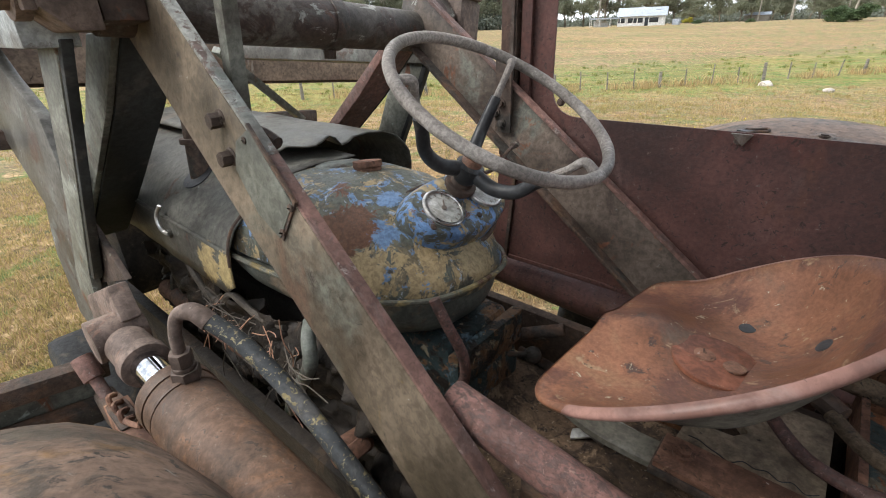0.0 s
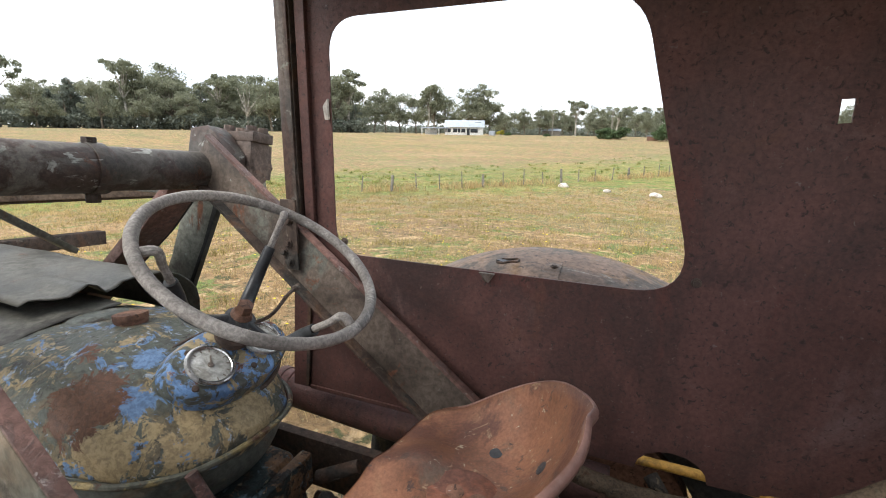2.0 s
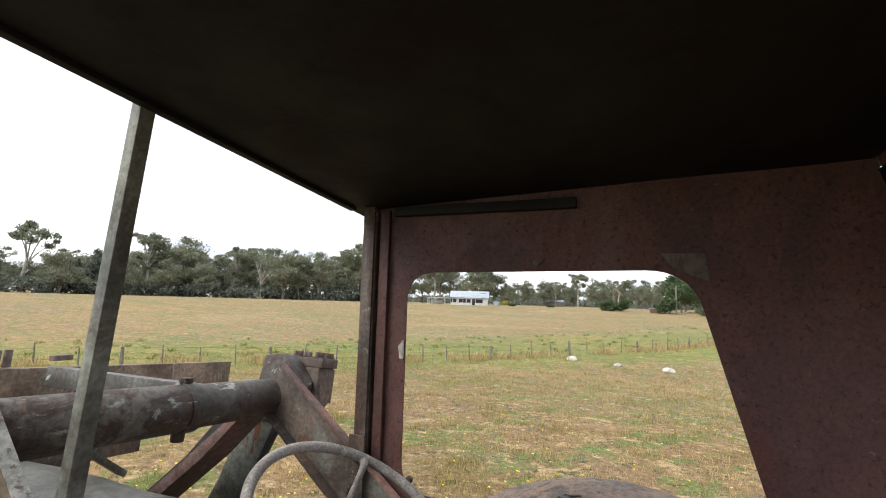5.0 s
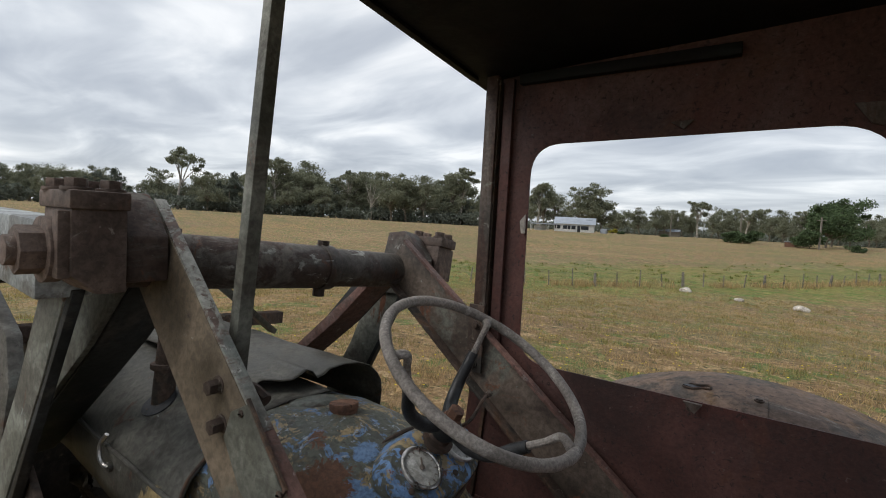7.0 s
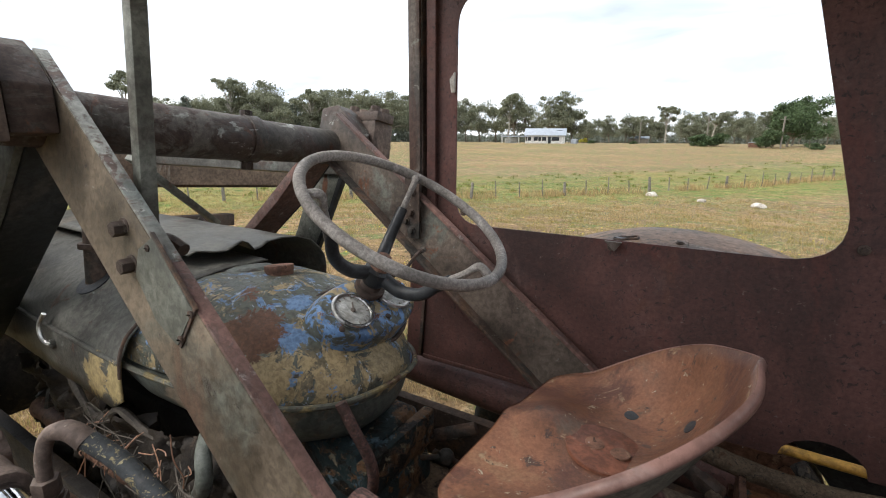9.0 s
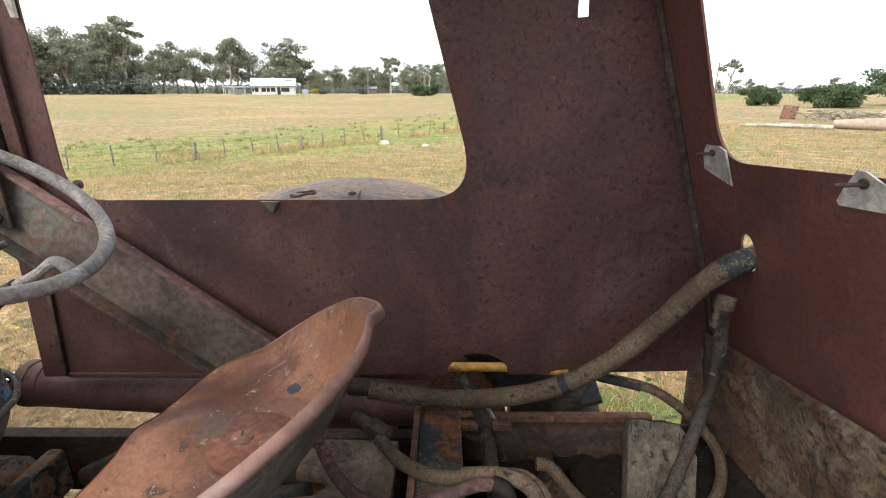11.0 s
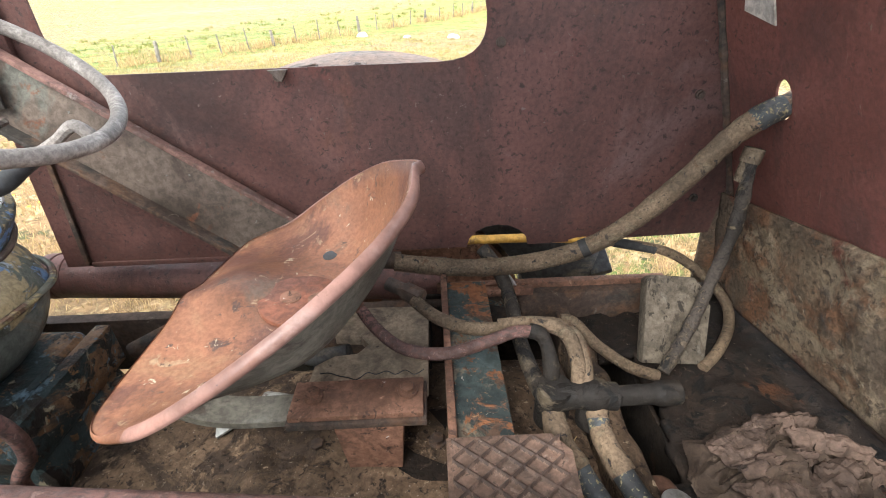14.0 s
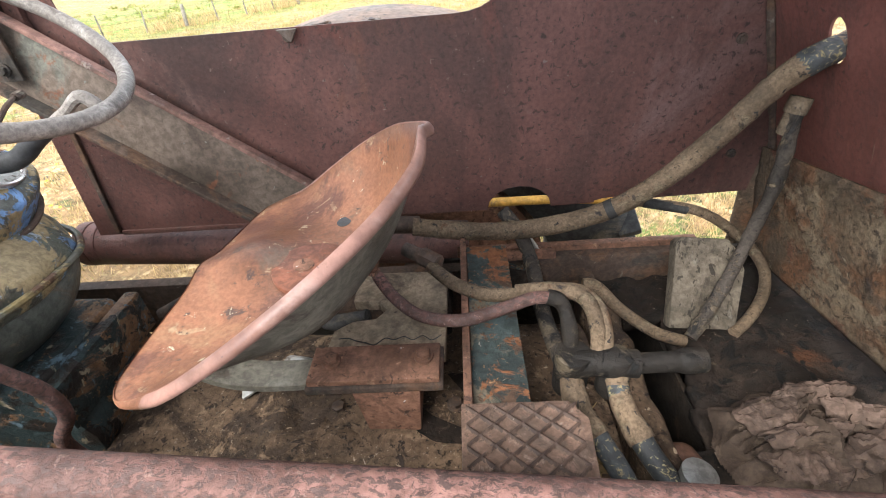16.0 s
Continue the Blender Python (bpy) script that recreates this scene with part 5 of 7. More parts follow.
        P("leg_web", upright([(-0.985, 1.80), (-0.955, 1.795), (-1.11, 1.637), (-1.415, 1.382), (-1.655, 1.187), (-1.69, 1.20), (-1.43, 1.41)], 0.346, 0.455), M_LEG_SHADE if left else M_FLANGE)
        if left:
            P("crank_beam", upright([(-2.10, 1.86), (-1.714, 1.695), (-1.455, 1.607), (-1.387, 1.49), (-1.40, 1.36), (-1.38, 1.2), (-1.36, 1.05), (-1.48, 0.9), (-1.696, 0.93), (-1.76, 1.06), (-1.793, 1.131), (-1.775, 1.22), (-1.732, 1.314), (-2.105, 1.477), (-2.5, 1.66), (-2.5, 2.02)], 0.264, 0.30, 0.01), M_BEAM, "worn grey crank beam with silver scrapes")
        P("gusset_web", upright([(-1.236, 1.36), (-1.047, 1.267), (-1.344, 1.161)], 0.27, 0.285), M_DARK)
        P("clevis_block", upright([(-1.151, 1.219), (-0.931, 1.317), (-0.873, 1.254), (-1.143, 1.122)], 0.205, 0.245, 0.008), M_HEAD)
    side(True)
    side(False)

    # lift cylinders
    def ram(y, z, tilt, left, s=0.0):
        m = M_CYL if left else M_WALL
        c = part("lift_cylinder", cyl((s - 0.645, y, z), (0.35, y - 0.01, z + tilt), 0.063, 32, bev=0.006), m, ld, "rust-brown hydraulic lift cylinder" if left else "dark hydraulic lift cylinder")
        bm = cyl((s - 0.655, y, z), (s - 0.625, y, z), 0.0655, 32)
        cyl((s - 0.60, y, z), (s - 0.59, y, z), 0.0645, 32, bm)
        part("gland", bm, m, c)
        part("rod", cyl((s - 0.90, y, z + 0.002), (s - 0.64, y, z), 0.030, 24), M_CHROME, c, "bright chromed rod")
        bm = cyl((s - 0.90, y, z), (s - 0.80, y, z), 0.042, 24, bev=0.006)
        cyl((s - 0.82, y, z), (s - 0.785, y, z), 0.047, 24, bm, bev=0.005)
        cyl((s - 0.95, y - 0.05, z + 0.005), (s - 0.95, y + 0.05, z + 0.005), 0.048, 20, bm)
        part("rod_eye", bm, M_HEAD, c, "rusted rod eye")
        return c
    left = ram(0.180, 1.206, -0.02, True, 0.03)
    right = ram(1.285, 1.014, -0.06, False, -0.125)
    # hose fitting on the left cylinder
    bm = cyl((-0.575, 0.195, 1.262), (-0.575, 0.195, 1.284), 0.024, 6)
    cyl((-0.575, 0.195, 1.284), (-0.575, 0.195, 1.292), 0.019, 16, bm)
    cyl((-0.575, 0.195, 1.292), (-0.575, 0.195, 1.318), 0.0185, 6, bm)
    sweep([(-0.575, 0.195, 1.315), (-0.580, 0.199, 1.35), (-0.578, 0.21, 1.38), (-0.553, 0.226, 1.388), (-0.53, 0.238, 1.372)], 0.0115, 12, bm, radii=[0.0105, 0.0105, 0.0115, 0.0155, 0.0165])
    part("hose_fitting", bm, M_HEAD, left, "rusty elbow fitting")
    part("pressure_hose", sweep([(-0.545, 0.232, 1.382), (-0.47, 0.262, 1.335), (-0.36, 0.282, 1.255), (-0.20, 0.285, 1.16), (0.0, 0.29, 1.06), (0.15, 0.30, 0.98)], 0.0148, 14), M_BLACK_HOSE, left, "black hose speckled with lichen")
    # rust-red hand pipe beside the seat
    part("side_pipe", cyl((-0.172, 0.41, 1.295), (1.0, 0.41, 1.118), 0.030, 28, bev=0.003), M_RED_PIPE, ld, "thick red-rusted pipe with a cut end")
    part("pipe_bracket", bar((-0.02, 0.41, 1.12), (-0.02, 0.41, 1.25), 0.05, 0.02, (1, 0, 0)), M_DARK, ld)
    part("pipe_bracket", bar((0.75, 0.41, 0.93), (0.75, 0.41, 1.14), 0.05, 0.02, (1, 0, 0)), M_DARK, ld)
    # side rails under the cab
    for y0, zr, m in ((1.135, 0.986, M_DARK), (2 * YC - 1.10, 0.93, M_ENGINE)):
        part("side_rail", box((-2.3, y0 - 0.035, zr - 0.17), (0.35, y0 + 0.0, zr), 0.004), m, ld, "dark rusty side rail")
    part("rail_strap", box((0.32, 1.128, 1.005), (0.92, 1.15, 1.028), 0.003), M_RUSTPLATE, ld)
    part("step_frame", bar((-1.12, -0.9, 1.21), (-1.08, 0.16, 1.06), 0.05, 0.045, (1, 0, 0)), M_DARK, ld, "dark cross channel beside the bonnet")
    part("step_web", bar((-1.16, -0.9, 1.15), (-1.12, 0.14, 1.00), 0.012, 0.11, (1, 0, 0)), M_LOADER, ld)
    part("step_frame", bar((-1.12, -0.9, 1.10), (-1.08, 0.12, 0.95), 0.05, 0.05, (1, 0, 0)), M_DARK, ld)
    bm = cyl((-1.03, 0.12, 1.085), (-0.95, 0.13, 0.99), 0.014, 12)
    cyl((-1.06, 0.117, 1.115), (-1.02, 0.121, 1.07), 0.023, 12, bm)
    part("lock_pin", bm, M_FLANGE, ld)
    part("cylinder_clamp", prism([(-1.05, 1.02), (-0.90, 1.06), (-0.82, 1.05), (-0.84, 0.99), (-1.0, 0.95)], 0.105, 0.15, "y", 0.012), M_DARK, ld)
    part("clamp_strap", bar((-0.93, 0.13, 1.02), (-0.60, 0.125, 0.98), 0.05, 0.07, (0, 1, 0)), M_RUSTPLATE, ld)
    part("spring_clip", sweep([(-0.93 + 0.012 * k, 0.125 + 0.010 * math.cos(k * 2.1), 1.065 + 0.010 * math.sin(k * 2.1)) for k in range(11)] + [(-0.75, 0.13, 1.09), (-0.72, 0.13, 1.12)], 0.006, 7), M_RUSTPLATE, ld)
    # forward cross members
    part("front_beam", box((-2.14, 0.0, 1.405), (-2.08, 1.565, 1.47), 0.005), M_DARK, ld, "rusty square cross beam", lean=True)
    part("bucket_plate", box((-2.32, -0.75, 1.615), (-2.28, 2.25, 1.80), 0.006), M_BUCKET, ld, "long brown bucket plate ahead of the bonnet", lean=True)
    br = part("bucket_bracket", prism([(0.63, 1.79), (0.60, 1.985), (0.80, 1.965), (0.775, 1.79)], -2.36, -2.295, "x", 0.006), M_BUCKET, ld, "pale rusty lug standing on the bucket plate")
    part("lug_cap", prism([(0.585, 1.982), (0.585, 2.0), (0.825, 1.98), (0.825, 1.962)], -2.37, -2.26, "x", 0.003), M_HEAD, br)
    for y in (0.64, 0.775):
        part("bolt", bolt((-2.31, y, 2.0 - 0.083 * (y - 0.585)), (0, 0, 1), 0.02, 0.022), M_DARK, br)
    for y in (1.05, 1.088):
        part("prong", bar((-2.30, y, 1.78), (-2.30, y + 0.004, 1.855), 0.026, 0.02, (0, 1, 0), 0.003), M_HEAD, ld)
    part("edge_block", box((-2.315, 1.25, 1.79), (-2.27, 1.33, 1.815), 0.005), M_HEAD, ld)
    part("bucket_floor", box((-3.1, -0.75, 1.60), (-2.31, 2.25, 1.625), 0.006), M_DARK, ld, lean=True)
    part("hood_guard", bar((-1.36, 0.74, 1.75), (-1.50, 1.09, 1.48), 0.035, 0.02, (1, 0, 0), 0.002), M_LOADER, ld)
    return ld


LOADER = build_loader()

from mathutils.bvhtree import BVHTree

# ---- tractor ----


def super_ring(cy, cz, hw, up, down, n, e=2.6):
    """A rounded cross-section: half width, height over and under its middle."""
    out = []
    for k in range(n):
        a = 2 * math.pi * k / n
        c, s = math.cos(a), math.sin(a)
        y = hw * math.copysign(abs(c) ** (2 / e), c)
        z = (up if s > 0 else down) * math.copysign(abs(s) ** (2 / e), s)
        out.append((cy + y, cz + z))
    return out


def loft(sections, n=40, ends=True, bump=0.0):
    bm = bmesh.new()
    rings = []
    for x, cy, cz, hw, up, down, e in sections:
        rings.append([bm.verts.new(Vector((x, y, z)) + Vector((0, 0, bump * noise.noise(Vector((x, y, z)) * 14)))) for y, z in super_ring(cy, cz, hw, up, down, n, e)])
    for a, b in zip(rings, rings[1:]):
        for k in range(n):
            bm.faces.new((a[k], a[(k + 1) % n], b[(k + 1) % n], b[k]))
    if ends:
        bm.faces.new(rings[0][::-1]), bm.faces.new(rings[-1])
    return bm


def dense(sections, k=4):
    out = []
    for a, b in zip(sections, sections[1:]):
        for i in range(k):
            t = i / k
            out.append(tuple(u + (v - u) * t for u, v in zip(a, b)))
    return out + [sections[-1]]


TRACTOR = thing("old_tractor", (0.12, YC, 0), "derelict blue and ochre farm tractor with open engine", "tractor")


def build_tank():
    T = 0.745
    tank = part("fuel_tank", loft(dense([
        (-1.02, T, 1.30, 0.20, 0.12, 0.02, 3.0), (-1.0, T, 1.298, 0.255, 0.14, 0.02, 2.7), (-0.93, T, 1.296, 0.278, 0.162, 0.02, 2.4), (-0.80, T, 1.295, 0.276, 0.182, 0.02, 2.3),
        (-0.65, T, 1.293, 0.258, 0.184, 0.02, 2.3), (-0.54, T, 1.288, 0.234, 0.150, 0.02, 2.3), (-0.46, T, 1.28, 0.205, 0.105, 0.02, 2.3), (-0.405, T, 1.275, 0.160, 0.07, 0.02, 2.2), (-0.373, T, 1.272, 0.10, 0.04, 0.02, 2.1), (-0.362, T, 1.272, 0.03, 0.03, 0.015, 2)], 4), 56, bump=0.003), M_TANK, TRACTOR, "fuel tank with flaking blue and ochre paint", lean=True, angle=70)
    ring = [(-1.02, 0.21), (-0.99, 0.265), (-0.93, 0.290), (-0.80, 0.288), (-0.65, 0.270), (-0.54, 0.246), (-0.46, 0.217), (-0.405, 0.170), (-0.37, 0.112), (-0.355, 0.0)]
    loop = [(x, T - w, 1.283 - 0.012 * (x + 0.6)) for x, w in ring] + [(x, T + w, 1.283 - 0.012 * (x + 0.6)) for x, w in ring[-2::-1]]
    part("seam_lip", sweep(loop, 0.0065, 8, closed=True, step=4), M_TANK_LOW, tank, lean=True)
    part("belly", loft(dense([(-1.02, T, 1.278, 0.19, 0.01, 0.06, 2.6), (-0.97, T, 1.278, 0.26, 0.01, 0.11, 2.4), (-0.84, T, 1.278, 0.278, 0.01, 0.14, 2.2), (-0.64, T, 1.278, 0.258, 0.01, 0.158, 2.2), (-0.50, T, 1.278, 0.215, 0.01, 0.15, 2.3), (-0.42, T, 1.278, 0.168, 0.01, 0.12, 2.2), (-0.378, T, 1.278, 0.10, 0.01, 0.08, 2.1), (-0.366, T, 1.278, 0.03, 0.005, 0.03, 2)], 3), 48, bump=0.003), M_TANK_SKIRT, tank, "dirty grey-green lower tank shell", lean=True, angle=70)
    part("filler_cap", cyl((-0.712, T, 1.482), (-0.714, T, 1.497), 0.036, 28), M_RUSTPLATE, tank, "rust-brown filler cap", lean=True)
    part("filler_neck", cyl((-0.712, T, 1.462), (-0.712, T, 1.486), 0.034, 24), M_RUSTPLATE, tank, lean=True)
    part("filler_saddle", loft([(-0.875, T, 1.458, 0.03, 0.008, 0.01, 2), (-0.86, T, 1.46, 0.06, 0.016, 0.01, 2.2), (-0.82, T, 1.464, 0.072, 0.02, 0.01, 2.4), (-0.775, T, 1.466, 0.05, 0.018, 0.01, 2.2), (-0.76, T, 1.466, 0.02, 0.006, 0.005, 2)], 24), M_TANK_SKIRT, tank, "pale green raised plate", lean=True, angle=70)
    # raised dash that carries the two gauges
    ax = Vector((0.58, 0.0, 0.81)).normalized()
    fw = Vector((0.81, 0, -0.58)).normalized()
    ctr = Vector((-0.446, 0.786, 1.437))
    side = Vector((0, 1, 0))

    def oval(a, k):
        c, s = math.cos(a), math.sin(a)
        return fw * 0.074 * k * math.copysign(abs(c) ** 0.85, c) + side * (0.112 + 0.03 * k) * math.copysign(abs(s) ** 0.85, s)
    bm = bmesh.new()
    rings = []
    for h, k in ((-0.14, 1.42), (-0.10, 1.36), (-0.074, 1.31), (-0.068, 1.24), (-0.04, 1.18), (-0.018, 1.12), (-0.006, 1.06), (0.0, 0.98), (0.001, 0.6), (0.001, 0.2)):
        rings.append([bm.verts.new(ctr + oval(2 * math.pi * j / 48, k) + ax * h + Vector((-0.25 * abs(min(0, h + 0.007)), 0, 0))) for j in range(48)])
    for a, b in zip(rings, rings[1:]):
        for j in range(48):
            bm.faces.new((a[j], a[(j + 1) % 48], b[(j + 1) % 48], b[j]))
    bm.faces.new(rings[-1])
    part("dash", bm, M_POD, tank, "chipped bright blue dash", angle=50)
    part("dash_seam", sweep([ctr + oval(a, 1.30) - ax * 0.058 + Vector((-0.012, 0, 0)) for a in np.linspace(0, 2 * math.pi, 40, endpoint=False)], 0.0055, 7, closed=True, curved=False), M_DARK, tank)
    for y, z, r in ((0.714, 0.004, 0.045), (0.858, -0.004, 0.043)):
        c = ctr + side * (y - ctr.y) + ax * 0.004 + fw * 0.004
        bez = sweep([c + (fw * math.cos(a) + side * math.sin(a)) * r + ax * 0.006 for a in np.linspace(0, 2 * math.pi, 36, endpoint=False)], 0.005, 10, closed=True, curved=False)
        g = part("gauge", cyl(c - ax * 0.01, c + ax * 0.006, r, 36), M_DIAL, tank, "round gauge with fogged pale dial")
        part("bezel", bez, M_BEZEL, g, "dull chrome bezel")
        hand = bar(c + ax * 0.0075, c + ax * 0.0075 - fw * 0.018 + side * 0.014, 0.003, 0.0015, (0, 1, 0), 0)
        cyl(c + ax * 0.006, c + ax * 0.009, 0.006, 12, hand)
        part("needle", hand, M_CLIP, g)
        bm = bmesh.new()
        for k in range(9):
            a = radians(200 - k * 27)
            d = fw * math.cos(a) + side * math.sin(a)
            q = c + ax * 0.0068
            bar(q + d * r * 0.72, q + d * r * 0.86, 0.0022, 0.001, tuple(ax.cross(d)), 0, bm)
        part("dial_marks", bm, M_CLIP, g)
    for u, v in ((0.03, -0.125), (-0.05, 0.0), (0.05, 0.01), (-0.045, -0.085)):
        part("dash_screw", bolt(ctr + fw * u + side * v + ax * 0.001, ax, 0.005, 0.004), M_DARK, tank)


build_tank()


def build_steering():
    c = Vector((-0.3445, 0.7927, 1.6559))
    nrm = Vector((0.582, 0.0245, 1.0)).normalized()
    a = nrm.cross(Vector((0, 1, 0))).normalized()
    b = nrm.cross(a).normalized()
    R, r = 0.2305, 0.0118
    hub = c - nrm * 0.168

    def on(deg, rad=R):
        t = radians(deg)
        return c + (a * math.cos(t) + b * math.sin(t)) * rad
    rim = [on(360 * k / 90) for k in range(90)]
    w = part("steering_wheel", sweep(rim, r, 14, closed=True, curved=False, wobble=0.07), M_WHEEL, TRACTOR, "grey perished steering wheel with black spokes")
    for deg in (183, 303, 63):
        e = on(deg)
        d = (e - c).normalized()
        bm = sweep([hub + d * 0.02, hub + d * 0.07 + nrm * 0.002, hub + d * 0.115 + nrm * 0.03, hub + d * 0.14 + nrm * 0.075, hub + d * 0.158 + nrm * 0.105], 0.014, 12, radii=[0.017, 0.016, 0.0145, 0.0135, 0.0125])
        part("spoke", bm, M_SPOKE, w, "curved black spoke")
        t = d.cross(nrm)
        bm = sweep([hub + d * 0.152 + nrm * 0.098, hub + d * 0.178 + nrm * 0.14, hub + d * 0.196 + nrm * 0.172, e - d * 0.004 - nrm * 0.004], 0.0085, 10, radii=[0.008, 0.0075, 0.009, 0.0105])
        part("spoke_sleeve", bm, M_WHEEL, w)
    part("hub", sweep([hub - nrm * 0.032, hub - nrm * 0.01, hub + nrm * 0.012, hub + nrm * 0.02], 0.03, 24, curved=False, radii=[0.022, 0.034, 0.032, 0.02]), M_SPOKE, w, "black hub")
    bm = cyl(hub + nrm * 0.016, hub + nrm * 0.03, 0.024, 20, r1=0.019)
    cyl(hub + nrm * 0.028, hub + nrm * 0.05, 0.0175, 6, bm)
    part("hub_nut", bm, M_RUSTPLATE, w, "rusty hub nut")
    bm = cyl(hub - nrm * 0.06, hub - nrm * 0.02, 0.029, 24, r1=0.023)
    cyl(hub - nrm * 0.05, hub - nrm * 0.038, 0.036, 24, bm)
    part("steering_column", bm, M_DARK, TRACTOR, "dark steering column")
    p0 = hub - nrm * 0.02
    bm = sweep([p0, p0 + Vector((0.01, 0.09, -0.005)), p0 + Vector((0.005, 0.16, 0.022)), p0 + Vector((0.0, 0.195, 0.03))], 0.0045, 8)
    sweep([p0 + Vector((0.0, 0.19, 0.029)), p0 + Vector((0.0, 0.21, 0.031))], 0.008, 8, bm, curved=False)
    part("throttle_lever", bm, M_DARK, TRACTOR, "thin throttle lever")


build_steering()


def build_bonnet():
    T = 0.745
    prof = [(0.300, 1.178), (0.305, 1.215), (0.307, 1.26), (0.305, 1.31), (0.288, 1.353), (0.25, 1.39), (0.195, 1.43), (0.125, 1.463), (0.05, 1.482), (0.0, 1.487)]

    def panel(line, rear, lift, seed, wave):
        bm = bmesh.new()
        rows = []
        for i in range(37):
            t = (i / 36) ** 1.25
            row = []
            for j, (w, z) in enumerate(line):
                x0 = rear(w) - (0.062 if z < 1.2 else 0.0)
                x = x0 + (-2.05 - x0) * t
                k = 1 - 0.10 * smooth(0, 1, (-0.9 - x) / 1.15)
                p = Vector((x, T + w * k, z + lift(w, x)))
                p.z += 0.006 * noise.noise(p * 5 + Vector((seed, 0, 0))) + wave(w, t)
                p.y += 0.004 * noise.noise(p * 6 + Vector((3, seed, 0)))
                row.append(bm.verts.new(p))
            rows.append(row)
        for i in range(36):
            for j in range(len(line) - 1):
                bm.faces.new((rows[i][j], rows[i][j + 1], rows[i + 1][j + 1], rows[i + 1][j]))
        return bm
    left = [(-w, z) for w, z in prof] + [(0.03, 1.490), (0.06, 1.492)]
    fine = [(-0.10, 1.480)] + [(x, 1.489) for x in np.linspace(-0.08, 0.1, 10)] + [(0.15, 1.493), (0.20, 1.494), (0.25, 1.489), (0.285, 1.473), (0.306, 1.447), (0.314, 1.41), (0.312, 1.36)]
    ob = part("bonnet", panel(left, lambda w: -0.862 + 0.03 * smooth(-0.1, 0.06, w), lambda w, x: 0.0, 1, lambda w, t: -0.004 * (1 - t)), M_HOOD, TRACTOR, "faded dark grey bonnet with ochre chips", lean=True, angle=50)
    s = ob.modifiers.new("thick", "SOLIDIFY"); s.thickness = 0.003

    def tear(w, t):
        k = max(0.0, 1 - t * 5)
        return k * (0.016 * math.exp(-((w - 0.02) / 0.03) ** 2) - 0.02 * math.exp(-((w - 0.065) / 0.02) ** 2) + 0.002 * math.sin(w * 60))
    ob2 = part("torn_panel", panel(fine, lambda w: -0.885 + 0.02 * smooth(0.05, 0.3, w) - 0.06 * smooth(0.0, -0.10, w), lambda w, x: 0.022 + 0.02 * smooth(-0.1, 0.12, w) * (1 - smooth(0.2, 0.3, w)), 7, tear), M_HOOD, TRACTOR, "torn bonnet panel lifting at its rear edge", lean=True, angle=50)
    s = ob2.modifiers.new("thick", "SOLIDIFY"); s.thickness = 0.003
    part("side_crease", sweep([(x, T - 0.309 * (1 - 0.10 * smooth(0, 1, (-0.9 - x) / 1.15)), 1.30 + 0.004 * noise.noise(Vector((x * 3, 0, 0)))) for x in np.linspace(-0.86, -1.9, 12)], 0.006, 8), M_HOOD, ob, lean=True)
    part("rear_bead", sweep([(-0.86, T - w * 1.01, z + 0.004) for w, z in prof[2:6]], 0.004, 8), M_DARK, ob, lean=True)
    part("bonnet_hook", sweep([(-1.243, 0.425, 1.362), (-1.255, 0.415, 1.335), (-1.25, 0.412, 1.305), (-1.235, 0.415, 1.288), (-1.215, 0.42, 1.285)], 0.006, 8), M_BEZEL, ob, "bent steel bonnet hook")
    part("hook_boss", cyl((-1.22, 0.45, 1.284), (-1.22, 0.418, 1.284), 0.013, 14), M_HOOD, ob)
    part("exhaust_pipe", cyl((-1.20, 0.525, 1.25), (-1.20, 0.562, 1.68), 0.028, 20, cyl((-1.20, 0.54, 1.52), (-1.20, 0.541, 1.535), 0.032, 20)), M_DARK, TRACTOR, "rusty upright exhaust pipe")
    tree_ = BVHTree.FromPolygons([v.co for v in ob.data.vertices], [p.vertices for p in ob.data.polygons])
    at, up, _, _ = tree_.ray_cast(Vector((-1.19, 0.528, 2.0)), Vector((0, 0, -1)))
    up = up if up.z > 0 else -up
    part("pipe_hole", cyl(at - up * 0.01, at + up * 0.003, 0.046, 28, bev=0), M_SPOKE, ob, "dark cut-out round the exhaust")


build_bonnet()


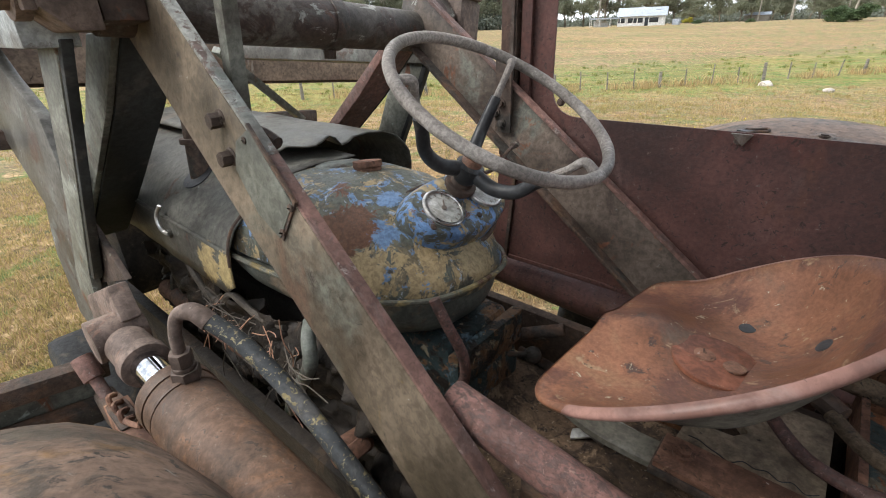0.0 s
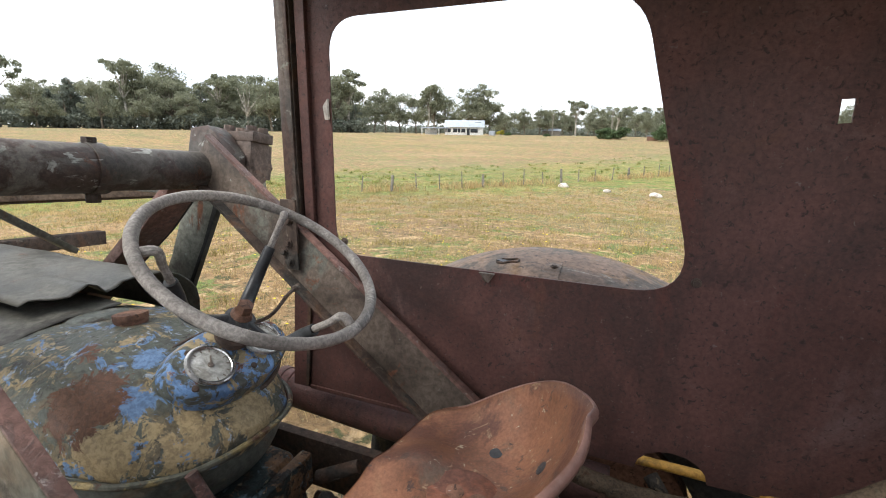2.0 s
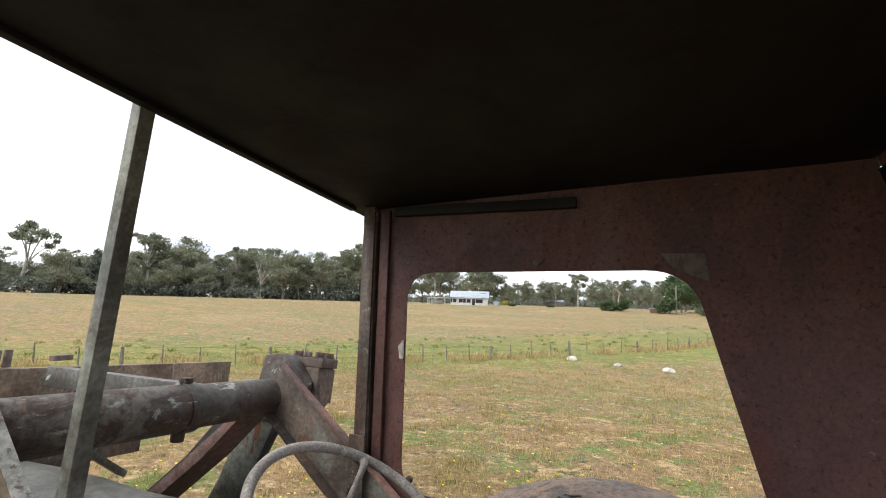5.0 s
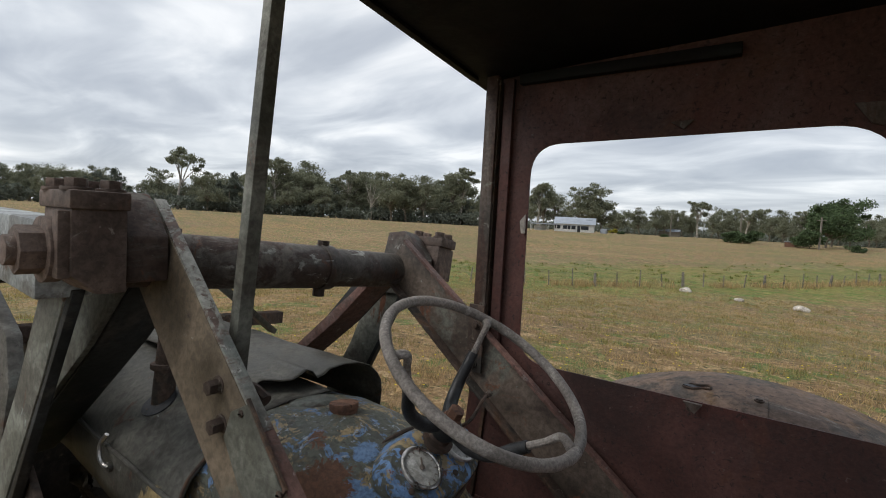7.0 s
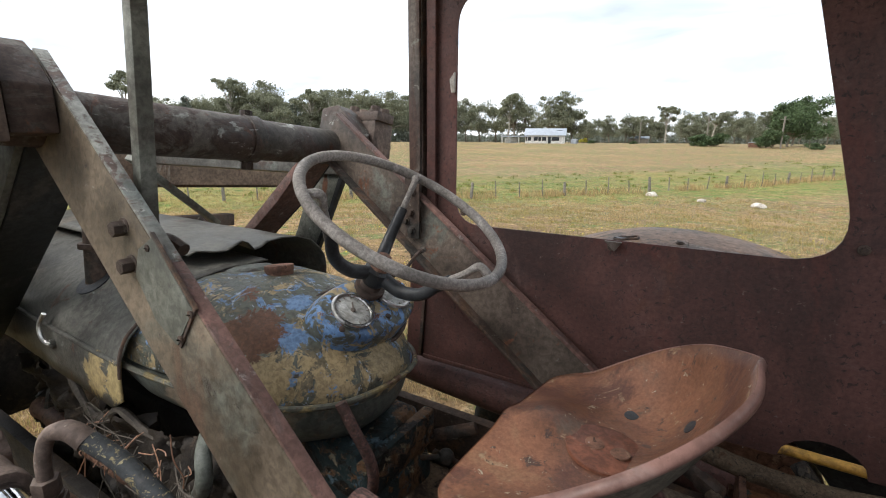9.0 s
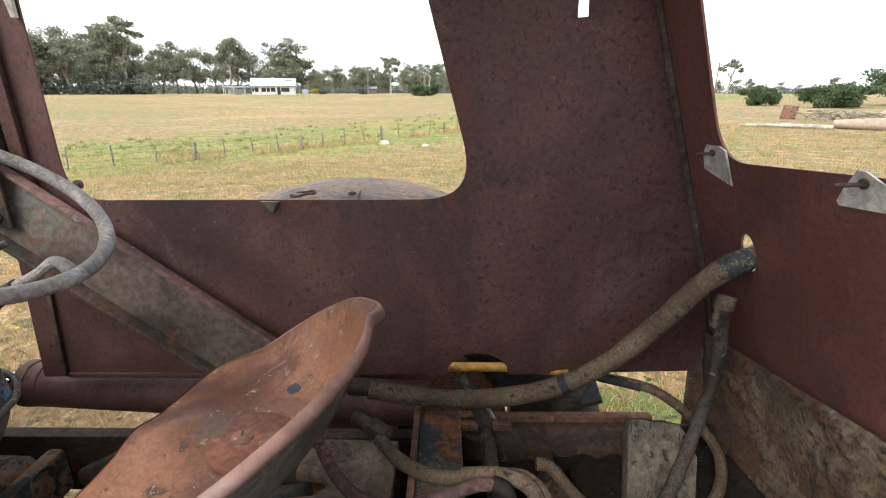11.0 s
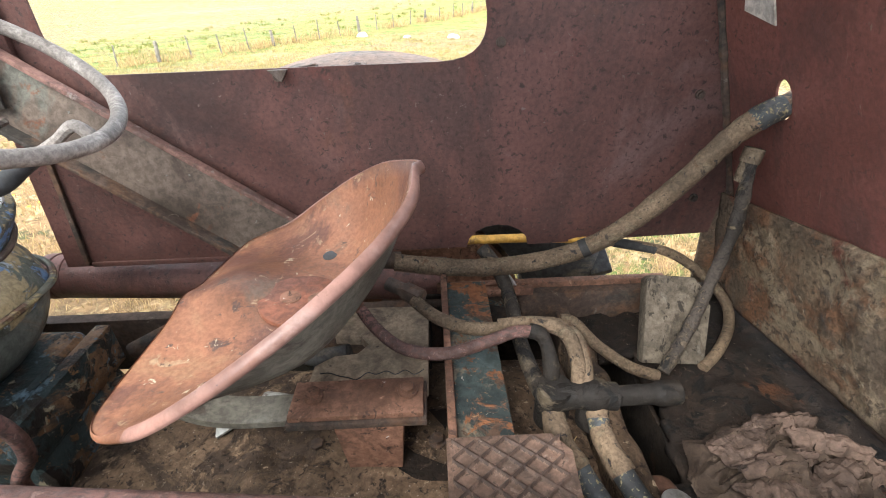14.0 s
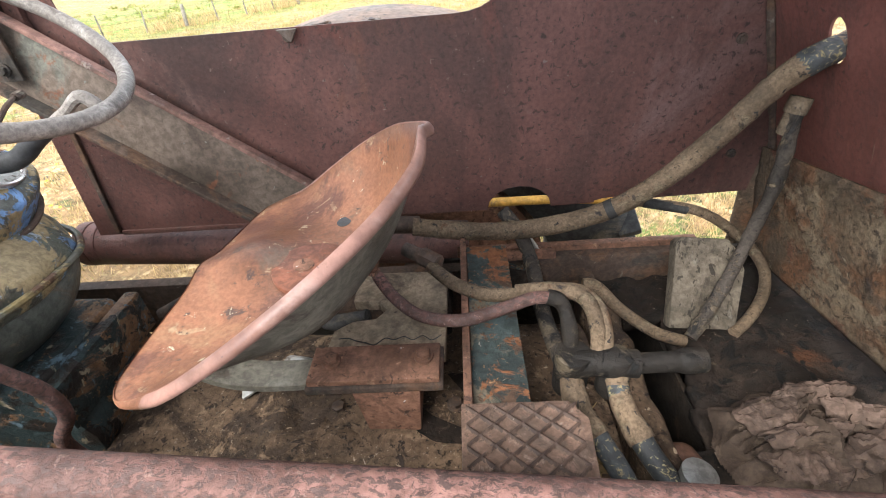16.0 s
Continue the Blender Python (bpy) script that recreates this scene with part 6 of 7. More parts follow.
def build_engine():
    rng = random.Random(9)
    eng = part("engine_block", box((-1.75, 0.55, 0.55), (-0.62, 0.94, 1.12), 0.03), M_ENGINE, TRACTOR, "oily rust-brown engine under the tank")
    part("cylinder_head", box((-1.65, 0.58, 1.10), (-0.78, 0.92, 1.22), 0.02), M_ENGINE, eng)
    part("gearbox", loft(dense([(-0.65, YC, 0.86, 0.17, 0.17, 0.4, 4), (-0.45, YC, 0.86, 0.19, 0.14, 0.4, 4), (-0.2, YC, 0.84, 0.2, 0.13, 0.4, 4), (0.1, YC, 0.82, 0.22, 0.14, 0.4, 4), (0.6, YC, 0.80, 0.24, 0.15, 0.35, 4)], 6), 40, bump=0.012), M_EARTH, TRACTOR, "dirt-covered gearbox housing", angle=60)
    part("radiator_shell", box((-2.25, 0.46, 0.75), (-2.03, 1.03, 1.46), 0.03), M_ENGINE, TRACTOR)
    part("front_axle_beam", box((-2.0, 0.0, 0.42), (-1.85, 1.5, 0.56), 0.02), M_ENGINE, TRACTOR)
    for i in range(3):
        x = -1.5 + i * 0.145
        part("manifold_pipe", sweep([(x, 0.58, 1.05), (x + 0.01, 0.50, 1.04), (x + 0.03, 0.47, 0.98)], 0.026, 10), M_ENGINE, eng)
    part("manifold", sweep([(-1.55, 0.47, 0.97), (-1.1, 0.465, 0.965), (-0.74, 0.475, 0.955)], 0.036, 12, wobble=0.3), M_RUSTPLATE, eng)
    bm = cyl((-0.98, 0.44, 0.90), (-0.98, 0.56, 0.90), 0.06, 20)
    cyl((-0.98, 0.425, 0.90), (-0.98, 0.44, 0.90), 0.035, 16, bm)
    part("dynamo", bm, M_ENGINE, eng)
    part("fuel_filter", cyl((-0.70, 0.47, 0.98), (-0.70, 0.47, 1.09), 0.035, 18, cyl((-0.70, 0.47, 1.09), (-0.70, 0.47, 1.12), 0.042, 18)), M_ENGINE, eng)
    for k in range(9):
        x, y, z = rng.uniform(-1.15, -0.55), rng.uniform(0.45, 0.54), rng.uniform(0.82, 1.08)
        r = rng.uniform(0.018, 0.04)
        ob = part("casting_boss", bolt((x, y - 0.02, z), (0, -1, rng.uniform(-0.4, 0.4)), r * 0.7, 0.03, cyl((x, y - 0.02, z), (x, y + 0.06, z), r, 14)), M_ENGINE, eng)
    pipes = [[(-0.63, 0.47, 1.205), (-0.59, 0.435, 1.195), (-0.575, 0.42, 1.145), (-0.64, 0.42, 1.05), (-0.70, 0.425, 0.965), (-0.755, 0.44, 0.89)], [(-0.80, 0.5, 1.1), (-0.78, 0.44, 1.02), (-0.75, 0.44, 0.9), (-0.70, 0.46, 0.80)]]
    part("coolant_pipe", sweep(pipes[0], 0.0165, 12), M_TANK_SKIRT, eng, "teal painted pipe worn to rust")
    part("oil_pipe", sweep(pipes[1], 0.010, 10), M_ENGINE, eng)
    for k in range(48):
        x, y, z = rng.uniform(-1.0, -0.60), rng.uniform(0.40, 0.44), rng.uniform(1.09, 1.19)
        pts = [(x, y, z)]
        d = Vector((rng.uniform(-1, 1), rng.uniform(-0.5, 0.3), rng.uniform(-1, 0.3)))
        for s in range(4):
            d += Vector((rng.uniform(-0.7, 0.7), rng.uniform(-0.4, 0.4), rng.uniform(-0.7, 0.6)))
            x, y, z = x + d.x * 0.035, min(0.47, max(0.38, y - 0.01 + d.y * 0.02)), z + d.z * 0.025
            pts.append((x, y, z))
        part("loose_wire", sweep(pts, 0.0014, 5, step=5), (M_COPPER, M_WIRE, M_WIRE)[k % 3], eng)
    part("wiring_loom", sweep([(-1.25, 0.45, 1.22), (-1.12, 0.435, 1.14), (-1.03, 0.44, 1.12), (-0.95, 0.445, 1.17), (-0.86, 0.46, 1.13), (-0.75, 0.47, 1.14)], 0.010, 8, wobble=0.4), M_WIRE, eng)
    # added bumpy sheet for the dark clutter; also closes the gap below the bonnet
    bm = bmesh.new()
    g = []
    for i in range(111):
        row = []
        for j in range(51):
            p = Vector((-1.58 + 1.26 * i / 110, 0.465, 0.70 + 0.46 * j / 50))
            k = noise.fractal(p * 9, 0.9, 2.1, 5)
            row.append(bm.verts.new((p.x + 0.012 * noise.noise(p * 31), p.y - 0.045 * k - 0.03 * abs(noise.noise(p * 17)), p.z + 0.012 * noise.noise(p * 29 + Vector((4, 0, 0))))))
        g.append(row)
    for i in range(110):
        for j in range(50):
            bm.faces.new((g[i][j], g[i + 1][j], g[i + 1][j + 1], g[i][j + 1]))
    part("grime_crust", bm, M_ENGINE, eng, "lumpy dark sheet standing in for clutter along the engine side", angle=50)
    # rusty linkage low on the engine side
    bm = bar((-0.50, 0.41, 0.93), (-0.42, 0.41, 1.02), 0.05, 0.035, (0, 1, 0), 0.01)
    bolt((-0.455, 0.385, 1.0), (0, -1, 0.4), 0.014, 0.02, bm)
    cyl((-0.455, 0.39, 1.0), (-0.455, 0.45, 0.99), 0.03, 18, bm)
    part("linkage_arm", bm, M_RUSTPLATE, eng, "rusty clamp arm with a bright bolt")
    part("linkage_rod", sweep([(-0.60, 0.42, 0.90), (-0.50, 0.41, 0.93), (-0.42, 0.42, 0.90), (-0.36, 0.43, 0.82)], 0.016, 10, wobble=0.3), M_DARK, eng)
    # pedal shaft, steering bracket and levers behind the tank
    br = part("steering_bracket", prism([(-0.56, 1.16), (-0.37, 1.155), (-0.325, 1.02), (-0.33, 0.88), (-0.55, 0.86)], 0.63, 0.86, "y", 0.012), M_GREEN_RUST, TRACTOR, "blue-green steel bracket scabbed with rust")
    part("bracket_flange", box((-0.36, 0.62, 1.06), (-0.33, 0.88, 1.15), 0.006), M_GREEN_RUST, br)
    part("hand_lever", sweep([(-0.352, 0.578, 1.315), (-0.325, 0.585, 1.26), (-0.30, 0.60, 1.19), (-0.298, 0.60, 1.13), (-0.325, 0.59, 1.08), (-0.33, 0.60, 1.0)], 0.0115, 12), M_RED_PIPE, TRACTOR, "curved red-rusted hand lever")
    bm = cyl((-0.36, 0.80, 1.045), (-0.30, 0.86, 1.035), 0.007, 10)
    bmesh.ops.create_icosphere(bm, subdivisions=3, radius=0.022, matrix=Matrix.Translation((-0.29, 0.872, 1.03)))
    part("gear_knob", bm, M_DARK, TRACTOR, "rod with a round iron knob")
    bm = cyl((-0.35, 0.92, 1.04), (-0.25, 0.96, 1.075), 0.018, 14)
    cyl((-0.36, 0.92, 0.98), (-0.24, 0.93, 0.96), 0.016, 12, bm)
    part("pedal_rod", bm, M_DARK, TRACTOR)
    part("gear_lever_stub", sweep([(-0.24, 0.82, 0.93), (-0.2, 0.80, 1.0), (-0.14, 0.78, 1.0), (-0.05, 0.77, 0.98)], 0.014, 10), M_DARK, TRACTOR)
    return eng


build_engine()


def build_seat():
    cx, cy, yaw, tip = 0.115, 0.741, -0.082, -0.028
    half = [(0.191, 0.0, 1.509), (0.192, 0.065, 1.492), (0.160, 0.145, 1.468), (0.101, 0.224, 1.437), (0.028, 0.265, 1.393), (-0.05, 0.275, 1.341), (-0.115, 0.268, 1.298), (-0.168, 0.260, 1.275), (-0.198, 0.226, 1.268), (-0.202, 0.165, 1.272), (-0.202, 0.056, 1.280), (-0.204, 0.0, 1.291)]
    loop = smooth_line([Vector(p) for p in half] + [Vector((x, -w, z)) for x, w, z in half[-2::-1]], 4)[:-1]
    n, rings_n = len(loop), 20
    turn = Matrix.Rotation(yaw, 3, "Z")

    def place(x, w, z):
        q = turn @ Vector((x, w, 0))
        return (cx + q.x, cy + q.y, z + tip * w)

    def bulge(x, w):
        return 0.032 * math.exp(-(((x + 0.135) / 0.07) ** 2 + ((w - 0.03) / 0.085) ** 2)) - 0.005 * math.exp(-(((x + 0.13) / 0.07) ** 2 + ((w + 0.13) / 0.06) ** 2))

    def hull(o, r):
        """A point of the dish: r is 0 in its middle and 1 on the crest of the rim."""
        s = 0.952 + 0.04 * smooth(-0.12, -0.2, o.x)
        x, w = o.x * r * s, o.y * r * s
        floor = 1.283 + 0.20 * max(0, x) ** 1.5 - 0.006 * smooth(-0.05, -0.2, x)
        z = floor + (o.z + 0.004 - floor) * r ** (4.6 - 1.8 * smooth(0.05, 0.2, o.x)) + bulge(x, w) * (1 - r ** 6)
        return Vector(place(x, w, z))
    bm = bmesh.new()
    rings = []
    for i in range(1, rings_n + 1):
        rings.append([bm.verts.new(hull(o, i / rings_n)) for o in loop])
    mid = bm.verts.new(hull(loop[0], 0.0))
    for j in range(n):
        bm.faces.new((mid, rings[0][j], rings[0][(j + 1) % n]))
        for a, b in zip(rings, rings[1:]):
            bm.faces.new((a[j], b[j], b[(j + 1) % n], a[(j + 1) % n]))
    bm.normal_update()
    skin = BVHTree.FromBMesh(bm)
    seat = part("seat", bm, M_SEAT, TRACTOR, "bare orange-rusted steel pan seat", angle=80)
    if sum(p.normal.z for p in seat.data.polygons) < 0:
        seat.data.flip_normals()
    seat.data.materials.append(M_UNDER)
    s = seat.modifiers.new("thick", "SOLIDIFY"); s.thickness, s.offset, s.material_offset = 0.004, -1, 1
    # flange turned out and down round the rim, dying away at the front
    bm = bmesh.new()
    rows = []
    for o in loop:
        k = 0.12 + 0.88 * smooth(-0.195, -0.10, o.x)
        crest = hull(o, 1.0)
        edge = crest.lerp(Vector(place(o.x, o.y, o.z - 0.006 * k)), 0.6 + 0.4 * k)
        out = (edge - crest); out.z = 0
        up = Vector((0, 0, 1))
        rows.append([bm.verts.new(p) for p in (crest - out * 0.04 - up * 0.004, crest + up * 0.0015, crest + out * 0.45 + up * 0.001, crest + out * 0.8 - up * 0.004 * k, edge + up * 0.002 * k, edge - up * 0.005 * k, edge - out * 0.2 - up * 0.006 * k, crest + out * 0.5 - up * 0.009)])
    for a, b in zip(rows, rows[1:] + rows[:1]):
        for q in range(8):
            bm.faces.new((a[q], a[(q + 1) % 8], b[(q + 1) % 8], b[q]))
    rim = part("rolled_rim", bm, M_RIM, seat, "worn pinkish turned-out rim", angle=70)
    rim.data.materials.append(M_SEAT)
    for f in rim.data.polygons:
        if loop[f.index // 8].x < -0.14:
            f.material_index = 1
    def on_pan(x, y):
        at, up, _, _ = skin.ray_cast(Vector((x, y, 1.8)), Vector((0, 0, -1)))
        return at, up if up.z > 0 else -up
    for hx, hy in ((0.126, 0.882), (0.227, 0.806)):
        at, up = on_pan(hx, hy)
        part("drain_hole", cyl(at - up * 0.003, at + up * 0.0008, 0.0135, 20, bev=0), M_SPOKE, seat, "dark round drain hole")
    at, up = on_pan(0.105, 0.745)
    part("washer_plate", cyl(at - up * 0.004, at + up * 0.0055, 0.066, 40, bev=0.001), M_SEAT_WASHER, seat)
    for x, y in ((0.087, 0.748), (0.132, 0.744)):
        at, up = on_pan(x, y)
        part("seat_bolt", cyl(at, at + up * 0.0068, 0.0165, 20, bev=0.0006), M_RUSTPLATE, seat)
    # sprung arm and bracket
    br = part("seat_bracket", box((0.06, 0.672, 1.085), (0.29, 0.752, 1.098), 0.003), M_RUSTPLATE, TRACTOR, "rusty bolted seat bracket")
    part("bracket_plate", box((0.055, 0.668, 1.068), (0.295, 0.757, 1.083), 0.003), M_DARK, br)
    part("bracket_leg", prism([(0.135, 1.066), (0.255, 1.066), (0.245, 0.95), (0.15, 0.95)], 0.67, 0.765, "y", 0.004), M_RUSTPLATE, br)
    part("bracket_foot", box((0.06, 0.64, 0.93), (0.33, 0.80, 0.955), 0.004), M_FLOOR, br)
    for x, y in ((0.098, 0.714), (0.262, 0.718)):
        part("bracket_bolt", bolt((x, y, 1.102), (0, 0, 1), 0.013, 0.012), M_RUSTPLATE, br)
    for x in (0.08, 0.31):
        part("foot_bolt", bolt((x, 0.72, 0.957), (0, 0, 1), 0.013, 0.012), M_DARK, br)
    bm = bmesh.new()
    line = smooth_line([(0.09, 0.715, 1.07), (-0.03, 0.715, 1.068), (-0.10, 0.715, 1.085), (-0.14, 0.715, 1.12), (-0.145, 0.715, 1.17), (-0.11, 0.715, 1.215), (0.0, 0.71, 1.255)], 5)
    rows = []
    for i, p in enumerate(line):
        ax = (line[min(i + 1, len(line) - 1)] - line[max(i - 1, 0)]).normalized()
        u = ax.cross(Vector((0, 1, 0))).normalized() * 0.0065
        v = Vector((0, 0.03, 0))
        rows.append([bm.verts.new(p + q) for q in (u + v, u - v, -u - v, -u + v)])
    for a, b in zip(rows, rows[1:]):
        for j in range(4):
            bm.faces.new((a[j], a[(j + 1) % 4], b[(j + 1) % 4], b[j]))
    bm.faces.new(rows[0][::-1]), bm.faces.new(rows[-1])
    part("seat_spring", bm, M_UNDER, TRACTOR, "bent flat spring arm under the seat")


build_seat()


def build_wheels():
    for s in (1, -1):
        y0 = YC + s * 0.805
        fd = bmesh.new()
        g = []
        crown = 0.0 if s > 0 else 1.0
        prof = [(-0.21, 0.0), (-0.18, 0.055), (-0.10, 0.10), (-0.02, 0.107), (0.03, 0.102), (0.068, 0.087), (0.10, 0.069), (0.128, 0.042), (0.155, 0.006), (0.185, -0.06)] if crown else [(-0.195, -0.06), (-0.19, -0.02), (-0.165, 0.012), (-0.10, 0.034), (0.0, 0.047), (0.10, 0.05), (0.17, 0.03), (0.19, 0.0), (0.195, -0.06)]
        for k in range(41):
            a = radians((28 if s > 0 else 2) + (120 if s > 0 else 170) * k / 40)
            row = []
            for w, h in prof:
                R = (0.787 if crown else 0.785) + h
                row.append(fd.verts.new(((0.12 if s > 0 else 0.02) - R * math.cos(a), y0 + w - (0 if s > 0 else 0.02), (0.70 if s > 0 else 0.66) + R * math.sin(a) + 0.004 * noise.noise(Vector((k, w * 9, s))))))
            g.append(row)
        for a, b in zip(g, g[1:]):
            for j in range(len(prof) - 1):
                fd.faces.new((a[j], a[j + 1], b[j + 1], b[j]))
        ob = part("fender", fd, M_FENDER, TRACTOR, "worn brown crowned rear fender", angle=60)
        m = ob.modifiers.new("thick", "SOLIDIFY"); m.thickness = 0.004
        tyre = bmesh.new()
        rings = []
        for k in range(64):
            a = 2 * math.pi * k / 64
            rings.append([tyre.verts.new((0.20 - 0.985 * R * math.cos(a), y0 + w, 0.66 + 0.985 * R * math.sin(a))) for R, w in ((0.45, -0.11), (0.57, -0.155), (0.68, -0.15), (0.722, -0.115), (0.728, 0.0), (0.722, 0.115), (0.68, 0.15), (0.57, 0.155), (0.45, 0.11))])
        for k in range(64):
            a, b = rings[k], rings[(k + 1) % 64]
            for j in range(8):
                tyre.faces.new((a[j], a[j + 1], b[j + 1], b[j]))
            tyre.faces.new((a[8], a[0], b[0], b[8]))
        t = part("rear_tyre", tyre, M_RUBBER, TRACTOR, "cracked black ribbed tractor tyre", angle=50)
        lug = None
        for k in range(34):
            h = 1 if k % 2 else -1
            a = 2 * math.pi * k / 44
            m = Matrix.Translation((0.20, y0, 0.66)) @ Matrix.Rotation(a, 4, "Y") @ Matrix.Scale(0.985, 4)
            if lug is None:
                lug = {}
            if h not in lug:
                ob = part("lug", bar((0.0, h * 0.01, 0.722), (0.10, h * 0.16, 0.70), 0.04, 0.07, (1, -h * 0.5, 0), 0.008), M_RUBBER, t)
                lug[h] = ob.data
            else:
                ob = new("lug", lug[h])
                ob.parent = t
            ob.matrix_basis = m
        part("wheel_rim", cyl((0.20, y0 - 0.09, 0.66), (0.20, y0 + 0.09, 0.66), 0.42, 40), M_RUSTPLATE, TRACTOR)
        for xf in (-1.93,):
            part("front_tyre", cyl((xf, YC + s * 0.55 - 0.09, 0.36), (xf, YC + s * 0.55 + 0.09, 0.36), 0.36, 40, bev=0.04), M_RUBBER, TRACTOR)
    part("axle_housing", cyl((0.20, YC - 0.75, 0.66), (0.20, YC + 0.75, 0.66), 0.11, 24), M_DARK, TRACTOR)
    # torn patch, strap and bolt on the far fender
    def top(x, y):
        return 0.70 + math.sqrt((0.785 + np.interp(y - 1.56, (-0.165, -0.10, 0.0, 0.10), (0.012, 0.034, 0.047, 0.05))) ** 2 - (x - 0.12) ** 2)
    bm = bmesh.new()
    ys = np.linspace(1.40, 1.50, 6)
    for ya, yb in zip(ys, ys[1:]):
        bar((0.13, ya, top(0.13, ya) + 0.002), (0.13, yb, top(0.13, yb) + 0.002), 0.05, 0.004, (1, 0, 0), 0.001, bm)
    part("fender_strap", bm, M_FENDER, TRACTOR)
    part("fender_bolt", bolt((0.135, 1.465, top(0.135, 1.465) + 0.004), (0, 0, 1), 0.009, 0.006), M_DARK, TRACTOR)
    edge = [(-0.055, 1.50), (-0.03, 1.485), (-0.005, 1.492), (0.018, 1.49), (0.012, 1.515), (-0.012, 1.512), (-0.035, 1.52)]
    part("torn_hole", prism([(x, y) for x, y in edge], top(-0.02, 1.5) - 0.012, top(-0.02, 1.5) + 0.003, "z", 0), M_SPOKE, TRACTOR, "dark rust hole in the fender")
    part("torn_edge", sweep([(x, y, top(x, y) + 0.003) for x, y in edge], 0.0035, 7, closed=True), M_DARK, TRACTOR)


build_wheels()


def build_deck():
    """The floor behind the seat with its plates, channel and hydraulic hoses."""
    bm = bmesh.new()
    n, m = 110, 66
    g = []
    for i in range(n + 1):
        row = []
        for j in range(m + 1):
            x, y = -0.28 + 1.42 * i / n, 0.36 + 0.80 * j / m
            z = 0.915 + 0.03 * smooth(0.5, 1.0, x) + 0.016 * noise.noise(Vector((x * 9, y * 9, 0))) + 0.011 * noise.noise(Vector((x * 24, y * 24, 2))) + 0.006 * noise.noise(Vector((x * 55, y * 55, 5)))
            if x < 0.35:
                z += 0.02 + 0.045 * math.exp(-(((x - 0.0) / 0.16) ** 2 + ((y - 0.66) / 0.12) ** 2))
            row.append(bm.verts.new((x, y, z)))
        g.append(row)
    for i in range(n):
        for j in range(m):
            x, y = -0.28 + 1.42 * i / n, 0.36 + 0.80 * j / m
            if 0.44 < x < 0.74 + 0.035 * smooth(0.66, 0.8, y) + 0.02 * noise.noise(Vector((y * 12, 3, 0))) and 0.62 < y < 0.93 or 0.44 < x < 0.70 and 0.6 < y < 1.06 or 0.30 < x < 0.345 or -0.05 < x < 0.28 and y > 0.84 or x < -0.12 and y > 0.86:
                continue
            bm.faces.new((g[i][j], g[i][j + 1], g[i + 1][j + 1], g[i + 1][j]))
    # added liner plates, so the hole reads dark instead of showing grass
    part("pit_floor", box((0.28, 0.40, 0.60), (1.15, 1.13, 0.64), 0.004), M_ENGINE, TRACTOR)
    part("pit_side", box((0.28, 1.146, 0.60), (1.15, 1.158, 0.985), 0.002), M_ENGINE, TRACTOR)
    part("pit_side", box((0.78, 0.42, 0.642), (0.79, 1.144, 0.885), 0.002), M_ENGINE, TRACTOR)
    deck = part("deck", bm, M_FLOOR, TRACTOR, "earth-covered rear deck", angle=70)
    deck.data.materials.append(M_EARTH)
    for f in deck.data.polygons:
        if f.center.x < 0.26 + 0.03 * noise.noise(f.center * 14) and f.center.y < 0.86:
            f.material_index = 1
    s = deck.modifiers.new("thick", "SOLIDIFY"); s.thickness = 0.02
    bm = bmesh.new()
    g = []
    for i in range(41):
        y = 0.56 + 0.46 * i / 40
        row = []
        for j in range(13):
            w = j / 12 * 2 - 1
            p = Vector((0.648 + 0.034 * w + 0.012 * noise.noise(Vector((y * 22, w, 0))), y, 0.985 - 0.02 * abs(w) ** 3 - 0.09 * (abs(w) > 0.95)))
            p.z += 0.008 * noise.noise(p * 30) + 0.004 * noise.noise(p * 80)
            row.append(bm.verts.new(p))
        g.append(row)
    for a, b in zip(g, g[1:]):
        for j in range(12):
            bm.faces.new((a[j], a[j + 1], b[j + 1], b[j]))
    part("frame_rail", bm, M_EARTH, TRACTOR, "frame rail heaped with dry earth", angle=70)
    part("rail_web", box((0.63, 0.46, 0.80), (0.665, 1.12, 0.955), 0.003), M_DARK, TRACTOR)
    # cracked clay plate with a bite out of it
    bite = [(0.10, 0.90), (0.155, 0.895), (0.175, 0.87), (0.155, 0.845), (0.11, 0.84)]
    part("clay_plate", prism([(0.115, 0.995), (0.30, 0.99), (0.298, 0.745), (0.07, 0.745), (0.075, 0.815)] + bite[::-1] + [(0.10, 0.93)], 1.05, 1.075, "z", 0.004), M_CLAY, TRACTOR, "flat plate coated with cracked clay")
    bm = bmesh.new()
    rng = random.Random(6)
    for k in range(1):
        pts = [(0.09 + 0.2 * t, 0.785 + 0.012 * k + rng.uniform(-0.012, 0.012), 1.0755) for t in np.linspace(0, 1, 12)]
        sweep(pts, 0.0011, 4, bm, curved=True)
    part("clay_crack", bm, M_SPOKE, TRACTOR)
    # upright channel across the deck
    ch = part("deck_channel", box((0.345, 0.61, 1.068), (0.438, 1.07, 1.08), 0.002), M_CHANNEL, TRACTOR, "teal channel iron flaking to rust")
    part("channel_flange", box((0.33, 0.53, 1.02), (0.344, 1.14, 1.10), 0.002), M_RUSTPLATE, ch)
    part("channel_flange", box((0.426, 0.61, 1.0), (0.438, 1.07, 1.066), 0.002), M_CHANNEL, ch)
    part("channel_gusset", prism([(0.34, 1.06), (0.34, 1.02), (0.50, 0.98)], 1.09, 1.10, "y", 0.002), M_CHANNEL, ch)
    part("cross_strap", box((0.34, 1.072, 1.03), (0.56, 1.09, 1.05), 0.002), M_RUSTPLATE, ch)
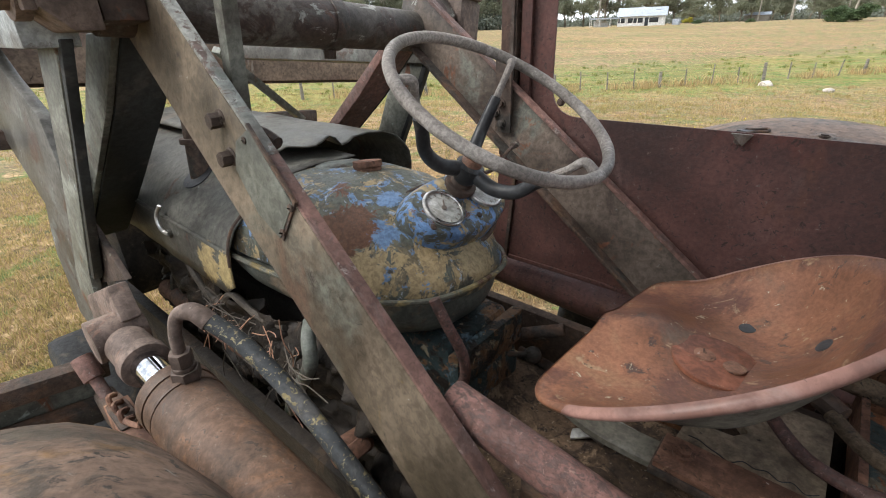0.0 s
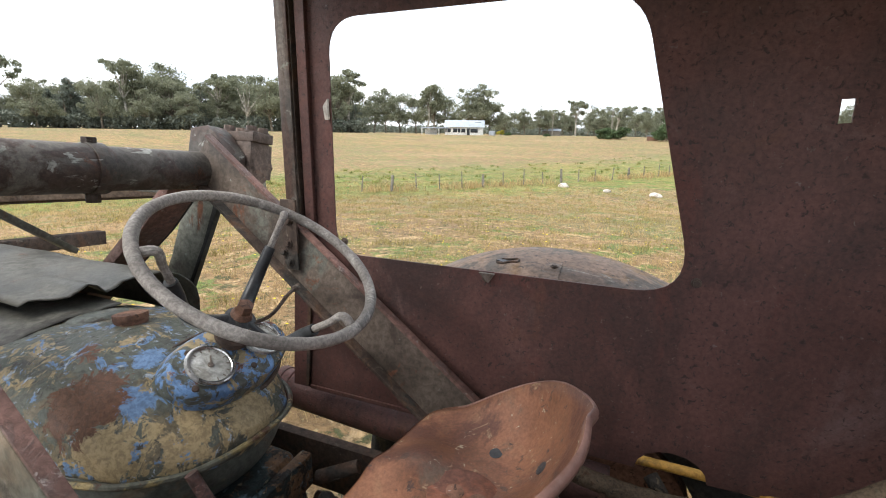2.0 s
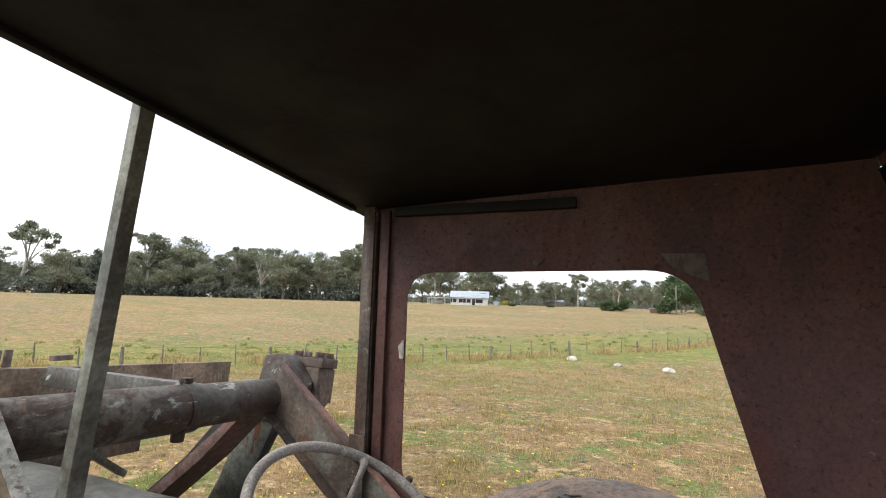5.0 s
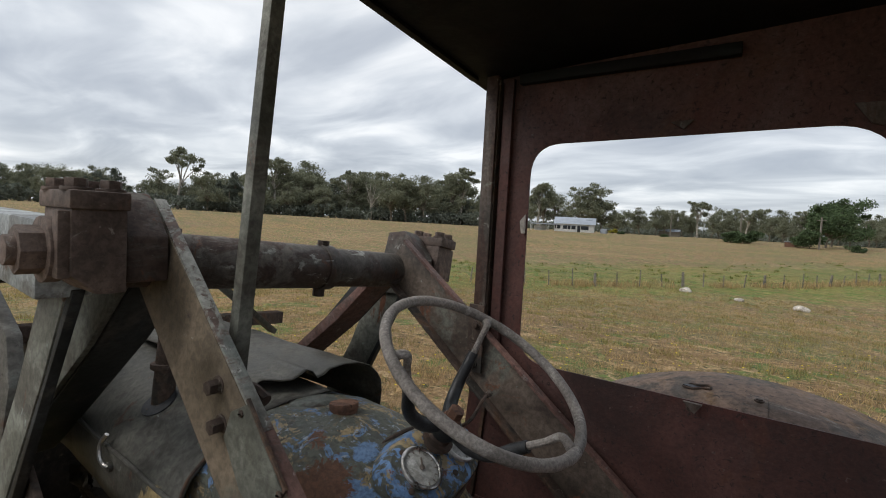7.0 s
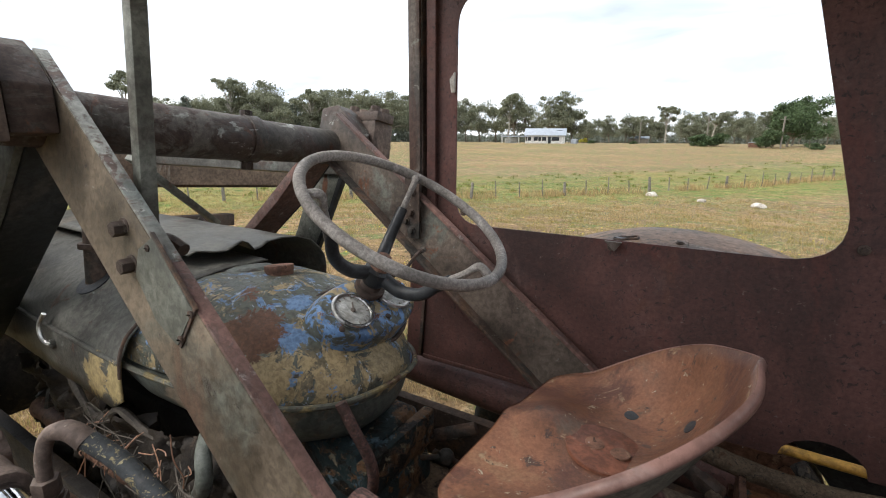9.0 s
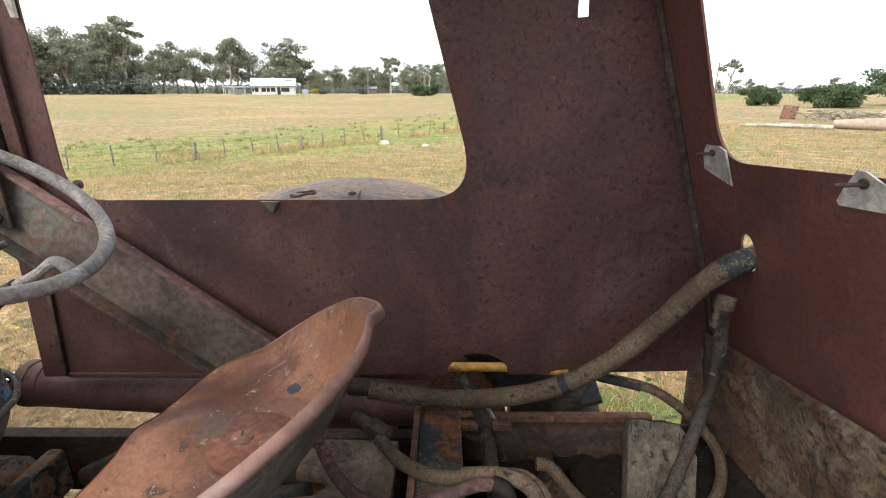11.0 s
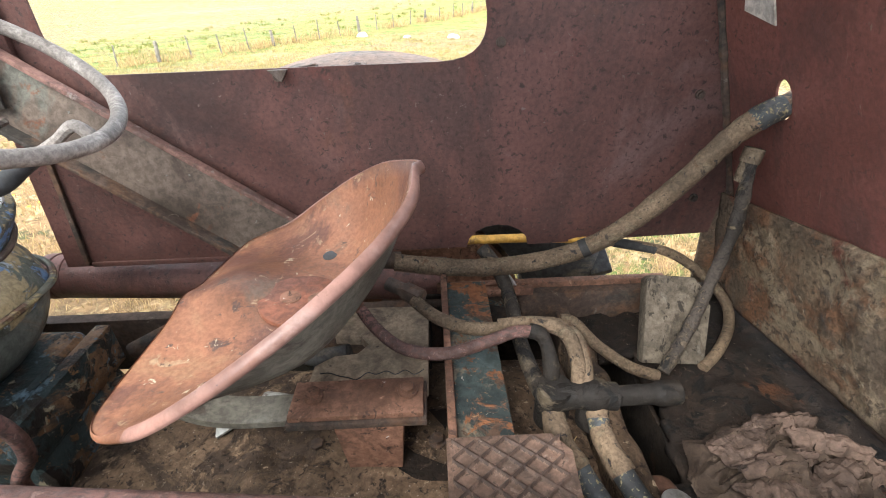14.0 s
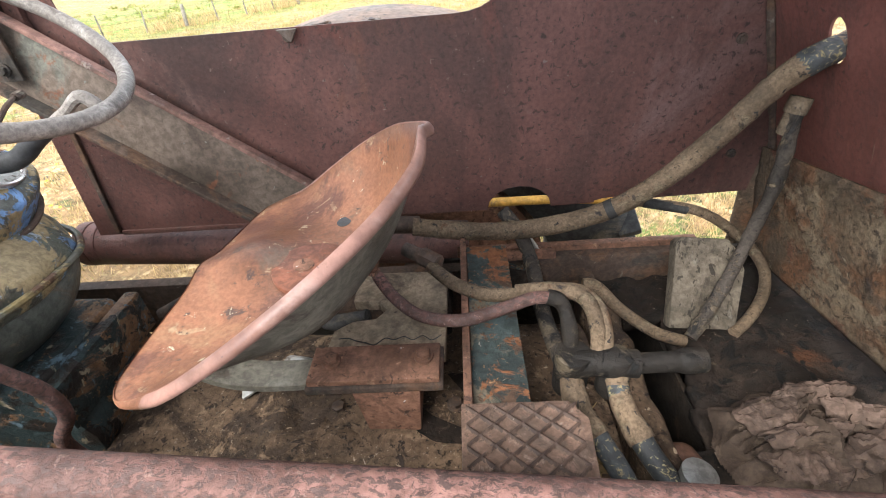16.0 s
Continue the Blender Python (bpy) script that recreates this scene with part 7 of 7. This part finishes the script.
    for x in (0.345, 0.415):
        part("channel_post", box((x, 0.60, 0.93), (x + 0.012, 1.0, 1.02), 0.002), M_DARK, ch)
    # chequer plate with raised diamonds
    cq = part("chequer_plate", prism([(0.326, 0.43), (0.505, 0.43), (0.515, 0.58), (0.49, 0.612), (0.326, 0.612)], 1.098, 1.108, "z", 0.002), M_CHEQUER, TRACTOR, "rusty chequer plate step")
    bm = bmesh.new()
    g = []
    for i in range(101):
        row = []
        for j in range(101):
            x, y = 0.333 + 0.167 * i / 100, 0.437 + 0.168 * j / 100
            u, v = (x - 0.416) * 0.62, (y - 0.522)
            rib = 0
            for q in (u + v * 0.78, u - v * 0.78):
                rib = max(rib, 1 - abs((q / 0.026) % 1.0 - 0.5) * 2 / 0.24)
            row.append(bm.verts.new((x, y, 1.1088 + 0.0052 * smooth(0.0, 0.7, rib) + 0.0006 * noise.noise(Vector((x, y, 0)) * 70))))
        g.append(row)
    for a, b in zip(g, g[1:]):
        for j in range(100):
            bm.faces.new((a[j], b[j], b[j + 1], a[j + 1]))
    ribs = part("diamond_ribs", bm, M_CHEQUER, cq, "darker raised diamond ribs", smooth=True, angle=80)
    ribs.data.materials.append(M_CHEQUER_RIB)
    for f in ribs.data.polygons:
        f.material_index = int(f.center.z > 1.1098)
    # hoses and manifold
    hoses = TRACTOR
    pts = [(0.22, 1.10, 1.127), (0.38, 1.10, 1.103), (0.53, 1.10, 1.106), (0.675, 1.095, 1.145), (0.775, 1.075, 1.225), (0.86, 1.05, 1.335), (0.915, 1.03, 1.425), (0.955, 1.005, 1.48), (1.02, 1.01, 1.505)]
    part("thick_hose", sweep(pts, 0.0222, 16, wobble=0.12, step=8), M_HOSE, hoses, "thick cracked mud-coated hydraulic hose")
    part("hose_wrap", sweep([(0.672, 1.095, 1.1435), (0.682, 1.094, 1.149), (0.69, 1.0925, 1.154)], 0.0232, 16), M_RUBBER, hoses, "black tape round the hose")
    part("hose_wrap", sweep([(0.945, 1.0105, 1.469), (0.955, 1.005, 1.48), (0.985, 1.003, 1.496)], 0.0232, 16, wobble=0.1), M_BLACK_HOSE, hoses, "bare black end of the hose")
    part("hose_ferrule", cyl((0.17, 1.113, 1.128), (0.235, 1.116, 1.122), 0.022, 16, cyl((0.13, 1.112, 1.13), (0.175, 1.113, 1.128), 0.016, 14)), M_DARK, hoses)
    part("thin_pipe", sweep([(0.275, 0.885, 1.17), (0.32, 0.835, 1.165), (0.38, 0.80, 1.165), (0.46, 0.79, 1.17), (0.53, 0.79, 1.175), (0.565, 0.755, 1.165), (0.572, 0.715, 1.13), (0.565, 0.69, 1.09)], 0.0128, 14), M_HOSE, hoses, "mud-coloured bent pipe")
    part("pipe_elbow", cyl((0.255, 0.915, 1.175), (0.29, 0.89, 1.17), 0.019, 8, cyl((0.22, 0.935, 1.18), (0.26, 0.91, 1.175), 0.015, 12)), M_DARK, hoses)
    part("red_hose", sweep([(0.175, 0.85, 1.18), (0.21, 0.80, 1.17), (0.262, 0.755, 1.162), (0.335, 0.732, 1.17), (0.41, 0.75, 1.178), (0.455, 0.763, 1.184), (0.488, 0.762, 1.184)], 0.0112, 14), M_RED_PIPE, hoses, "reddish bent pipe beside the seat")
    part("pipe_end", sweep([(0.48, 0.764, 1.185), (0.503, 0.757, 1.176), (0.514, 0.73, 1.14), (0.513, 0.70, 1.08)], 0.0135, 14, wobble=0.2), M_GREASE, hoses)
    part("pipe_bolt", bolt((0.165, 0.855, 1.19), (0.3, 0.2, 1), 0.012, 0.03), M_RUSTPLATE, hoses)
    part("loop_pipe", sweep([(0.43, 0.795, 1.172), (0.50, 0.785, 1.182), (0.545, 0.76, 1.178), (0.56, 0.72, 1.14), (0.555, 0.695, 1.09)], 0.0135, 14), M_HOSE, hoses)
    mf = bmesh.new()
    cyl((0.515, 0.70, 1.03), (0.515, 0.695, 1.12), 0.03, 16, mf)
    man = part("hose_manifold", mf, M_GREASE, hoses, "greasy branched hose manifold")
    part("manifold_bridge", sweep([(0.505, 0.692, 1.095), (0.56, 0.69, 1.10), (0.62, 0.688, 1.095)], 0.025, 14, wobble=0.25), M_GREASE, man)
    part("manifold_port", cyl((0.585, 0.69, 1.03), (0.585, 0.69, 1.115), 0.027, 16), M_GREASE, man)
    part("manifold_stub", sweep([(0.60, 0.688, 1.095), (0.66, 0.69, 1.094), (0.685, 0.692, 1.092), (0.70, 0.693, 1.091), (0.733, 0.695, 1.089)], 0.0175, 14, radii=[0.0175, 0.0175, 0.018, 0.022, 0.021]), M_GREASE, man)
    part("down_hose", sweep([(0.512, 0.69, 1.08), (0.515, 0.645, 1.055), (0.545, 0.585, 1.03), (0.575, 0.52, 1.0), (0.585, 0.45, 0.94)], 0.0178, 14), M_BLACK_HOSE, hoses, "black hose running down past the step")
    part("down_hose", sweep([(0.585, 0.68, 1.08), (0.588, 0.635, 1.055), (0.61, 0.575, 1.03), (0.645, 0.51, 0.995), (0.66, 0.44, 0.94)], 0.0182, 14), M_BLACK_HOSE, hoses, "black hose running down past the step")
    part("hose_sleeve", sweep([(0.512, 0.69, 1.08), (0.515, 0.645, 1.055), (0.54, 0.595, 1.034)], 0.0198, 14, wobble=0.25), M_HOSE, hoses)
    part("hose_sleeve", sweep([(0.585, 0.68, 1.08), (0.588, 0.635, 1.055), (0.606, 0.585, 1.034)], 0.0202, 14, wobble=0.25), M_HOSE, hoses)
    part("feed_hose", sweep([(0.44, 1.16, 1.12), (0.475, 1.115, 1.085), (0.50, 1.06, 1.03), (0.505, 0.95, 1.0), (0.512, 0.82, 1.01), (0.515, 0.72, 1.05)], 0.018, 12), M_GREASY_HOSE, hoses, "old hose dropping under the wall")
    part("branch_hose", sweep([(0.595, 0.95, 1.05), (0.625, 0.945, 1.045), (0.67, 0.905, 1.01), (0.73, 0.86, 0.985), (0.79, 0.85, 0.965)], 0.0128, 12), M_HOSE, hoses, "clay-coloured hose along the deck")
    part("yellow_pipe", sweep([(0.30, 1.225, 1.108), (0.56, 1.225, 1.108), (0.72, 1.205, 1.108)], 0.0125, 12), M_YELLOW, hoses, "yellow pipe running along under the wall")
    part("loop_hose", sweep([(0.70, 1.21, 1.112), (0.795, 1.205, 1.096), (0.924, 1.165, 1.084), (1.006, 1.114, 1.04), (1.041, 1.052, 1.0), (1.028, 0.998, 0.975), (0.992, 0.95, 0.965), (0.945, 0.904, 0.962), (0.904, 0.874, 0.958)], 0.0125, 12), M_HOSE, hoses, "tan and black hose looping behind the block")
    part("hose_wrap", sweep([(0.80, 1.2035, 1.0955), (0.86, 1.186, 1.09), (0.90, 1.173, 1.0865)], 0.0133, 12), M_RUBBER, hoses, "black tape round the hose")
    part("steering_hose", sweep([(0.972, 1.028, 1.39), (0.97, 1.015, 1.33), (0.965, 1.0, 1.24), (0.935, 0.975, 1.14), (0.87, 0.91, 1.045), (0.80, 0.85, 0.975)], 0.0135, 12, wobble=0.25, step=8), M_GREASY_HOSE, hoses, "crusted hose hanging from the wall")
    part("hose_cap", cyl((0.972, 1.03, 1.375), (0.979, 1.034, 1.405), 0.020, 14, cyl((0.968, 1.03, 1.335), (0.973, 1.03, 1.377), 0.0165, 12)), M_MUD, hoses)
    part("strut", bar((0.47, 1.14, 1.10), (0.56, 1.12, 0.97), 0.02, 0.01, (0, 1, 0)), M_STEEL, hoses)
    part("lower_frame", box((0.45, 1.10, 0.90), (0.96, 1.14, 1.012), 0.004), M_DARK, hoses)
    part("black_elbow", sweep([(0.02, 0.93, 1.0), (0.035, 0.90, 1.02), (0.07, 0.885, 1.03), (0.13, 0.88, 1.045)], 0.019, 12), M_RUBBER, hoses)
    part("hook_bar", sweep([(-0.04, 0.82, 0.985), (0.0, 0.80, 1.0), (0.03, 0.79, 1.0)], 0.014, 10), M_STEEL, hoses)


build_deck()

# ---- loose things on the deck ----


def build_loose():
    bm = prism([(-0.07, -0.10), (0.066, -0.10), (0.084, 0.03), (0.066, 0.075), (0.05, 0.096), (-0.045, 0.10), (-0.056, 0.09), (-0.062, 0.0)], -0.022, 0.022, "y", 0.006)
    for v in bm.verts:
        v.co += Vector((0, 0.004, 0)) * noise.noise(v.co * 30)
    bm.transform(Matrix.Translation((0.853, 0.962, 1.028)) @ Euler((radians(-35), 0, radians(-6))).to_matrix().to_4x4())
    tagged(part("wooden_block", bm, M_WOOD, angle=40), "grey weathered wooden block leaning on the deck", "block")
    # crumpled sack
    rng = np.random.default_rng(12)
    bm = bmesh.new()
    n = 96
    g = []
    for i in range(n + 1):
        row = []
        for j in range(n + 1):
            u, v = i / n * 2 - 1, j / n * 2 - 1
            x, y = 0.905 + u * 0.165, 0.61 + v * 0.11
            p = Vector((x, y, 0))
            r = math.sqrt(u * u + v * v)
            q = Vector((p.x * 7 + p.y * 5, p.y * 17 - p.x * 6, 0)) + Vector((1, 1, 0)) * 0.8 * noise.noise(p * 9)
            rid = 1.0 * (1 - min(1, 3.0 * abs(noise.noise(q)))) + 0.55 * (1 - min(1, 2.6 * abs(noise.noise(q * 2.3 + Vector((5, 0, 0)))))) + 0.34 * (1 - min(1, 2.4 * abs(noise.noise(q * 5.3 + Vector((2, 7, 0)))))) + 0.06 * noise.noise(p * 90)
            z = 0.955 + max(0, 1 - r ** 2.2) * 0.03 + 0.036 * rid * max(0, 1 - r ** 4)
            k = 1 + 0.12 * noise.noise(Vector((math.atan2(v, u) * 1.2, 2, 0)))
            row.append(bm.verts.new((0.905 + u * 0.165 * k + 0.02 * noise.noise(p * 25), 0.61 + v * 0.11 * k + 0.02 * noise.noise(p * 25 + Vector((9, 0, 0))), z)))
        g.append(row)
    for i in range(n):
        for j in range(n):
            u, v = (i + 0.5) / n * 2 - 1, (j + 0.5) / n * 2 - 1
            if u * u + v * v < 1.02:
                bm.faces.new((g[i][j], g[i][j + 1], g[i + 1][j + 1], g[i + 1][j]))
    bmesh.ops.delete(bm, geom=[v for v in bm.verts if not v.link_faces], context="VERTS")
    sack = tagged(part("crumpled_sack", bm, M_SACK, angle=25), "crumpled dirty paper sack on the deck", "sack")
    # torn flaps of paper lying over the heap: place, length, width, turn, pleats, curl
    for s_, (cx, cy, cz, ln, wd, turn, pleats, curl) in enumerate(((0.835, 0.640, 1.002, 0.13, 0.065, 12, 1.5, 0.016), (0.865, 0.598, 1.012, 0.15, 0.040, 8, 1.0, 0.014), (0.855, 0.556, 0.996, 0.15, 0.060, -4, 8.0, 0.012), (0.925, 0.680, 1.000, 0.14, 0.045, 4, 3.0, 0.018), (0.975, 0.632, 1.006, 0.13, 0.050, -24, 2.0, 0.018), (0.950, 0.572, 1.002, 0.12, 0.060, 22, 4.0, 0.014), (1.015, 0.590, 0.992, 0.10, 0.060, -8, 3.0, 0.014))):
        bm = bmesh.new()
        g = []
        for i in range(33):
            row = []
            for j in range(15):
                u, v = i / 16 - 1, j / 7 - 1
                w = Vector((u * 2 + s_ * 7, v * 1.4, 0))
                edge = 1 + 0.25 * noise.noise(Vector((u * 3, s_, v)))
                z = curl * (1 - v * v) - 0.5 * curl * u * u + 0.0035 * math.sin(pleats * 3.1 * u + 1.4 * noise.noise(w)) * (pleats > 1) * (0.4 + 0.6 * (v < 0)) + 0.007 * (1 - min(1, 2.6 * abs(noise.noise(w * 1.3)))) + 0.003 * noise.noise(w * 5)
                row.append(bm.verts.new((u * ln / 2 * (1 - 0.25 * v * v) * edge, v * wd / 2 * edge * (1 - 0.3 * u * u), z)))
            g.append(row)
        for a, b in zip(g, g[1:]):
            for j in range(14):
                bm.faces.new((a[j], b[j], b[j + 1], a[j + 1]))
        bm.transform(Matrix.Translation((cx, cy, cz + 0.008)) @ Matrix.Rotation(radians(turn), 4, "Z"))
        flap = part("torn_flap", bm, M_PAPER, sack, "pale torn paper flap", angle=30)
        thick = flap.modifiers.new("thick", "SOLIDIFY"); thick.thickness = 0.0012
    bm = cyl((0.662, 0.53, 0.955), (0.670, 0.53, 1.032), 0.025, 24)
    cyl((0.6695, 0.53, 1.029), (0.6705, 0.53, 1.037), 0.0262, 24, bm)
    tagged(part("tin_can", bm, M_STEEL), "small dull tin can on the deck", "can")
    bm = bmesh.new()
    bmesh.ops.create_icosphere(bm, subdivisions=3, radius=0.03)
    for v in bm.verts:
        v.co *= 1 + 0.3 * noise.noise(v.co * 30)
        v.co = Vector((0.685 + v.co.x * 1.3, 0.60 + v.co.y, 0.95 + v.co.z * 0.7))
    tagged(part("rust_clod", bm, M_RUSTPLATE, angle=60), "rusty clod of earth on the deck", "clod")
    bm = bmesh.new()
    for k in range(46):
        x, y = 0.52 + rng.normal(0, 0.022), 0.60 + rng.normal(0, 0.05)
        z = 0.95 + rng.uniform(0, 0.02)
        bar((x, y, z), (x + rng.normal(0, 0.02), y + rng.normal(0, 0.02), z + rng.uniform(0, 0.02)), 0.014, 0.0012, tuple(rng.normal(0, 1, 3)), 0, bm)
    tagged(part("dry_leaves", bm, M_STRAW, smooth=False), "dry brown leaves caught on the deck", "leaves", kind="stuff")
    bm = prism(rounded([(0.0, 0.0), (0.05, 0.008), (0.042, 0.03), (0.006, 0.026)], 0.006), -0.003, 0.003, "z", 0.001)
    bm.transform(Matrix.Translation((-0.115, 0.735, 0.974)) @ Euler((0.1, -0.1, 0.5)).to_matrix().to_4x4())
    tagged(part("metal_scrap", bm, M_STEEL), "small bright scrap of metal on the gearbox", "scrap")


build_loose()
